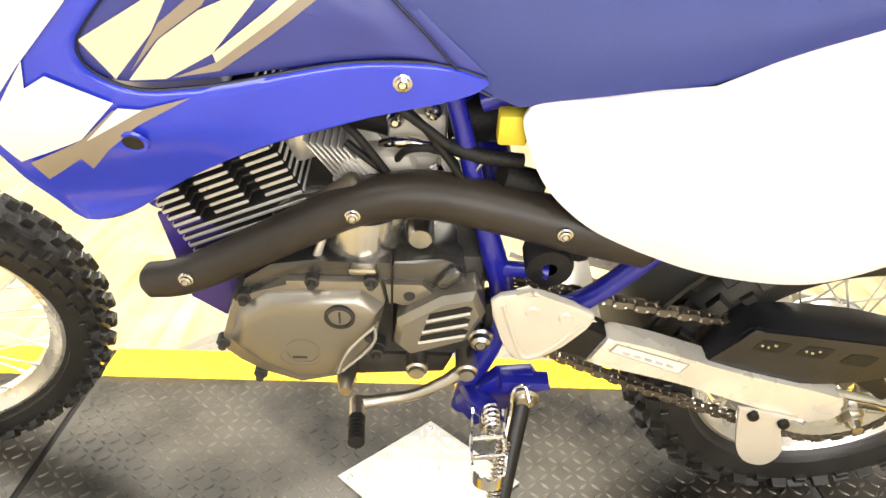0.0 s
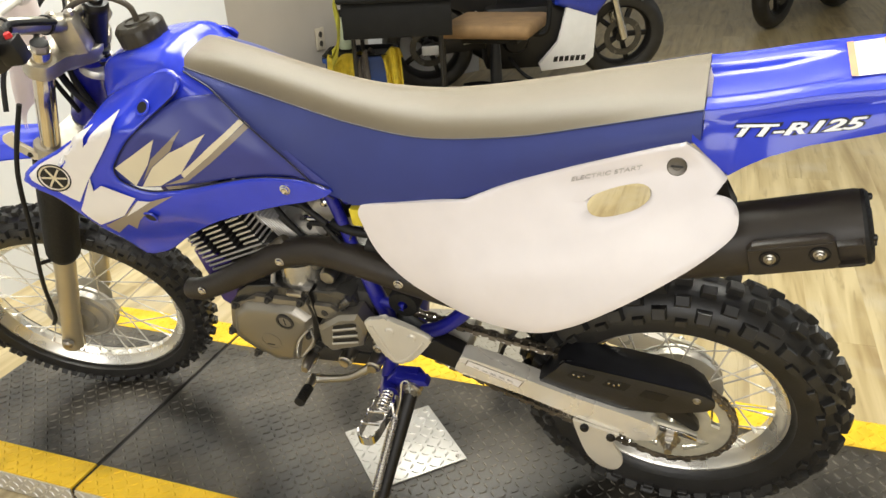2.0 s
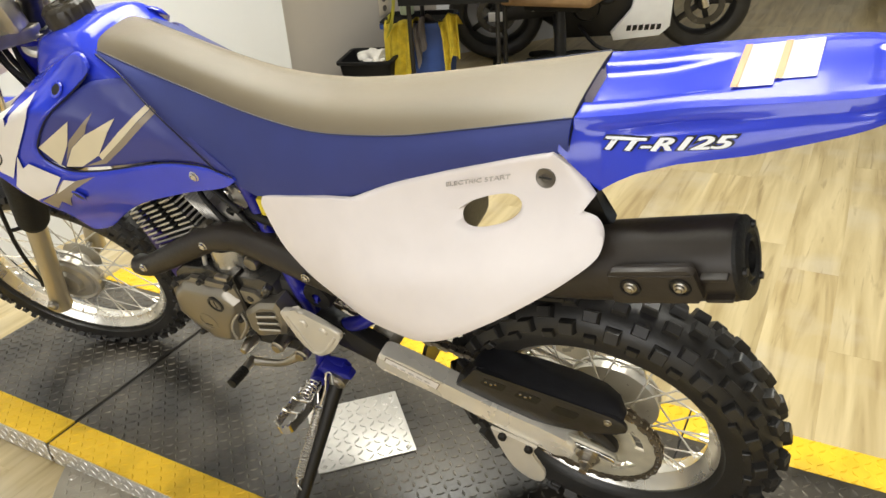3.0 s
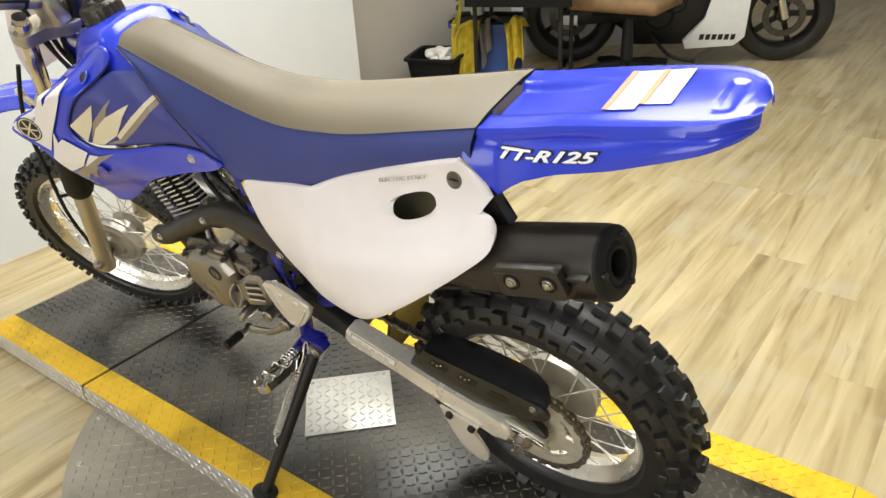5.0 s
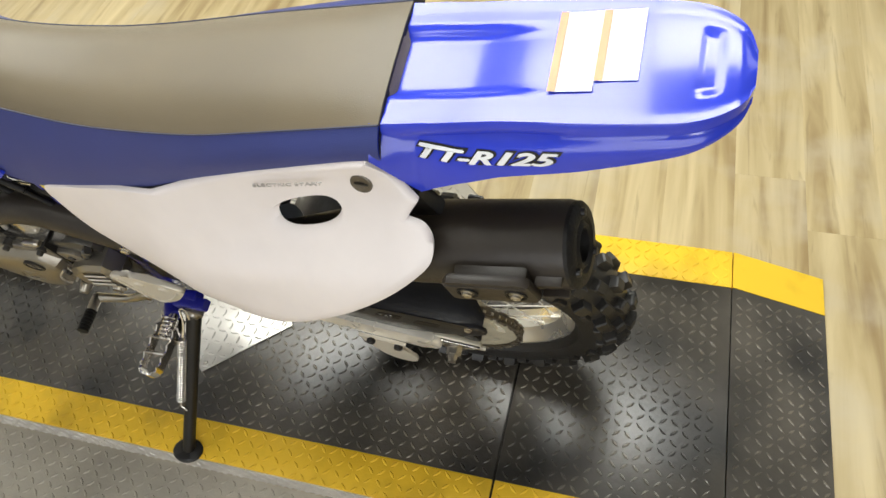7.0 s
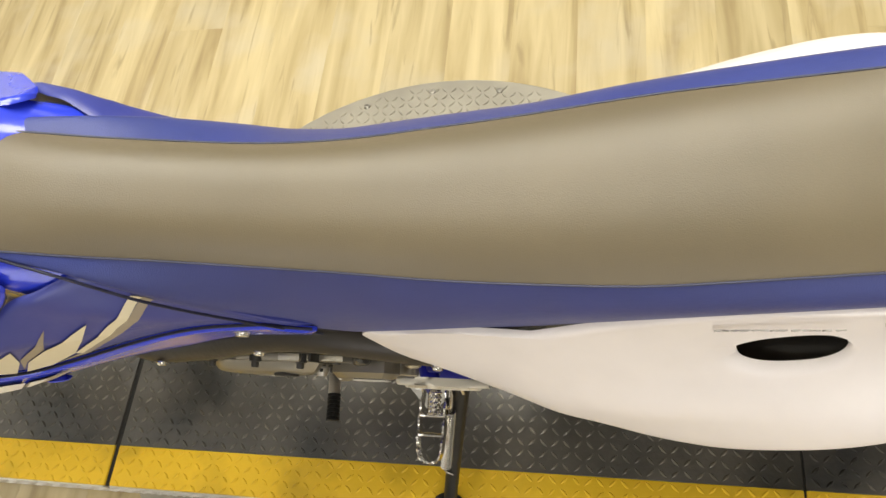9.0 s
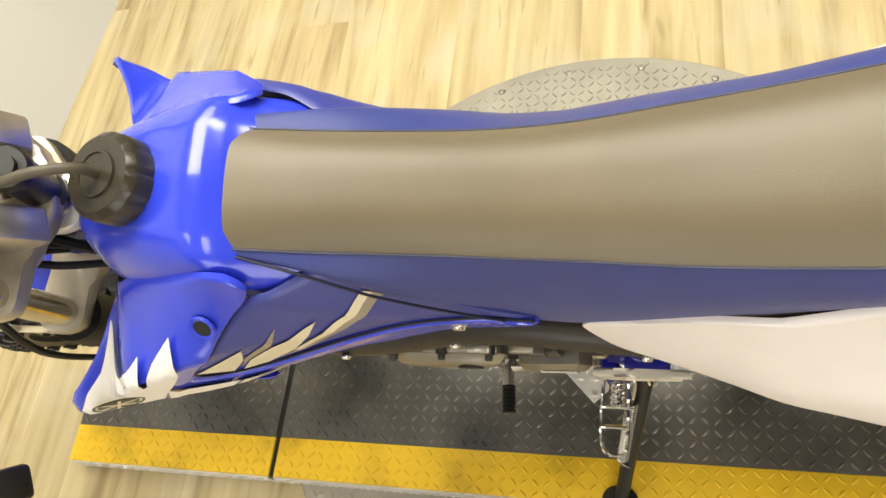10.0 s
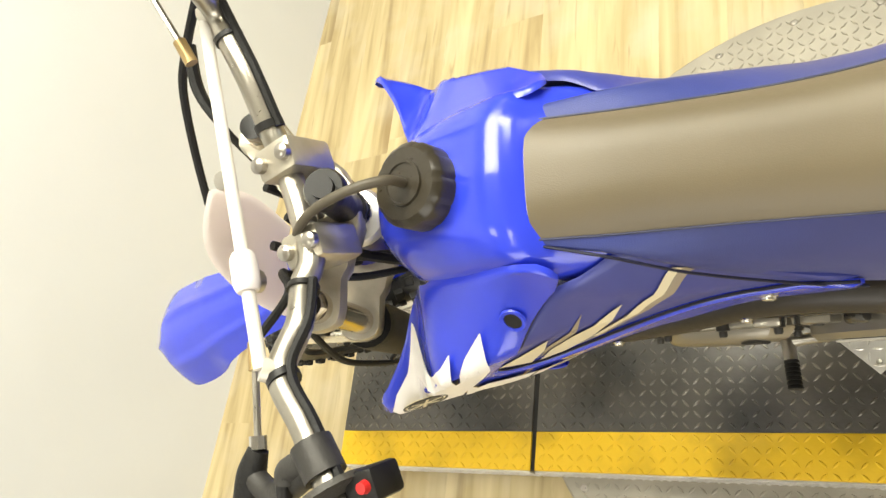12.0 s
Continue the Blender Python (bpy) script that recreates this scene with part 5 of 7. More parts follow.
part("lever_boss", moved(lathe([(0, -0.024), (0.009, -0.024), (0.010, -0.02), (0.013, -0.018), (0.013, 0.02)], 14), Matrix.Translation((0.126, -0.100, 0.366))), M_STEEL, bike)
b = tube([(0.056, -0.126, 0.318), (0.0585, -0.155, 0.322)], 0.009, 14)
part("lever_peg", b, M_STEEL, bike)
p0, p1 = Vector((0.0585, -0.154, 0.322)), Vector((0.061, -0.194, 0.328))
ribs = [(0.0, 0.0088)]
for k in range(7):
    ribs += [(k / 7 + 0.01, 0.0098), (k / 7 + 0.105, 0.0098), (k / 7 + 0.115, 0.0085)]
b = tube([p0.lerp(p1, f) for f, q in ribs], [q for f, q in ribs], 12, steps=1)
part("peg_rubber", b, M_RUBBER, bike, "ribbed black rubber")


def foot_peg(s):
    """A cage of serrated steel: a bent loop with teeth on its upper edge."""
    b = bmesh.new()
    loop = [(0.190, -0.142, 0.318), (0.187, -0.175, 0.320), (0.186, -0.215, 0.324), (0.191, -0.236, 0.327), (0.208, -0.243, 0.330), (0.225, -0.238, 0.331), (0.231, -0.215, 0.330), (0.232, -0.175, 0.326), (0.232, -0.142, 0.322)]
    path = spline(loop, 5)
    for h0, h1, wd in ((-0.011, 0.007, 0.0016),):
        rows = []
        for i, p in enumerate(path):
            t = (path[min(i + 1, len(path) - 1)] - path[max(i - 1, 0)]).normalized()
            n = t.cross(Vector((0, 0, 1))).normalized() * wd
            up = Vector((0, 0, 1))
            tooth = 0.005 if i % 3 == 0 else 0.0
            rows.append([p + up * h0 - n, p + up * h0 + n, p + up * (h1 + tooth) + n, p + up * (h1 + tooth) - n])
        loft(rows, b)
    merge(b, tube([(0.210, -0.135, 0.322), (0.210, -0.175, 0.324)], 0.011, 12))
    merge(b, tube([(0.188, -0.178, 0.320), (0.231, -0.178, 0.326)], 0.003, 8))
    merge(b, tube([(0.187, -0.205, 0.322), (0.231, -0.205, 0.328)], 0.003, 8))
    moved(b, Matrix.Translation((0.210, 0, 0)) @ Matrix.Diagonal((0.82, 1, 1, 1)) @ Matrix.Translation((-0.210, 0, 0)))
    if s > 0:
        moved(b, Matrix.Diagonal((1, -1, 1, 1)))
    part("foot_peg", b, M_CHROME, bike, "serrated bright steel foot peg")


foot_peg(-1)
foot_peg(1)
part("peg_spring", tube([(0.214 + 0.009 * math.cos(k * 1.2), -0.146 - 0.0016 * k * 0.8, 0.336 + 0.009 * math.sin(k * 1.2)) for k in range(26)], 0.0016, 5, steps=2), M_CHROME, bike)

# side stand
S0, S1 = Vector((0.252, -0.125, 0.337)), Vector((0.196, -0.328, 0.102))
stand = part("side_stand", tube([S0, S0.lerp(S1, 0.5), S1], [0.013, 0.0115, 0.011], 14), M_BLACK, bike, "black tubular side stand")
b = lathe([(0, 0.004), (0.020, 0.003), (0.023, 0.0), (0.023, -0.005), (0, -0.005)], 24, "z")
for v in b.verts:
    v.co.x *= 1.25
part("stand_foot", b, M_BLACK, stand, m=Matrix.Translation(S1 + Vector((-0.002, -0.002, -0.001))) @ Matrix.Rotation(radians(-15), 4, "X"))
part("stand_pivot", moved(lathe([(0, -0.022), (0.010, -0.022), (0.012, -0.018), (0.017, -0.016), (0.017, 0.012), (0, 0.012)], 16), Matrix.Translation(S0 + Vector((0.002, 0.006, 0.002)))), M_STEEL, bike)
d = (S1 - S0).normalized()
side = Vector((-1, 0, 0)) - d * d.dot(Vector((-1, 0, 0)))
side.normalize()
out = d.cross(side)
A, B = S0 + d * 0.055 + side * 0.011 - out * 0.014, S0 + d * 0.190 + side * 0.010 - out * 0.013
turns, n = 26, 26 * 8
coil = []
for k in range(n + 1):
    a = 2 * math.pi * turns * k / n
    coil.append(A.lerp(B, k / n) + (side * math.cos(a) + out * math.sin(a)) * 0.0078)
part("stand_spring", tube(coil, 0.0017, 5, steps=1), M_CHROME, stand, "coiled steel return spring")
part("spring_hook", tube([A, A - d * 0.03, S0 - d * 0.005 + side * 0.014 - out * 0.02, S0 - d * 0.012 - out * 0.024 + side * 0.002, S0 + d * 0.004 - out * 0.024 - side * 0.006], 0.002, 6), M_CHROME, stand)
part("spring_hook", tube([B, B + d * 0.014, B + d * 0.02 - side * 0.012], 0.002, 6), M_CHROME, stand)

# swingarm
ARM = [(p.x, p.y) for p in spline([(0.326, 0.374), (0.326, 0.374), (0.342, 0.409), (0.351, 0.413), (0.40, 0.400), (0.47, 0.375), (0.53, 0.355), (0.60, 0.336), (0.638, 0.324), (0.655, 0.316), (0.662, 0.304), (0.660, 0.288), (0.650, 0.274), (0.635, 0.268), (0.61, 0.278), (0.575, 0.289), (0.535, 0.304), (0.49, 0.322), (0.44, 0.341), (0.375, 0.360)], 3, True)]
for s in (-1, 1):
    y0, y1 = (-0.106, -0.076) if s < 0 else (0.076, 0.106)
    arm = part("swingarm", prism(ARM, y0, y1, 0.0075, segs=3), M_ARM, bike, "satin aluminium box-section swingarm")
part("swingarm_pivot", prism([(0.20, 0.46), (0.25, 0.462), (0.345, 0.412), (0.335, 0.365), (0.24, 0.405), (0.20, 0.42)], -0.100, -0.07, 0.006), M_BLACK, bike)
part("swingarm_yoke", block(0.30, 0.345, -0.08, 0.08, 0.372, 0.41, 0.008), M_SILVER, bike)
part("label_frame", prism([(0.348, 0.395), (0.355, 0.408), (0.448, 0.376), (0.438, 0.358)], -0.1068, -0.104), M_TAN, bike, smooth=0)
part("warning_label", prism([(0.3505, 0.3955), (0.3565, 0.406), (0.4455, 0.3755), (0.437, 0.360)], -0.1072, -0.104), M_WHITEDECAL, bike, smooth=0)
for k in range(5):
    a, e = Vector((0.364 + 0.014 * k, 0.3955 - 0.0050 * k)), Vector((0.373 + 0.014 * k, 0.392 - 0.0050 * k))
    part("label_bar", prism([(a.x, a.y - 0.003), (a.x, a.y + 0.001), (e.x, e.y + 0.001), (e.x, e.y - 0.003)], -0.1078, -0.106), M_FAINT, bike, smooth=0)
for s in (-1, 1):
    part("dropout_plate", prism([(0.640, 0.322), (0.700, 0.306), (0.722, 0.296), (0.724, 0.286), (0.712, 0.268), (0.69, 0.262), (0.640, 0.268)], min(s * 0.088, s * 0.096), max(s * 0.088, s * 0.096), 0.002), M_SPROCKET, bike, "bare alloy axle plate")
part("chain_adjuster", prism([(0.662, 0.312), (0.700, 0.303), (0.722, 0.295), (0.722, 0.287), (0.700, 0.293), (0.664, 0.300)], -0.1005, -0.0955, 0.001), M_CHROME, bike, "bright steel chain adjuster")
part("brake_bracket", prism([(p.x, p.y) for p in spline([(0.655, 0.352), (0.685, 0.352), (0.712, 0.330), (0.724, 0.306), (0.716, 0.298), (0.698, 0.312), (0.672, 0.330)], 3, True)], -0.090, -0.078, 0.003), M_BLACK, bike, "black bracket behind the axle plate")
part("arm_inner_plate", prism([(0.560, 0.352), (0.60, 0.344), (0.640, 0.346), (0.652, 0.336), (0.640, 0.322), (0.57, 0.338)], -0.082, -0.076, 0.002), M_CHROME, bike)
part("axle_nut", moved(lathe([(0, -0.020), (0.007, -0.020), (0.008, -0.012), (0.012, -0.012), (0.013, 0.0), (0.019, 0.0), (0.019, 0.003)], 6), Matrix.Translation((AXLE_R.x, -0.1000, AXLE_R.z))), M_STEEL, bike)
part("axle", tube([(AXLE_R.x, -0.125, AXLE_R.z), (AXLE_R.x, 0.125, AXLE_R.z)], 0.0065, 12), M_STEEL, bike)
part("adjuster_bolt", tube([(0.70, -0.095, 0.286), (0.730, -0.095, 0.283)], 0.004, 8), M_STEEL, bike)
GUIDE = [(p.x, p.y) for p in spline([(0.526, 0.304), (0.526, 0.304), (0.602, 0.284), (0.602, 0.284), (0.590, 0.262), (0.606, 0.230), (0.608, 0.205), (0.597, 0.186), (0.577, 0.186), (0.557, 0.202), (0.541, 0.240)], 3, True)]
gp = part("chain_guide", prism(GUIDE, -0.113, -0.107, 0.002), M_SILVER, bike, "pale plastic chain guide plate")
for p in ((0.546, -0.114, 0.293), (0.589, -0.114, 0.279)):
    part("screw", moved(lathe([(0, -0.006), (0.006, -0.006), (0.0075, -0.004), (0.0075, 0.002)], 8), Matrix.Translation(p)), M_BLACK, gp)

# drive: sprocket, chain, guard
SPK = 0.098


def sprocket():
    b = lathe([(SPK - 0.004, -0.003), (SPK - 0.004, 0.003), (SPK - 0.022, 0.003), (SPK - 0.022, -0.003)], 48, closed_profile=True)
    for k in range(5):
        a = 2 * math.pi * k / 5 + 0.3
        merge(b, block(0.025, SPK - 0.018, -0.0028, 0.0028, -0.021, 0.021), Matrix.Rotation(a, 4, "Y"))
    merge(b, lathe([(0.022, -0.003), (0.062, -0.003), (0.062, 0.003), (0.022, 0.003)], 32, closed_profile=True))
    for k in range(48):
        a = 2 * math.pi * k / 48
        merge(b, block(SPK - 0.005, SPK + 0.003, -0.0022, 0.0022, -0.0028, 0.0028), Matrix.Rotation(a, 4, "Y"))
    return part("rear_sprocket", b, M_SPROCKET, bike, "pale alloy rear sprocket", m=Matrix.Translation((AXLE_R.x, -0.060, AXLE_R.z)))


spr = sprocket()
for k in range(5):
    a = 2 * math.pi * k / 5 + 0.3
    part("sprocket_bolt", moved(bolt_mesh(0.006), Matrix.Translation((0.034 * math.cos(a), -0.003, 0.034 * math.sin(a)))), M_STEEL, spr)


def chain():
    c0, r0, c1, r1 = Vector((0.150, 0.452)), 0.030, Vector((AXLE_R.x, AXLE_R.z)), SPK + 0.001
    path = []
    ang = math.atan2(c1.y - c0.y, c1.x - c0.x)
    L = (c1 - c0).length
    al = math.acos((r0 - r1) / L)
    up, lo = ang + al, ang - al
    p = lambda c, r, a: Vector((c.x + r * math.cos(a), c.y + r * math.sin(a)))
    n0 = 14
    a0, a1 = lo, up - 2 * math.pi
    for k in range(24):
        t = k / 23
        q = p(c0, r0, up).lerp(p(c1, r1, up), t)
        path.append(q - Vector((0, 0.012 * math.sin(math.pi * t))))
    for k in range(1, 24):
        path.append(p(c1, r1, up + (lo - up) * k / 24))
    for k in range(24):
        t = k / 23
        path.append(p(c1, r1, lo).lerp(p(c0, r0, lo), t) - Vector((0, 0.016 * math.sin(math.pi * t))))
    for k in range(1, n0):
        path.append(p(c0, r0, lo + (up - 2 * math.pi - lo) * k / n0))
    pts = resample(path + [path[0]], 112)
    b = bmesh.new()
    verts, faces = [], []
    for i in range(112):
        a, e = pts[i], pts[i + 1]
        mid, d = (a + e) / 2, (e - a).normalized()
        nrm = Vector((-d.y, d.x))
        half = (e - a).length * 0.62
        ys = ((-0.0075, -0.0055), (0.0055, 0.0075)) if i % 2 else ((-0.0052, -0.0032), (0.0032, 0.0052))
        hh = 0.0052 if i % 2 else 0.0046
        for y0, y1 in ys + ((-0.003, 0.003),):
            h2 = hh if y1 - y0 < 0.003 else 0.0035
            l2 = half if y1 - y0 < 0.003 else half * 0.55
            n = len(verts)
            for y in (y0, y1):
                for sx, sz in ((-1, -0.6), (-0.7, -1), (0.7, -1), (1, -0.6), (1, 0.6), (0.7, 1), (-0.7, 1), (-1, 0.6)):
                    q = mid + d * sx * l2 + nrm * sz * h2
                    verts.append((q.x, -0.060 + y, q.y))
            faces.append(tuple(range(n, n + 8)))
            faces.append(tuple(range(n + 15, n + 7, -1)))
            for k in range(8):
                faces.append((n + k, n + (k + 1) % 8, n + 8 + (k + 1) % 8, n + 8 + k))
    me = bpy.data.meshes.new("drive_chain")
    me.from_pydata(verts, [], faces)
    me.materials.append(M_CHAIN)
    ob = new("drive_chain", me)
    ob.parent = bike
    ob["label"] = "oily steel roller chain"
    verts, faces = [], []
    for q in pts[:-1]:
        n = len(verts)
        for y in (-0.0692, -0.0508):
            verts += [(q.x + 0.0021 * math.cos(a), y, q.y + 0.0021 * math.sin(a)) for a in (k * math.pi / 3 for k in range(6))]
        faces += [tuple(range(n, n + 6)), tuple(range(n + 11, n + 5, -1))] + [(n + k, n + (k + 1) % 6, n + 6 + (k + 1) % 6, n + 6 + k) for k in range(6)]
    me = bpy.data.meshes.new("chain_rivet")
    me.from_pydata(verts, [], faces)
    me.materials.append(M_CHROME)
    pins = new("chain_rivet", me)
    pins.parent = ob
    pins["kind"] = "stuff"


chain()
# near-black for inserts that stand for the shade inside the guard's slots
M_GUARDHOLE = material("slot_shade", (0.006, 0.0055, 0.005), 0.5, metal=0.0, vary=0.3, scale=60)
GUARD = spline([(0.456, 0.352), (0.470, 0.372), (0.512, 0.422), (0.520, 0.425), (0.60, 0.416), (0.70, 0.403), (0.732, 0.394), (0.742, 0.380), (0.736, 0.366), (0.70, 0.352), (0.64, 0.338), (0.56, 0.338), (0.47, 0.342)], 3, True)
gd = part("chain_guard", prism([(p.x, p.y) for p in GUARD], -0.098, -0.090, 0.003), M_GUARD, bike, "black plastic chain guard")
top = [[(p[0], -0.096 + w * k / 5, p[1] + 0.005 * math.sin(math.pi * k / 6)) for k in range(6)] for p, w in (((0.470, 0.374), 0.030), ((0.488, 0.395), 0.040), ((0.513, 0.422), 0.048), ((0.56, 0.420), 0.052), ((0.60, 0.417), 0.054), ((0.66, 0.410), 0.054), ((0.70, 0.403), 0.050), ((0.722, 0.397), 0.040), ((0.736, 0.388), 0.022))]
low = [[(x, y, z - 0.004) for x, y, z in r] for r in top]
b = loft(top, closed=False)
loft(low, b, closed=False)
part("guard_top", b, M_GUARD, gd, smooth=50)
for x0, z0 in ((0.518, 0.403), (0.573, 0.395), (0.630, 0.383)):
    part("guard_slot", prism([(p.x, p.y) for p in spline([(x0, z0 - 0.004), (x0 + 0.008, z0 + 0.007), (x0 + 0.012, z0 + 0.009), (x0 + 0.040, z0 + 0.005), (x0 + 0.043, z0 + 0.001), (x0 + 0.036, z0 - 0.010), (x0 + 0.031, z0 - 0.012), (x0 + 0.004, z0 - 0.008)], 2, True)], -0.0986, -0.096), M_GUARDHOLE, gd, "dark insert for the shade in a guard slot", smooth=0)
    # chrome dots added on the inserts for chain pins glinting behind
    for k in range(3 if x0 < 0.6 else 0):
        part("chain_pin", moved(lathe([(0, -0.0012), (0.0018, -0.001), (0.0022, 0.0)], 10), Matrix.Translation((x0 + 0.010 + 0.008 * k, -0.0987, z0 + 0.001 - 0.003 * (k % 2)))), M_CHROME, gd)
screw((0.47, -0.098, 0.362), gd, 0.006)
screw((0.715, -0.098, 0.385), gd, 0.005)
rows = []
for k in range(14):
    a = radians(95 + 80 * k / 13)
    r = 0.292
    rows.append([(AXLE_R.x + q * math.cos(a), y, AXLE_R.z + q * math.sin(a)) for q, y in ((r + 0.012, -0.062), (r + 0.016, -0.03), (r + 0.016, 0.03), (r + 0.012, 0.062), (r + 0.006, 0.062), (r + 0.011, 0.03), (r + 0.011, -0.03), (r + 0.006, -0.062))])
part("inner_fender", loft(rows), M_BLACK, bike, "black plastic inner fender")
part("brake_rod", tube([(0.25, 0.10, 0.36), (0.66, 0.07, 0.24)], 0.004, 8), M_STEEL, bike)

# fork, turned with the bars
for s in (-1, 1):
    y = s * 0.088
    part("fork_leg", tube([on_axis(-0.035, -0.035, y), on_axis(0.0, -0.035, y), on_axis(0.10, -0.035, y), on_axis(0.285, -0.035, y)], [0.024, 0.0215, 0.0205, 0.0205], 20), material("gold_fork_paint", (0.50, 0.43, 0.29), 0.32, metal=0.5, vary=0.05) if s < 0 else bpy.data.materials["gold_fork_paint"], bike, "gold-grey painted lower fork leg", m=STEER)
    part("fork_boot", tube([on_axis(0.262, -0.035, y), on_axis(0.275, -0.035, y), on_axis(0.30, -0.035, y), on_axis(0.50, -0.035, y), on_axis(0.515, -0.035, y)], [0.024, 0.029, 0.031, 0.031, 0.026], 20), M_RUBBER, bike, "smooth black fork boot", m=STEER)
    part("fork_tube", tube([on_axis(0.28, -0.035, y), on_axis(0.735, -0.035, y)], 0.0155, 18), M_TUBE, bike, "dull tan-grey fork tube", m=STEER)
    part("fork_cap", tube([on_axis(0.735, -0.035, y), on_axis(0.745, -0.035, y)], 0.013, 6), M_STEEL, bike, m=STEER)
    # black disc in place of the shaded recess in the fork cap
    part("fork_plug", tube([on_axis(0.7455, -0.035, y), on_axis(0.7465, -0.035, y)], 0.0125, 18), M_BLACK, bike, "dark disc for the shade in the fork cap's hole", m=STEER)
    part("axle_clamp", tube([on_axis(-0.02, -0.05, y), on_axis(-0.02, -0.02, y)], 0.014, 12), M_ALU, bike, m=STEER)
part("front_axle", tube([AXLE_F + Vector((0, -0.115, 0)), AXLE_F + Vector((0, 0.115, 0))], 0.0075, 12), M_STEEL, bike, m=STEER)
part("axle_nut", moved(lathe([(0, -0.012), (0.007, -0.012), (0.012, -0.008), (0.013, 0.0)], 6), Matrix.Translation(AXLE_F + Vector((0, -0.112, 0)))), M_STEEL, bike, m=STEER)


def clamp(d, thick, mat, name):
    m = STEER @ Matrix.Translation(on_axis(d)) @ Matrix.Rotation(RAKE, 4, "Y")
    out = spline([(0.028, -0.03), (0.028, 0.03), (0.0, 0.06), (-0.012, 0.088), (-0.022, 0.108), (-0.048, 0.108), (-0.062, 0.088), (-0.048, 0.06), (-0.025, 0.0), (-0.048, -0.06), (-0.062, -0.088), (-0.048, -0.108), (-0.022, -0.108), (-0.012, -0.088), (0.0, -0.06)], 3, True)
    b = bmesh.new()
    lo = [b.verts.new((p.x, p.y, -thick / 2)) for p in out]
    hi = [b.verts.new((p.x, p.y, thick / 2)) for p in out]
    f0, f1 = b.faces.new(lo[::-1]), b.faces.new(hi)
    for i in range(len(out)):
        j = (i + 1) % len(out)
        b.faces.new((lo[i], lo[j], hi[j], hi[i]))
    bmesh.ops.bevel(b, geom=list(set(f0.edges[:] + f1.edges[:])), offset=0.004, segments=2, affect="EDGES", profile=0.6)
    return part(name, b, mat, bike, "cast aluminium fork clamp", m=m)


clamp(0.535, 0.03, M_CLAMP, "lower_fork_clamp")
clamp(0.705, 0.026, M_CLAMP, "upper_fork_clamp")
part("stem_nut", lathe([(0, 0.032), (0.010, 0.032), (0.017, 0.028), (0.018, 0.013), (0.022, 0.012), (0, 0.012)], 6, "z"), M_CHROME, bike, m=STEER @ Matrix.Translation(on_axis(0.705)) @ Matrix.Rotation(RAKE, 4, "Y"))
UN = STEER.inverted()
BAR = [UN @ Vector(p) for p in ((-0.219, -0.050, 0.964), (-0.218, -0.080, 0.974), (-0.208, -0.115, 0.990), (-0.2135, -0.1545, 1.005), (-0.181, -0.195, 1.013), (-0.148, -0.240, 1.019), (-0.062, -0.372, 1.020))]
RIGHT = [UN @ Vector(p) for p in ((-0.248, 0.030, 0.962), (-0.260, 0.065, 0.970), (-0.272, 0.115, 0.988), (-0.285, 0.150, 0.998), (-0.298, 0.182, 1.006))]
g0, g1 = BAR[-2], BAR[-1]
mid_x, mid_z = (BAR[0].x + RIGHT[0].x) / 2, (BAR[0].z + RIGHT[0].z) / 2
full = BAR[::-1] + RIGHT + [Vector((p.x, -p.y, p.z)) for p in (g0, g1)]
part("handlebar", tube(full, 0.0120, 16, steps=8), M_BAR, bike, "silver tubular handlebar", m=STEER)
K0, K1 = BAR[3] + Vector((-0.008, 0.008, 0.012)), UN @ Vector((-0.314, 0.182, 1.006))
part("crossbar", tube([K0, K1], 0.0060, 12), material("white_bar_paint", (0.78, 0.74, 0.68), 0.35), bike, "white-coated handlebar crossbar", m=STEER)
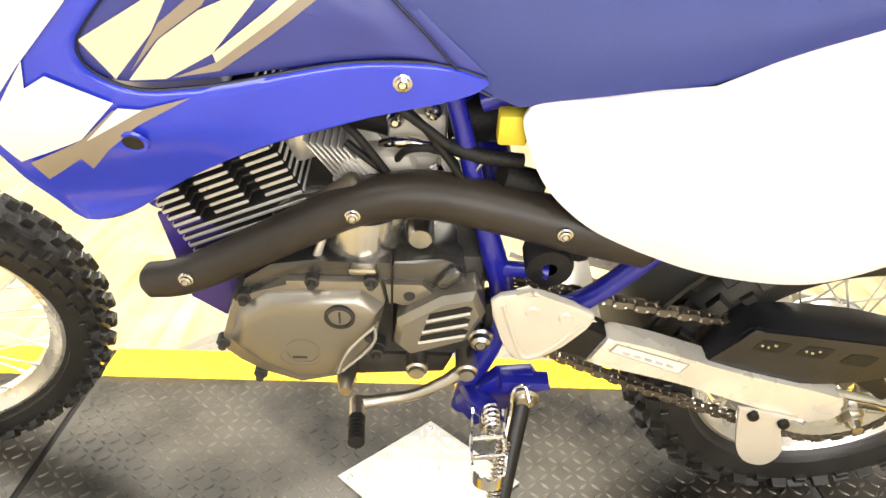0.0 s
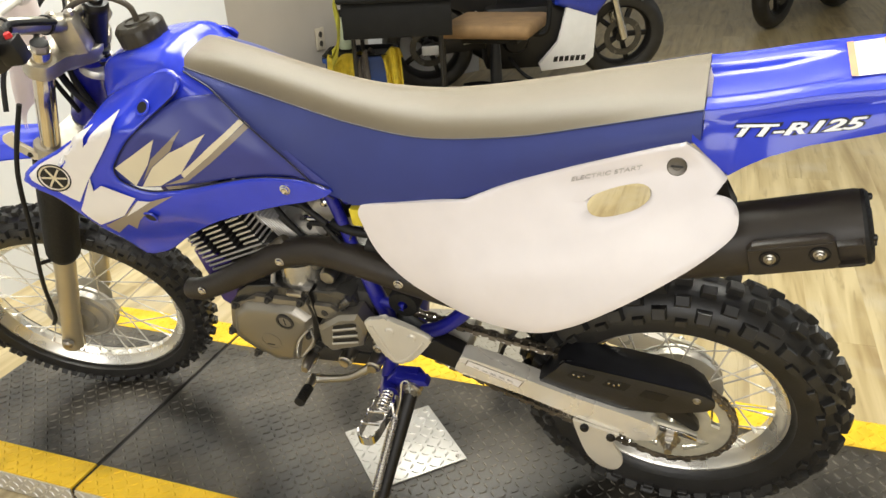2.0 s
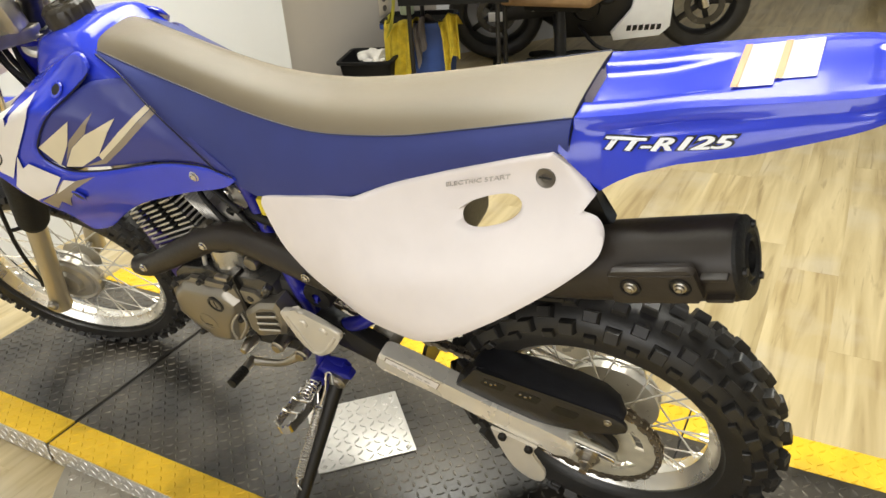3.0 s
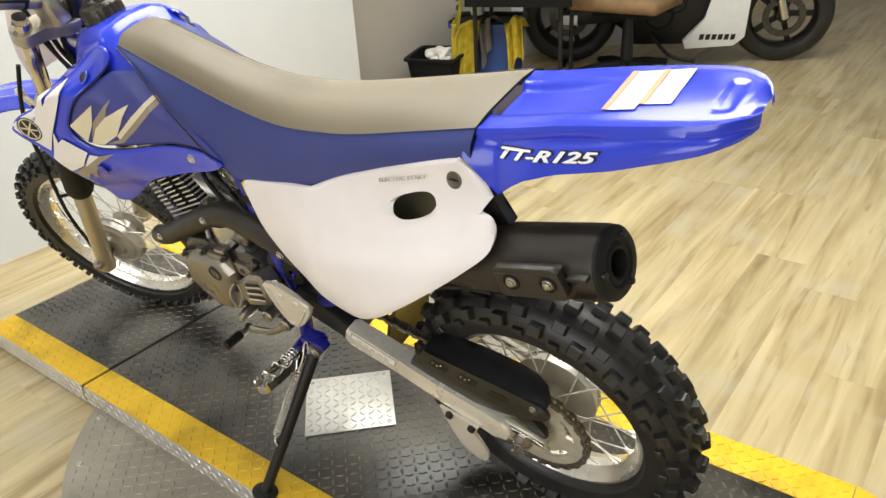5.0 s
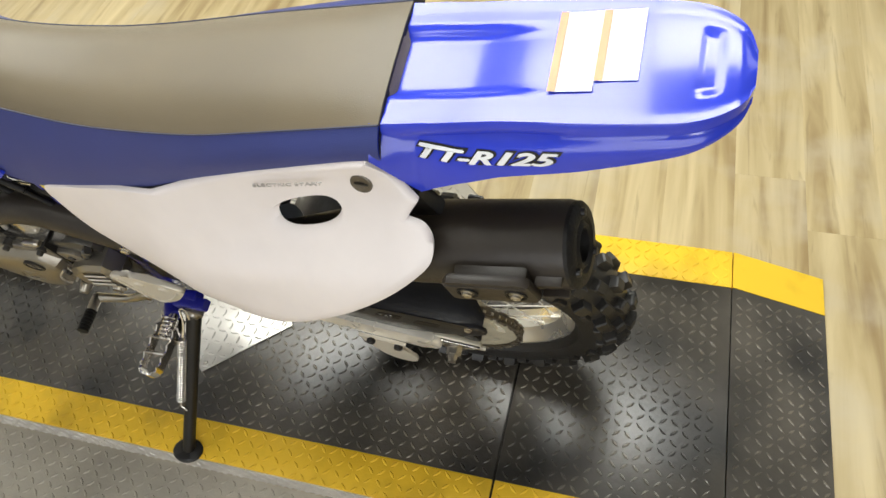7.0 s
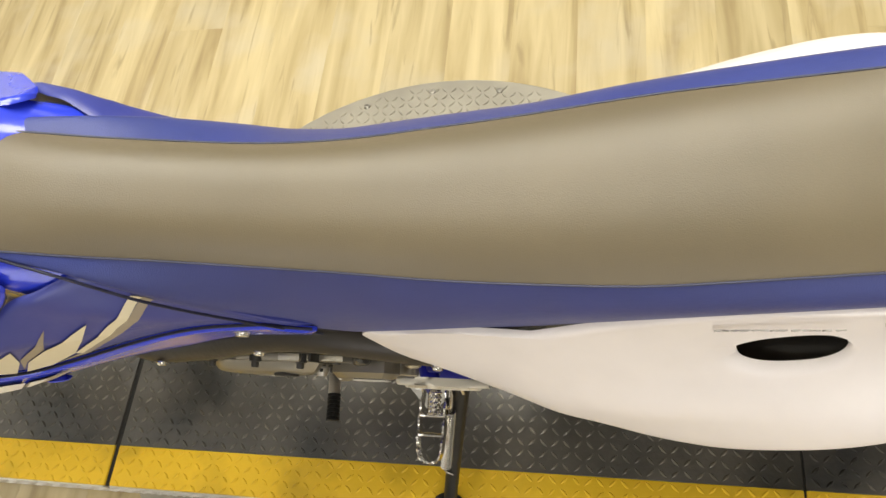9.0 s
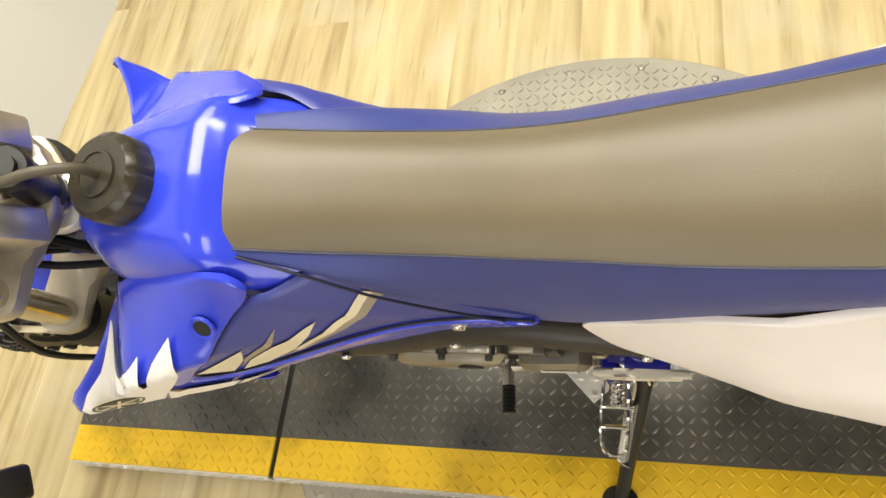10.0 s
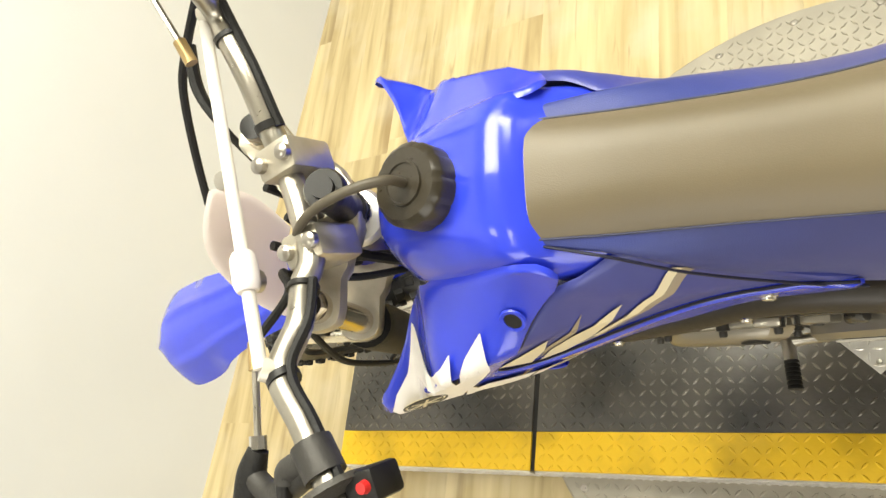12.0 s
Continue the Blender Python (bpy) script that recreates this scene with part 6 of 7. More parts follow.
for s in (-1, 1):
    end, rod = (BAR[3], K0) if s < 0 else (RIGHT[-1], K1)
    part("crossbar_clamp", tube([rod, end], 0.010, 10), M_SILVER, bike, m=STEER)
    y = s * 0.042
    cl = part("bar_clamp", block(mid_x - 0.022, mid_x + 0.022, y - 0.016, y + 0.016, mid_z - 0.045, mid_z + 0.014, 0.005), M_CLAMP, bike, "cast handlebar clamp", m=STEER)
    for dx in (-0.015, 0.015):
        part("clamp_bolt", moved(lathe([(0, 0.008), (0.005, 0.008), (0.0075, 0.006), (0.0075, 0.0)], 12, "z"), Matrix.Translation((mid_x + dx, y, mid_z + 0.014))), M_STEEL, cl)
    dirg = (g1 - g0).normalized()
    mir = Matrix.Identity(4) if s < 0 else Matrix.Diagonal((1, -1, 1, 1))
    out_m = mir if s < 0 else Matrix.Translation((0.022, 0.055, 0)) @ mir
    L = (g1 - g0).length
    marks = [(0.0, 0.033), (0.005, 0.034), (0.0065, 0.030), (0.008, 0.0172)]
    for k in range(9):
        d0 = 0.010 + (L - 0.02) * k / 9
        d1 = 0.010 + (L - 0.02) * (k + 0.7) / 9
        marks += [(d0 - 0.001, 0.0162), (d0, 0.0168), (d1, 0.0168), (d1 + 0.001, 0.0162)]
    marks += [(L - 0.007, 0.0155), (L - 0.006, 0.0195), (L + 0.002, 0.0190)]
    b = tube([g0 + dirg * d for d, q in marks], [q for d, q in marks], 20, steps=1)
    part("hand_grip", moved(b, mir), M_GRIP, bike, "ribbed dark rubber hand grip", m=STEER)
    pc = g0 - dirg * 0.026
    b = tube([pc - dirg * 0.014, pc + dirg * 0.014], 0.0165, 16)
    fwd = Vector((-1, 0, -0.12))
    merge(b, tube([pc, pc + fwd * 0.035, pc + fwd * 0.045 + dirg * 0.01], [0.011, 0.010, 0.009], 12))
    part("lever_perch", moved(b, mir), M_ENGDARK, bike, "dark lever perch with rubber boot", m=STEER)
    lv = [pc + fwd * 0.042, pc + fwd * 0.058 + dirg * 0.03, pc + fwd * 0.066 + dirg * 0.08, pc + fwd * 0.060 + dirg * 0.135, pc + fwd * 0.062 + dirg * 0.152]
    part("lever", moved(tube(lv, [0.007, 0.006, 0.0055, 0.006, 0.008], 10, squash=1.0), mir), M_BLACK, bike, "black hand lever", m=STEER)
    ends = [UN @ (Vector(q) + Vector((0.007, -0.014, 0.004))) for q in ((-0.240, -0.236, 0.985), (-0.284, -0.243, 0.980), (-0.276, -0.222, 0.980), (-0.268, -0.202, 0.980), (-0.271, -0.165, 0.979), (-0.274, -0.136, 0.978), (-0.278, -0.112, 0.976))]
    part("perch_arm", moved(tube([pc, ends[0], ends[2]], [0.012, 0.011, 0.010], 12), out_m), M_ENGDARK, bike, m=STEER)
    part("cable_boot", moved(tube(ends[1:4], [0.010, 0.0125, 0.009], 14), out_m), M_RUBBER, bike, "black rubber cable boot", m=STEER)
    part("cable_adjuster", moved(tube([ends[3], ends[3].lerp(ends[4], 0.3)], 0.0075, 8), out_m), M_CHROME, bike, m=STEER)
    part("bare_cable", moved(tube([ends[3], ends[5]], 0.0032, 8), out_m), M_STEEL, bike, m=STEER)
    part("cable_ferrule", moved(tube([ends[5], ends[6]], 0.0062, 10), out_m), material("brass_ferrule", (0.42, 0.30, 0.14), 0.4, metal=0.7) if s < 0 else bpy.data.materials["brass_ferrule"], bike, m=STEER)
    path = [ends[6], Vector((mid_x - 0.030, -0.075, mid_z + 0.012)), Vector((mid_x - 0.058, -0.045, mid_z - 0.02)), Vector((mid_x - 0.075, -0.04, mid_z - 0.06)), Vector((mid_x - 0.07, -0.03, mid_z - 0.16))]
    if s > 0:
        path = [UN @ Vector(q) for q in ((-0.350, 0.225, 0.985), (-0.379, 0.172, 0.975), (-0.411, 0.140, 0.950), (-0.440, 0.064, 0.90), (-0.462, 0.004, 0.85), (-0.465, -0.03, 0.79))]
        part("control_cable", tube([UN @ Vector(q) for q in ((-0.372, 0.180, 0.975), (-0.37, 0.135, 0.965), (-0.345, 0.09, 0.95), (-0.33, 0.05, 0.90))], [0.006, 0.0065, 0.0042, 0.0042], 8), M_RUBBER, bike, "black control cable", m=STEER)
    part("control_cable", moved(tube(path, 0.0048 if s > 0 else 0.0042, 8), mir if s < 0 else Matrix.Identity(4)), M_RUBBER, bike, "black control cable", m=STEER)
    for a, e in ((BAR[3], BAR[4]), (BAR[1], BAR[2])) if s < 0 else ((RIGHT[1], RIGHT[2]), (RIGHT[3], RIGHT[4])):
        part("cable_tie", tube([a.lerp(e, 0.05), a.lerp(e, 0.18)], 0.0142, 14), M_BLACK, bike, m=STEER)
p0 = UN @ Vector((-0.116, -0.233, 1.012))
STACK = [(0, 0.128), (0.010, 0.128), (0.0105, 0.122), (0.0170, 0.122), (0.0190, 0.118), (0.0190, 0.108), (0.0175, 0.106), (0.0165, 0.060), (0.0160, 0.044), (0.0190, 0.042), (0.0190, 0.036), (0.0150, 0.034), (0.0150, 0.010), (0, 0.010)]
IGN = Matrix.Translation((-0.246, 0.0, 0.866)) @ Matrix.Rotation(RAKE, 4, "Y")
stack = part("ignition_switch", lathe(STACK, 28, "z"), M_BLACK, bike, "black ignition switch with stepped collars", m=IGN)
part("switch_ring", lathe([(0.0165, 0.030), (0.0205, 0.030), (0.0205, 0.024), (0.0165, 0.024)], 24, "z", closed_profile=True), M_CHROME, stack)
part("dust_cap", lathe([(0.012, 0.012), (0.027, 0.009), (0.0305, 0.004), (0.0305, -0.002), (0.026, -0.004), (0.012, -0.004)], 32, "z", closed_profile=True), M_PLATE, bike, "bright steel dust cap on the steering head", m=IGN)
for s in (-1, 1):
    run = [Vector((p.x + 0.0135, p.y, p.z + 0.003)) for p in (BAR[1:6] if s < 0 else RIGHT[1:])]
    part("switch_wire", tube(run + [run[-1] + (run[-1] - run[-2]) * 0.2], 0.0045, 8), M_RUBBER, bike, "black wire strapped along the handlebar", m=STEER)
for k, (x0, y0, z0, x1, y1, z1, rr) in enumerate(((-0.30, -0.03, 0.93, -0.25, -0.02, 0.76, 0.005), (-0.31, 0.03, 0.93, -0.255, 0.03, 0.74, 0.005), (-0.29, 0.0, 0.92, -0.24, -0.035, 0.77, 0.006), (-0.275, -0.055, 0.90, -0.215, -0.04, 0.78, 0.004))):
    part("wiring_loom", tube([(x0, y0, z0), ((x0 + x1) / 2 - 0.012, (y0 + y1) / 2 - 0.01, (z0 + z1) / 2 + 0.01), (x1, y1, z1)], rr, 8), M_RUBBER, bike)
part("stop_switch", block(p0.x - 0.014, p0.x + 0.014, p0.y - 0.012, p0.y + 0.012, p0.z - 0.016, p0.z + 0.018, 0.004), M_BLACK, bike, m=STEER)
part("switch_button", moved(lathe([(0, 0.006), (0.004, 0.0055), (0.005, 0.0)], 12, "z"), Matrix.Translation((p0.x + 0.006, p0.y, p0.z + 0.018))), material("red_plastic", (0.6, 0.02, 0.02), 0.4), bike, "red stop button", m=STEER)
part("front_brake_cable", tube([on_axis(0.62, -0.075, -0.09), on_axis(0.50, -0.080, -0.118), on_axis(0.34, -0.070, -0.122), on_axis(0.20, -0.068, -0.115), on_axis(0.06, -0.066, -0.090), on_axis(-0.005, -0.080, -0.07)], 0.0042, 8), M_RUBBER, bike, "black cable to the front wheel", m=STEER)
part("cable_guide", tube([on_axis(0.26, -0.05, -0.10), on_axis(0.26, -0.07, -0.118)], 0.004, 8), M_BLACK, bike, m=STEER)
part("plate_clip", tube([K0.lerp(K1, 0.19), K0.lerp(K1, 0.21), K0.lerp(K1, 0.27), K0.lerp(K1, 0.29)], [0.009, 0.0115, 0.0115, 0.009], 14), M_WHITE, bike, "white plastic plate clip on the crossbar", m=STEER)
CLIP = [(-0.392, 0.790), (-0.386, 0.800), (-0.367, 0.807), (-0.360, 0.800), (-0.364, 0.786), (-0.338, 0.772), (-0.322, 0.768), (-0.322, 0.760), (-0.344, 0.756), (-0.384, 0.780)]
clip = part("plate_bracket", prism(CLIP, -0.117, -0.110, 0.002), M_CREAM, bike, "pale plastic plate bracket on the fork")
part("bracket_bolt", moved(bolt_mesh(0.004), Matrix.Translation((-0.346, -0.117, 0.767))), M_BLACK, clip)
# number plate
b = bmesh.new()
rows = []
for i in range(9):
    t = i / 8
    dd = 0.53 + 0.20 * t
    w = 0.050 + 0.018 * math.sin(math.pi * t)
    rows.append([on_axis(dd, -0.088 - 0.018 * math.cos(math.pi / 2 * s) - 0.01 * t, s * w) for s in [-1 + k / 5 for k in range(11)]])
loft(rows, b, closed=False)
loft([[p + Vector((0.004, 0, 0)) for p in r] for r in rows], b, closed=False)
part("number_plate", b, M_THINWHITE, bike, "blank white front number plate", m=STEER)
for y in (-0.05, 0.05):
    part("plate_bolt", moved(lathe([(0, 0.012), (0.009, 0.010), (0.011, 0.0)], 12, "z"), Matrix.Translation(on_axis(0.735, -0.075, y))), M_STEEL, bike, m=STEER)


def front_fender():
    rows = []
    n = 54
    for i in range(n + 1):
        f = -0.05 + 0.502 * (1 - (1 - i / n) ** 2.0)
        z = curve_table([(-0.05, 0.735), (0.10, 0.748), (0.22, 0.742), (0.33, 0.722), (0.42, 0.702), (0.465, 0.682)], f)
        w = curve_table([(-0.05, 0.045), (0.15, 0.051), (0.24, 0.058), (0.30, 0.068), (0.345, 0.075), (0.39, 0.076), (0.425, 0.072), (0.445, 0.063), (0.457, 0.050), (0.465, 0.030)], f)
        if f > 0.385:
            w = 0.076 * max(0.02, 1 - ((f - 0.385) / 0.068) ** 2.3) ** 0.5
        drop = curve_table([(-0.05, 0.015), (0.28, 0.018), (0.335, 0.034), (0.45, 0.026), (0.55, 0.010)], f)
        rows.append([(-0.356 - f, s * w + 0.05 * max(0.0, f), z - drop * abs(s) ** 2.5 + 0.003 * max(0, 1 - abs(s) * 3) + 0.0045 * math.exp(-((abs(s) - 0.52) / 0.10) ** 2) * step((0.45 - f) / 0.08)) for s in [-1 + k / 16 for k in range(33)]])
    b = loft(rows, closed=False)
    loft([[(p[0] + 0.002, p[1] * 0.96, p[2] - 0.004) for p in r] for r in rows], b, closed=False)
    part("front_fender", b, M_BLUE, bike, "glossy blue plastic front fender", m=STEER, smooth=55)


front_fender()

# tank cover skin and decals
COVERS = spline([(-0.146, 0.779), (-0.139, 0.758), (-0.108, 0.742), (-0.034, 0.739), (0.062, 0.746), (0.13, 0.744), (0.176, 0.732), (0.172, 0.742), (0.125, 0.784), (0.067, 0.836), (0.030, 0.860), (0.002, 0.868), (-0.03, 0.868), (-0.078, 0.845), (-0.115, 0.818)], 4, True)


def cover_depth(x, z):
    return shroud_depth(x, z) + 0.006


def right_cover_depth(x, z):
    return right_depth(x, z) + 0.006


for flip in (1, -1):
    part("tank_cover", shell(COVERS, cover_depth if flip > 0 else right_cover_depth, 0.003, 10, (0.0, 0.80), flip=flip), M_BLUE_DULL, bike, "dull blue tank side with graphics", smooth=60)


def decal(outline, depth, mat, rise, parent, flip=1, rings=6):
    pts = []
    for a, b2 in zip(outline, outline[1:] + outline[:1]):
        a, b2 = Vector(a), Vector(b2)
        k = max(1, int((b2 - a).length / 0.012))
        pts += [a + (b2 - a) * i / k for i in range(k)]
    bm = bmesh.new()
    vs = [bm.verts.new((p.x, 0, p.y)) for p in pts]
    f = bm.faces.new(vs)
    bmesh.ops.triangulate(bm, faces=[f], quad_method="BEAUTY", ngon_method="BEAUTY")
    for _ in range(3):
        long = [e for e in bm.edges if e.calc_length() > 0.005]
        if long:
            bmesh.ops.subdivide_edges(bm, edges=long, cuts=1)
            bmesh.ops.triangulate(bm, faces=bm.faces[:])
    for v in bm.verts:
        x, z = v.co.x, v.co.z
        n = Vector((depth(x + 0.002, z) - depth(x - 0.002, z), -0.004, depth(x, z + 0.002) - depth(x, z - 0.002))).normalized()
        p = Vector((x, depth(x, z), z)) + n * rise
        v.co = (p.x, flip * p.y, p.z)
    return part("decal", bm, mat, parent, smooth=60)


DECALS = (
    ([(-0.266, 0.785), (-0.255, 0.793), (-0.236, 0.798), (-0.200, 0.821), (-0.172, 0.839), (-0.152, 0.847), (-0.163, 0.828), (-0.135, 0.848), (-0.109, 0.863), (-0.114, 0.844), (-0.141, 0.813), (-0.182, 0.769), (-0.213, 0.732), (-0.224, 0.742), (-0.238, 0.758), (-0.254, 0.770)], shroud_depth, M_WHITEDECAL, 0.0048),
    ([(-0.178, 0.773), (-0.187, 0.747), (-0.166, 0.759), (-0.124, 0.731), (-0.155, 0.700), (-0.208, 0.680), (-0.219, 0.716)], shroud_depth, M_WHITEDECAL, 0.0034),
    ([(-0.152, 0.698), (-0.122, 0.726), (-0.104, 0.722)], shroud_depth, M_WHITEDECAL, 0.0032),
    ([(-0.203, 0.676), (-0.155, 0.699), (-0.126, 0.724), (-0.104, 0.722), (-0.067, 0.728), (-0.112, 0.707), (-0.140, 0.684), (-0.160, 0.661), (-0.146, 0.690), (-0.200, 0.650)], shroud_depth, M_TAN, 0.0022),
)
DECALS_TANK = (
    ([(-0.139, 0.783), (-0.065, 0.824), (-0.088, 0.784), (-0.120, 0.748)], cover_depth, M_CREAM, 0.0016),
    ([(-0.111, 0.746), (-0.084, 0.778), (-0.052, 0.799), (0.005, 0.820), (-0.047, 0.762), (-0.084, 0.744)], cover_depth, M_CREAM, 0.0020),
    ([(-0.047, 0.762), (0.004, 0.799), (0.053, 0.832), (0.064, 0.830), (0.002, 0.786), (-0.045, 0.754)], cover_depth, M_CREAM, 0.0020),
    ([(-0.108, 0.753), (-0.082, 0.791), (-0.028, 0.831), (-0.049, 0.802), (-0.085, 0.778)], cover_depth, M_TAN, 0.0012),
    ([(-0.08, 0.744), (-0.045, 0.754), (0.064, 0.829), (0.070, 0.823), (-0.002, 0.772), (-0.043, 0.746)], cover_depth, M_TAN, 0.0012),
)
for outline, depth, mat, rise in DECALS + DECALS_TANK:
    decal(outline, depth, mat, rise, bike)
decal([(-0.10, 0.750), (-0.04, 0.772), (0.03, 0.790), (0.05, 0.784), (-0.03, 0.757), (-0.09, 0.740)], right_cover_depth, M_WHITEDECAL, 0.0020, bike, -1)


def round_badge(flip):
    """A dark ring with a cross of bars, on the shroud's white field."""
    cx, cz = -0.229, 0.780
    y = (shroud_depth if flip > 0 else right_depth)(cx, cz) - 0.0052
    tilt = math.atan2(shroud_depth(cx + 0.02, cz) - shroud_depth(cx - 0.02, cz), 0.04)
    m = Matrix.Translation((cx, y, cz)) @ Matrix.Rotation(tilt, 4, "Z")
    if flip < 0:
        m = Matrix.Diagonal((1, -1, 1, 1)) @ m
    m = m @ Matrix.Diagonal((1.1, 1, 1.1, 1))
    b = lathe([(0.0215, 0.0012), (0.0215, 0.0), (0.0, 0.0)], 32)
    ob = part("badge", moved(b, m), M_CREAM, bike, "dark round tank badge", smooth=30)
    b = lathe([(0.0225, 0.0), (0.0225, -0.0008), (0.0205, -0.0008), (0.0205, 0.0)], 32)
    merge(b, lathe([(0.0178, 0.0), (0.0178, -0.0006), (0.0, -0.0006)], 32))
    star = bmesh.new()
    for k in range(3):
        merge(star, block(-0.0165, 0.0165, -0.0011, 0.0, -0.0014, 0.0014), Matrix.Rotation(k * math.pi / 3 + 0.2, 4, "Y"))
    part("badge_bars", moved(star, m), M_CREAM, ob, smooth=0)
    part("badge_emblem", moved(b, m), M_BLACK, ob, smooth=0)


round_badge(1)


def recess(x, z, depth, r, flip, parent):
    """A sunk round hole, the shade on its floor put in as a black disc."""
    b = lathe([(r * 1.5, 0.0005), (r * 1.35, -0.0012), (r, -0.0008), (r * 0.96, 0.002), (r * 0.9, 0.0035), (0, 0.0035)], 24)
    y = depth(x, z) - 0.003
    tilt = Matrix.Rotation(-math.atan((depth(x, z + 0.012) - depth(x, z - 0.012)) / 0.024), 4, "X")
    m = Matrix.Translation((x, y, z)) @ tilt
    if flip < 0:
        m = Matrix.Diagonal((1, -1, 1, 1)) @ m
    part("screw_recess", moved(b, m), M_BLUE, parent)
    b = lathe([(0, 0.0), (r * 0.95, 0.0), (r * 0.95, 0.001)], 20)
    m2 = Matrix.Translation((x, y, z)) @ tilt @ Matrix.Translation((0, -0.0005, 0))
    if flip < 0:
        m2 = Matrix.Diagonal((1, -1, 1, 1)) @ m2
    part("screw_hole", moved(b, m2), M_BLACK, parent)


recess(-0.076, 0.867, shroud_depth, 0.0085, 1, left_shroud)
recess(-0.118, 0.690, shroud_depth, 0.009, 1, left_shroud)
recess(-0.118, 0.690, right_depth, 0.009, -1, right_shroud)
# no groove is cut here; a dark tube stands for its shade
seam = [(p.x, shroud_depth(p.x, p.y) + 0.0040, p.y) for p in resample(SHROUD_IN, 44)]
part("shroud_seam", tube(seam, 0.0016, 6, steps=1), M_GAPSHADE, left_shroud, "dark strip for the shade in the gap round the shroud's inner edge")


# lettering
def lettering(text, at, size, mat, parent, slope=0.0, turn=0.0, shear=0.0, thick=0.0006, squeeze=1.0, bold=0.0):
    cu = bpy.data.curves.new("lettering", "FONT")
    cu.body, cu.size, cu.extrude, cu.shear, cu.offset = text, size, thick, shear, bold
    tmp = bpy.data.objects.new("lettering", cu)
    scene.collection.objects.link(tmp)
    me = bpy.data.meshes.new_from_object(tmp.evaluated_get(bpy.context.evaluated_depsgraph_get()))
    bpy.data.objects.remove(tmp)
    me.materials.append(mat)
    ob = new("lettering", me)
    ob.parent = parent
    ob.matrix_basis = Matrix.Translation(at) @ Matrix.Rotation(turn, 4, "Z") @ Matrix.Rotation(-slope, 4, "Y") @ Matrix.Rotation(radians(90), 4, "X") @ Matrix.Diagonal((squeeze, 1, 1, 1))
    return ob


def on_fender(word, rise):
    """Lays a word on the fender's flank."""
    bm = bmesh.new()
    bm.from_mesh(word.data)
    bmesh.ops.triangulate(bm, faces=bm.faces[:])
    for _ in range(3):
        bmesh.ops.subdivide_edges(bm, edges=[e for e in bm.edges if e.calc_length() > 0.004], cuts=1)
        bmesh.ops.triangulate(bm, faces=bm.faces[:])
    inv = word.matrix_basis.inverted()
    for v in bm.verts:
        p = word.matrix_basis @ v.co
        p.y = fender_side(p.x, p.z) - rise
        v.co = inv @ p
    bm.to_mesh(word.data)
    bm.free()


for mat, bold, rise, dx in ((M_BLACK, 0.0013, 0.0012, 0.0006), (M_PRINT, 0.0002, 0.0020, -0.0008), (M_PRINT, 0.0002, 0.0023, 0.0008)):
    on_fender(lettering("TT-R125", (0.7155 + dx, 0, 0.8364), 0.0142, mat, bike, math.atan2(0.0255, 0.136), 0.0, 0.40, 0.0, squeeze=2.60, bold=bold), rise)
lettering("ELECTRIC START", (0.533, panel_depth(0.533, 0.772) - 0.0022, 0.774), 0.0082, M_FAINT, bike, math.atan2(0.030, 0.102), 0.0, 0.35, squeeze=1.47)

# fender label
LABEL = material("label_paper", (0.66, 0.64, 0.63), 0.3, vary=0.02)
ORANGE = material("label_orange", (0.62, 0.33, 0.16), 0.45)


def fender_label():
    z = lambda x: curve_table(F_TOP, x) + 0.0014
    ob = new("warning_label")
    ob.parent = bike
    ob["label"] = "white and orange warning label"
    for x0, x1, y0, y1 in ((0.840, 0.874, -0.024, 0.060), (0.878, 0.910, -0.014, 0.060)):
        b = loft([[(x, y, z(x) - 0.0005 + dz) for y in (y0, (y0 + y1) / 2, y1)] for x, dz in ((x0, 0), ((x0 + x1) / 2, 0), (x1, 0))], closed=False)
        part("paper", b, LABEL, ob, smooth=0)
        part("edge", loft([[(x, y, z(x) + 0.0003) for y in (y0, y1)] for x in (x0 - 0.004, x0 + 0.003)], closed=False), ORANGE, ob, smooth=0)


fender_label()
for k in range(5):
    part("fender_vent", block(0.688, 0.703, -0.030 + 0.022 * k, -0.020 + 0.022 * k, 0.836, 0.8525, 0.002), M_BLACK, bike)


# ---- showroom things behind ----
def rolled_frame(ox, oy, ux, uy):
    """A frame on the floor with its x along (ux, uy)."""
    a = math.atan2(uy, ux)
    return Matrix.Translation((ox, oy, FLOOR)) @ Matrix.Rotation(a, 4, "Z")


M_BLACKPLASTIC = material("black_plastic", (0.007, 0.007, 0.007), 0.65, vary=0.15, spec=0.2)
M_BLUEBIN = material("blue_bin_plastic", (0.02, 0.06, 0.24), 0.5, vary=0.1)
M_CLOTH = material("yellow_cloth", (0.55, 0.42, 0.03), 0.9, vary=0.25, scale=25, bump=0.5, fine=400)
M_RAG = material("white_rag", (0.6, 0.57, 0.52), 0.9, vary=0.2, bump=0.5)
M_TANSEAT = material("tan_upholstery", (0.22, 0.135, 0.062), 0.8, vary=0.15, bump=0.4, fine=500)
M_WHITEPAINT = material("white_fairing", (0.8, 0.8, 0.8), 0.25, vary=0.03, coat=0.5)
M_BLUEPAINT = material("blue_fairing", (0.02, 0.04, 0.35), 0.25, coat=0.5)
M_SHELF = material("white_laminate", (0.8, 0.8, 0.79), 0.45, vary=0.03)
M_DARKBLUE = material("dark_blue_alloy", (0.014, 0.015, 0.019), 0.4, metal=0.3)


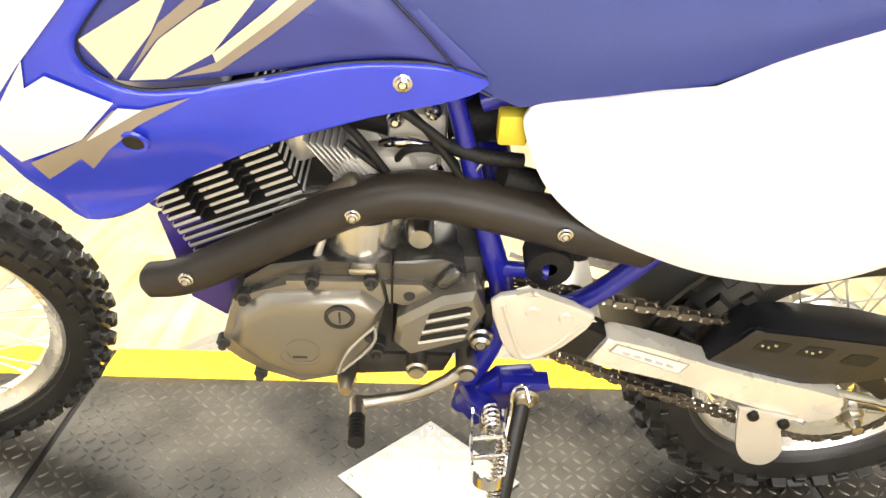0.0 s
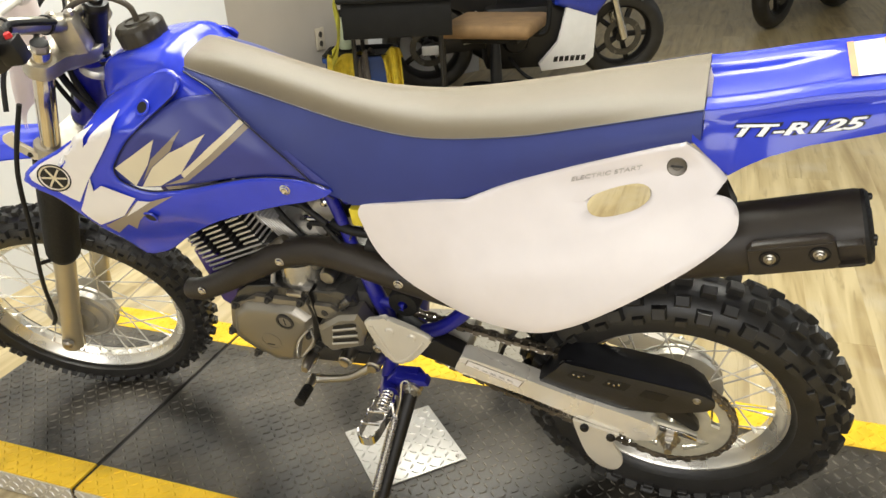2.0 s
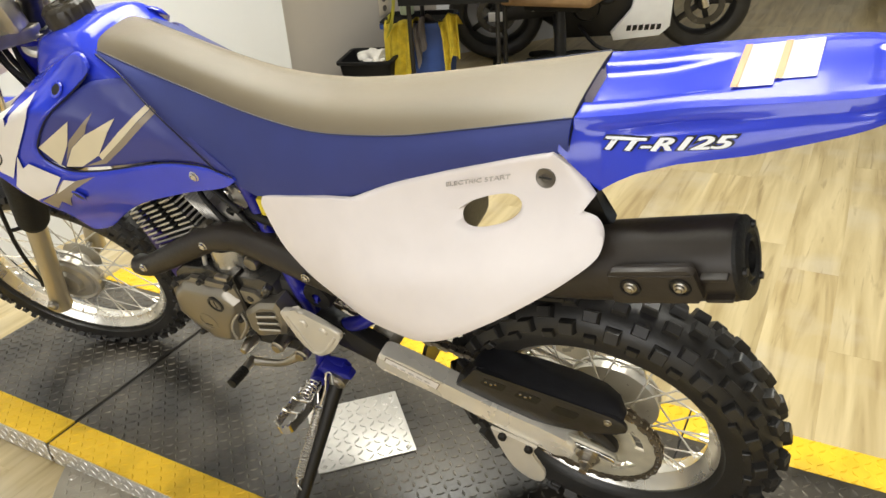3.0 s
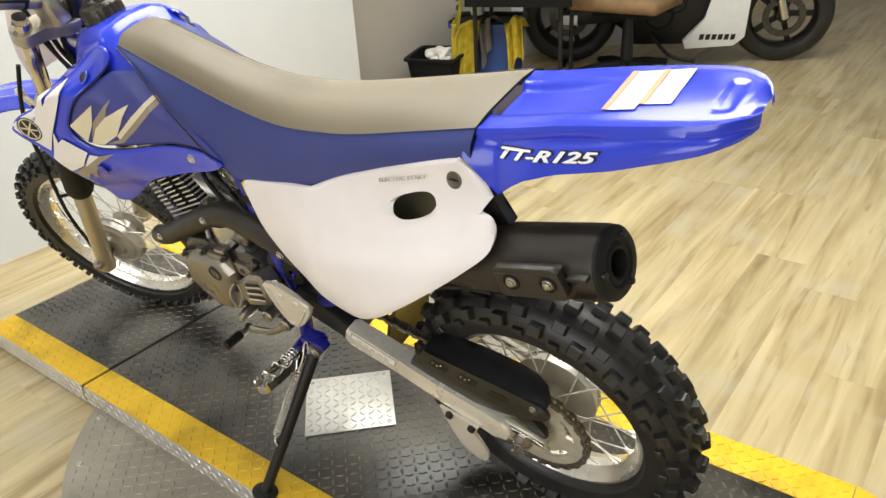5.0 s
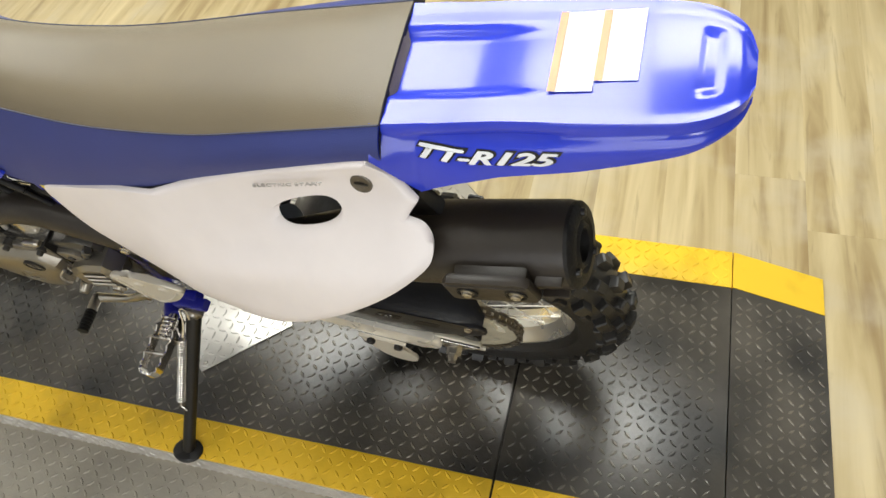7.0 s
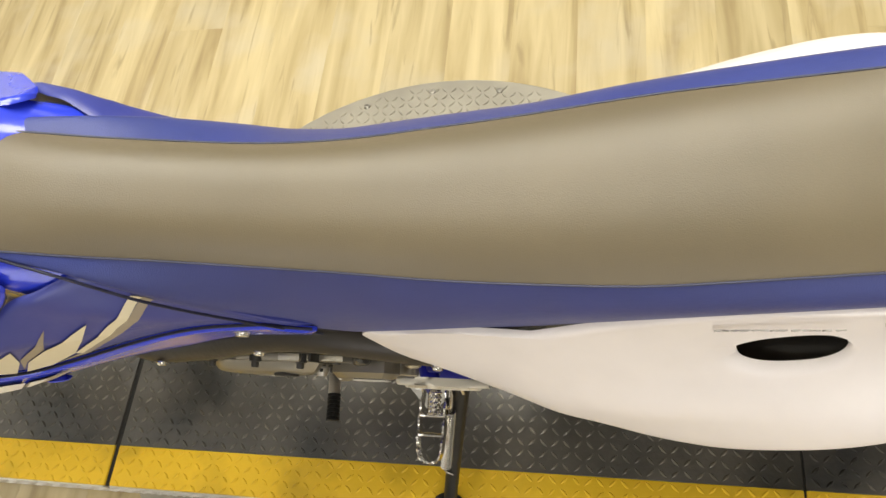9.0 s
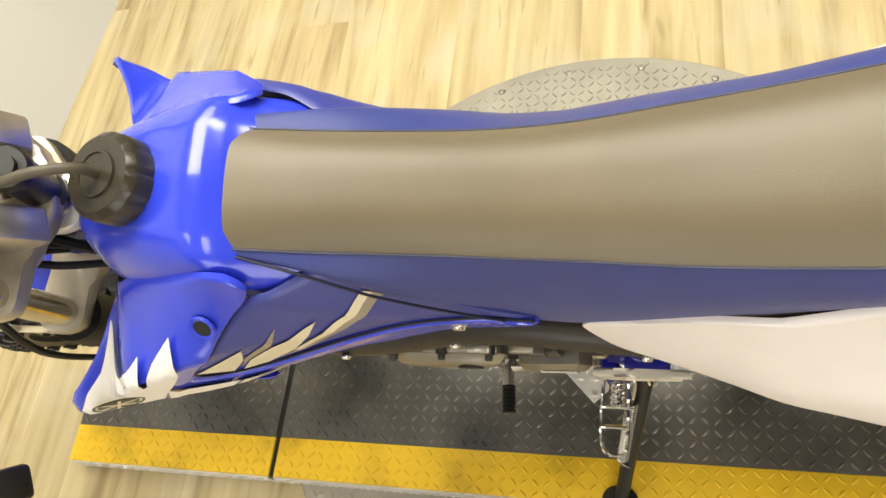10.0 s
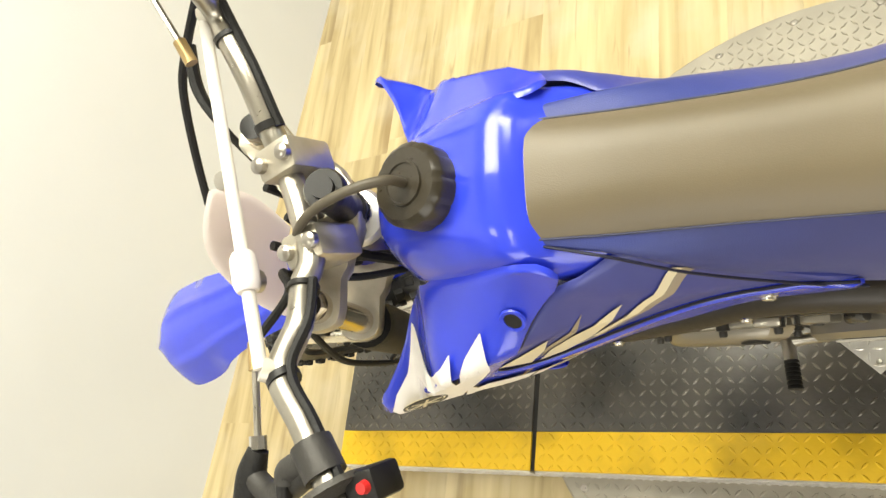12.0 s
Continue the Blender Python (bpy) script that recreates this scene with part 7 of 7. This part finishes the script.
def side_table():
    t = tagged(new("side_table"), "black side table on thin bent-steel legs", "table")
    t.matrix_basis = rolled_frame(-0.95, 2.13, 0.95, 0.31)
    part("tabletop", block(-0.06, 0.50, -0.06, 0.50, 0.645, 0.675, 0.012), M_BLACKPLASTIC, t)
    part("apron", block(-0.04, 0.47, -0.04, -0.02, 0.485, 0.645, 0.004), M_BLACKPLASTIC, t)
    for x in (0.0, 0.415):
        part("leg", tube([(x, 0.0, 0.645), (x, 0.0, 0.03), (x, 0.01, 0.012), (x, 0.05, 0.011), (x, 0.28, 0.011), (x, 0.30, 0.03), (x, 0.30, 0.645)], 0.011, 10, steps=3), M_BLACK, t)
    part("stretcher", tube([(0.0, 0.28, 0.012), (0.415, 0.28, 0.012)], 0.010, 10), M_BLACK, t)
    sheet = tagged(new("paper_sheet"), "yellow sheet of paper on the side table", "paper")
    sheet.matrix_basis = rolled_frame(-0.95, 2.13, 0.95, 0.31) @ Matrix.Translation((0.12, 0.02, 0.676))
    part("sheet", block(0, 0.22, -0.06, 0.20, 0, 0.003, 0.001), material("yellow_paper", (0.75, 0.62, 0.10), 0.7, vary=0.05), sheet)


side_table()


def office_chair():
    c = tagged(new("office_chair"), "office chair with tan seat on a five-star base", "chair")
    c.matrix_basis = rolled_frame(-0.43, 2.74, 1, 0)
    part("column", tube([(0, 0, 0.07), (0, 0, 0.24), (0, 0, 0.40)], [0.030, 0.030, 0.018], 16), M_DARKBLUE, c)
    part("seat", block(-0.24, 0.24, -0.23, 0.23, 0.41, 0.48, 0.03, segs=4), M_TANSEAT, c, "tan upholstered seat")
    part("seat_plate", block(-0.15, 0.15, -0.12, 0.12, 0.37, 0.41, 0.01), M_BLACKPLASTIC, c)
    part("armrest_post", tube([(0.20, 0.0, 0.40), (0.27, 0.02, 0.42), (0.28, 0.03, 0.60)], 0.014, 10), M_BLACKPLASTIC, c)
    for k in range(5):
        a = math.radians(72 * k - 74)
        d = Vector((math.cos(a), math.sin(a), 0))
        arm = part("base_arm", tube([d * 0.02 + Vector((0, 0, 0.115)), d * 0.15 + Vector((0, 0, 0.105)), d * 0.30 + Vector((0, 0, 0.075))], [0.026, 0.022, 0.016], 10), M_BLACKPLASTIC, c)
        part("castor", moved(lathe([(0, -0.02), (0.022, -0.02), (0.026, -0.014), (0.026, -0.003), (0.018, 0.0), (0.026, 0.003), (0.026, 0.014), (0.022, 0.02), (0, 0.02)], 20), Matrix.Translation(d * 0.31 + Vector((0, 0, 0.027))) @ Matrix.Rotation(a, 4, "Z")), M_RUBBER, arm)


office_chair()


def tub(x0, x1, y0, y1, h, flare, wall=0.006):
    """An open tapering tub with a rolled rim."""
    def ring(z, g, inset=0.0):
        pts = []
        cx, cy, hx, hy = (x0 + x1) / 2, (y0 + y1) / 2, (x1 - x0) / 2 + g - inset, (y1 - y0) / 2 + g - inset
        for sx, sy in ((1, 1), (-1, 1), (-1, -1), (1, -1)):
            for k in range(4):
                a = math.atan2(sy, sx) - math.pi / 4 + k * math.pi / 6
                pts.append((cx + sx * (hx - 0.03) + 0.03 * math.cos(a), cy + sy * (hy - 0.03) + 0.03 * math.sin(a), z))
        return pts
    return loft([ring(0, 0), ring(h * 0.94, flare), ring(h * 0.94, flare + 0.012), ring(h, flare + 0.012), ring(h, flare, wall), ring(0.01, 0, wall)])


def drape(points, width, seed):
    """A hanging cloth strip with folds."""
    rng = random.Random(seed)
    path = spline(points, 8)
    rows = []
    for i, p in enumerate(path):
        t = i / (len(path) - 1)
        rows.append([(p.x + width * (s - 0.5) * (1 - 0.25 * t) + 0.02 * t * math.sin(seed + 3 * t), p.y + (0.012 * math.sin(s * 11 + seed) + 0.008 * math.sin(s * 23 + 4 * t + seed)) * (0.3 + t) - 0.006, p.z - 0.05 * t * math.sin(s * 3.3 + seed * 0.4) - 0.02 * t * math.sin(s * 9)) for s in [k / 20 for k in range(21)]])
    b = loft(rows, closed=False)
    loft([[(x, y + 0.004, z) for x, y, z in r] for r in rows], b, closed=False)
    return b


def waste_things():
    k = tagged(new("waste_basket"), "black plastic waste basket beside the wall", "basket")
    k.matrix_basis = rolled_frame(-1.21, 2.16, 0.95, 0.31)
    part("tub", tub(-0.10, 0.10, -0.11, 0.11, 0.23, 0.03), M_BLACKPLASTIC, k)
    r = tagged(new("rag"), "crumpled white rag in the waste basket", "rag")
    r.matrix_basis = rolled_frame(-1.19, 2.17, 1, 0) @ Matrix.Translation((0, 0, 0.21))
    b = bmesh.new()
    bmesh.ops.create_icosphere(b, subdivisions=4, radius=0.07)
    for v in b.verts:
        v.co *= 1 + 0.5 * noise.noise(v.co * 22) + 0.2 * noise.noise(v.co * 50)
        v.co.z *= 0.7
    part("cloth", b, M_RAG, r)
    bin_ = tagged(new("recycling_bin"), "blue plastic bin with cloths over its rim", "bin")
    bin_.matrix_basis = rolled_frame(-1.04, 2.38, 0.95, 0.31)
    part("tub", tub(-0.15, 0.15, -0.11, 0.11, 0.37, 0.02), M_BLUEBIN, bin_)
    part("dark_rim", moved(tub(-0.165, 0.165, -0.125, 0.125, 0.03, 0.003), Matrix.Translation((0, 0, 0.35))), M_BLACKPLASTIC, bin_)
    for dx, w, seed, drop in ((-0.075, 0.18, 1, 0.24), (0.165, 0.10, 5, 0.20)):
        c = tagged(new("cloth"), "yellow cleaning cloth hung over the blue bin", "cloth", group="cloths on the bin")
        c.matrix_basis = bin_.matrix_basis
        part("drape", drape([(dx, 0.02, 0.33), (dx, -0.08, 0.385), (dx, -0.148, 0.392), (dx, -0.16, 0.35), (dx, -0.158, 0.37 - drop)], w, seed), M_CLOTH, c)
    c = tagged(new("jacket_sleeve"), "grey garment hung over the blue bin", "garment")
    c.matrix_basis = bin_.matrix_basis
    part("drape", drape([(0.04, 0.02, 0.33), (0.04, -0.08, 0.385), (0.04, -0.150, 0.394), (0.04, -0.162, 0.35), (0.04, -0.158, 0.23)], 0.07, 3), material("grey_cloth", (0.16, 0.14, 0.13), 0.9, vary=0.2), c)
    bx = tagged(new("flat_box"), "low black box on the floor by the wall", "box")
    bx.matrix_basis = rolled_frame(-1.30, 1.83, 0.95, 0.31)
    part("body", block(-0.09, 0.09, -0.12, 0.12, 0, 0.055, 0.006), M_BLACKPLASTIC, bx)
    part("lid", block(-0.095, 0.095, -0.125, 0.125, 0.055, 0.065, 0.004), M_BLACKPLASTIC, bx)
    bt = tagged(new("spray_bottle"), "small pale spray bottle on the bin", "bottle")
    bt.matrix_basis = rolled_frame(-1.16, 2.46, 1, 0)
    part("body", lathe([(0, 0), (0.035, 0), (0.037, 0.01), (0.037, 0.11), (0.016, 0.14), (0.014, 0.16), (0, 0.16)], 20, "z"), material("pale_green_plastic", (0.45, 0.5, 0.33), 0.4), bt, m=Matrix.Translation((0, 0, 0.37)))
    part("trigger", block(-0.03, 0.02, -0.012, 0.012, 0.53, 0.565, 0.005), M_BLACKPLASTIC, bt)


waste_things()


def wall_outlet():
    o = tagged(new("wall_outlet"), "beige socket plate on the grey wall", "outlet")
    o.matrix_basis = Matrix.Translation((-1.366, 2.555, 0.352)) @ Matrix.Rotation(math.atan2(1.355, 0.20), 4, "Z")
    part("plate", block(-0.038, 0.038, -0.009, 0.0, -0.058, 0.058, 0.004), material("beige_plastic", (0.50, 0.44, 0.34), 0.45), o)
    for dz in (-0.024, 0.024):
        part("socket", moved(lathe([(0, 0.0), (0.012, 0.0), (0.015, -0.002), (0.016, 0.001)], 20), Matrix.Translation((0, -0.0095, dz))), M_CLIP, o)


wall_outlet()


def hanging_strap():
    h = tagged(new("strap"), "thin yellow-green strap hanging from the side table", "strap")
    part("ribbon", drape([(-1.005, 2.10, 0.632), (-1.012, 2.09, 0.600), (-1.000, 2.10, 0.50), (-1.020, 2.12, 0.40), (-1.065, 2.15, 0.345)], 0.013, 2), material("yellow_green_webbing", (0.50, 0.47, 0.06), 0.8, vary=0.2), h)


hanging_strap()


def road_wheel(parent, name, x, R, width, tyre_w):
    w = new(name)
    w.parent = parent
    w.location = (x, 0, R)
    hw = tyre_w / 2
    part("tyre", lathe([(R - 0.095, -hw * 0.8), (R - 0.06, -hw), (R - 0.03, -hw * 0.92), (R - 0.008, -hw * 0.55), (R, 0), (R - 0.008, hw * 0.55), (R - 0.03, hw * 0.92), (R - 0.06, hw), (R - 0.095, hw * 0.8)], 56), M_TYRE, w)
    b = lathe([(R - 0.088, -hw * 0.8), (R - 0.1, -hw * 0.82), (R - 0.115, -hw * 0.5), (R - 0.118, 0), (R - 0.115, hw * 0.5), (R - 0.1, hw * 0.82), (R - 0.088, hw * 0.8)], 48)
    for k in range(5):
        merge(b, block(0.03, R - 0.105, -0.014, 0.014, -0.016, 0.016, 0.004), Matrix.Rotation(2 * math.pi * k / 5, 4, "Y"))
    merge(b, lathe([(0, -0.05), (0.04, -0.05), (0.045, -0.03), (0.045, 0.03), (0.04, 0.05), (0, 0.05)], 24))
    part("rim", b, M_BLACK, w, "black alloy wheel rim")
    part("brake_disc", lathe([(0.085, -0.062), (0.125, -0.062), (0.125, -0.057), (0.085, -0.057)], 40, closed_profile=True), M_CASE, w)
    return w


def sport_motorcycle():
    m = tagged(new("sport_motorcycle"), "white, blue and black sport motorcycle parked by the far wall", "motorcycle")
    m.matrix_basis = rolled_frame(-0.95, 3.10, 1.17, 0.52) @ Matrix.Rotation(radians(6), 4, "X") @ Matrix.Scale(0.89, 4)
    road_wheel(m, "rear_wheel", 0.0, 0.305, 0.14, 0.17)
    road_wheel(m, "front_wheel", 1.29, 0.295, 0.1, 0.115)
    part("engine", block(0.36, 0.92, -0.17, 0.17, 0.15, 0.56, 0.04), M_BLACK, m)
    part("clutch_cover", moved(lathe([(0, -0.06), (0.07, -0.055), (0.085, -0.03), (0.09, 0.02)], 28), Matrix.Translation((0.55, -0.18, 0.36))), M_BLACK, m)
    part("belly_fairing", prism([(0.72, 0.145), (1.00, 0.165), (1.06, 0.22), (1.07, 0.50), (0.98, 0.62), (0.86, 0.55), (0.83, 0.33), (0.70, 0.20)], -0.215, -0.19, 0.01), M_WHITEPAINT, m, "white lower fairing")
    part("belly_fairing", prism([(0.72, 0.145), (1.00, 0.165), (1.06, 0.22), (1.07, 0.50), (0.98, 0.62), (0.86, 0.55), (0.83, 0.33), (0.70, 0.20)], 0.19, 0.215, 0.01), M_WHITEPAINT, m, "white lower fairing")
    part("upper_fairing", prism([(0.80, 0.56), (1.06, 0.47), (1.15, 0.60), (1.18, 0.85), (1.05, 1.0), (0.80, 0.9)], -0.23, 0.23, 0.05, segs=3), M_BLUEPAINT, m, "blue upper fairing")
    part("tail", prism([(-0.25, 0.86), (0.30, 0.76), (0.36, 0.70), (0.30, 0.66), (-0.20, 0.80)], -0.11, 0.11, 0.03, segs=3), M_WHITEPAINT, m)
    part("tank", prism([(0.35, 0.72), (0.50, 0.86), (0.80, 0.90), (0.85, 0.70), (0.60, 0.60)], -0.15, 0.15, 0.05, segs=3), M_BLUEPAINT, m)
    for y in (-0.12, 0.12):
        part("swingarm", prism([(-0.04, 0.27), (0.45, 0.30), (0.50, 0.36), (0.42, 0.42), (-0.04, 0.34)], y - 0.018, y + 0.018, 0.008), M_BLACK, m)
        part("fork_leg", tube([(1.29, y * 0.85, 0.295), (1.12, y * 0.85, 0.80)], 0.026, 14), M_CHROME, m)
    part("subframe", prism([(-0.10, 0.62), (0.10, 0.60), (0.42, 0.42), (0.46, 0.62), (0.30, 0.74), (-0.10, 0.78)], -0.09, 0.09, 0.02), M_BLACK, m)
    part("axle_block", block(-0.05, 0.06, -0.15, -0.125, 0.28, 0.34, 0.005), M_WHITEPAINT, m)
    part("footrest_bracket", prism([(0.22, 0.34), (0.40, 0.36), (0.38, 0.50), (0.30, 0.55)], -0.17, -0.15, 0.005), M_ALU, m)
    part("exhaust", tube([(0.85, -0.05, 0.20), (0.50, -0.06, 0.17), (0.30, 0.12, 0.25), (-0.10, 0.20, 0.45)], [0.03, 0.03, 0.05, 0.06], 14), M_BLACK, m)
    part("side_stand", tube([(0.50, -0.15, 0.25), (0.62, -0.26, 0.13), (0.78, -0.30, 0.10)], 0.012, 10), M_BLACK, m)
    part("front_mudguard", prism([(1.08, 0.42), (1.13, 0.56), (1.29, 0.615), (1.45, 0.54), (1.40, 0.52), (1.29, 0.585), (1.16, 0.53)], -0.07, 0.07, 0.01), M_WHITEPAINT, m)
    for k in range(6):
        x = 0.795 + 0.036 * k
        part("letter_bar", prism([(x, 0.205), (x + 0.026, 0.207), (x + 0.031, 0.240), (x + 0.005, 0.238)], -0.2185, -0.21), M_BLACK, m, smooth=0)
    part("spring_stand", tube([(-0.02, -0.20, 0.02), (-0.02, 0.20, 0.02)], 0.012, 10), M_BLACK, m)


sport_motorcycle()


def far_things():
    c = tagged(new("display_cabinet"), "white panelled display cabinet", "cabinet")
    c.matrix_basis = rolled_frame(1.72, 4.66, 1, -0.1)
    part("body", block(0.0, 1.2, 0.02, 0.6, 0.0, 1.1, 0.005), M_SHELF, c)
    for k in range(3):
        part("panel", block(0.02 + 0.4 * k, 0.38 + 0.4 * k, 0.0, 0.02, 0.08, 1.06, 0.004), M_SHELF, c)
    part("plinth", block(0.0, 1.2, 0.0, 0.02, 0.0, 0.07, 0.002), M_SHELF, c)
    f = tagged(new("parked_motorcycle"), "dark motorcycle parked far back in the showroom", "motorcycle")
    f.matrix_basis = rolled_frame(1.02, 5.25, 0.5, 1.0)
    road_wheel(f, "wheel", 0.0, 0.30, 0.1, 0.11)
    road_wheel(f, "wheel", 1.2, 0.30, 0.1, 0.16)
    part("engine", block(0.35, 0.85, -0.16, 0.16, 0.2, 0.55, 0.05), M_ENGDARK, f)
    part("bodywork", prism([(0.1, 0.62), (0.5, 0.85), (1.3, 0.8), (1.2, 0.68), (0.6, 0.55)], -0.14, 0.14, 0.05), M_BLACK, f)
    part("fork_leg", tube([(0.0, -0.08, 0.3), (0.2, -0.08, 0.85)], 0.025, 12), M_CHROME, f)


far_things()
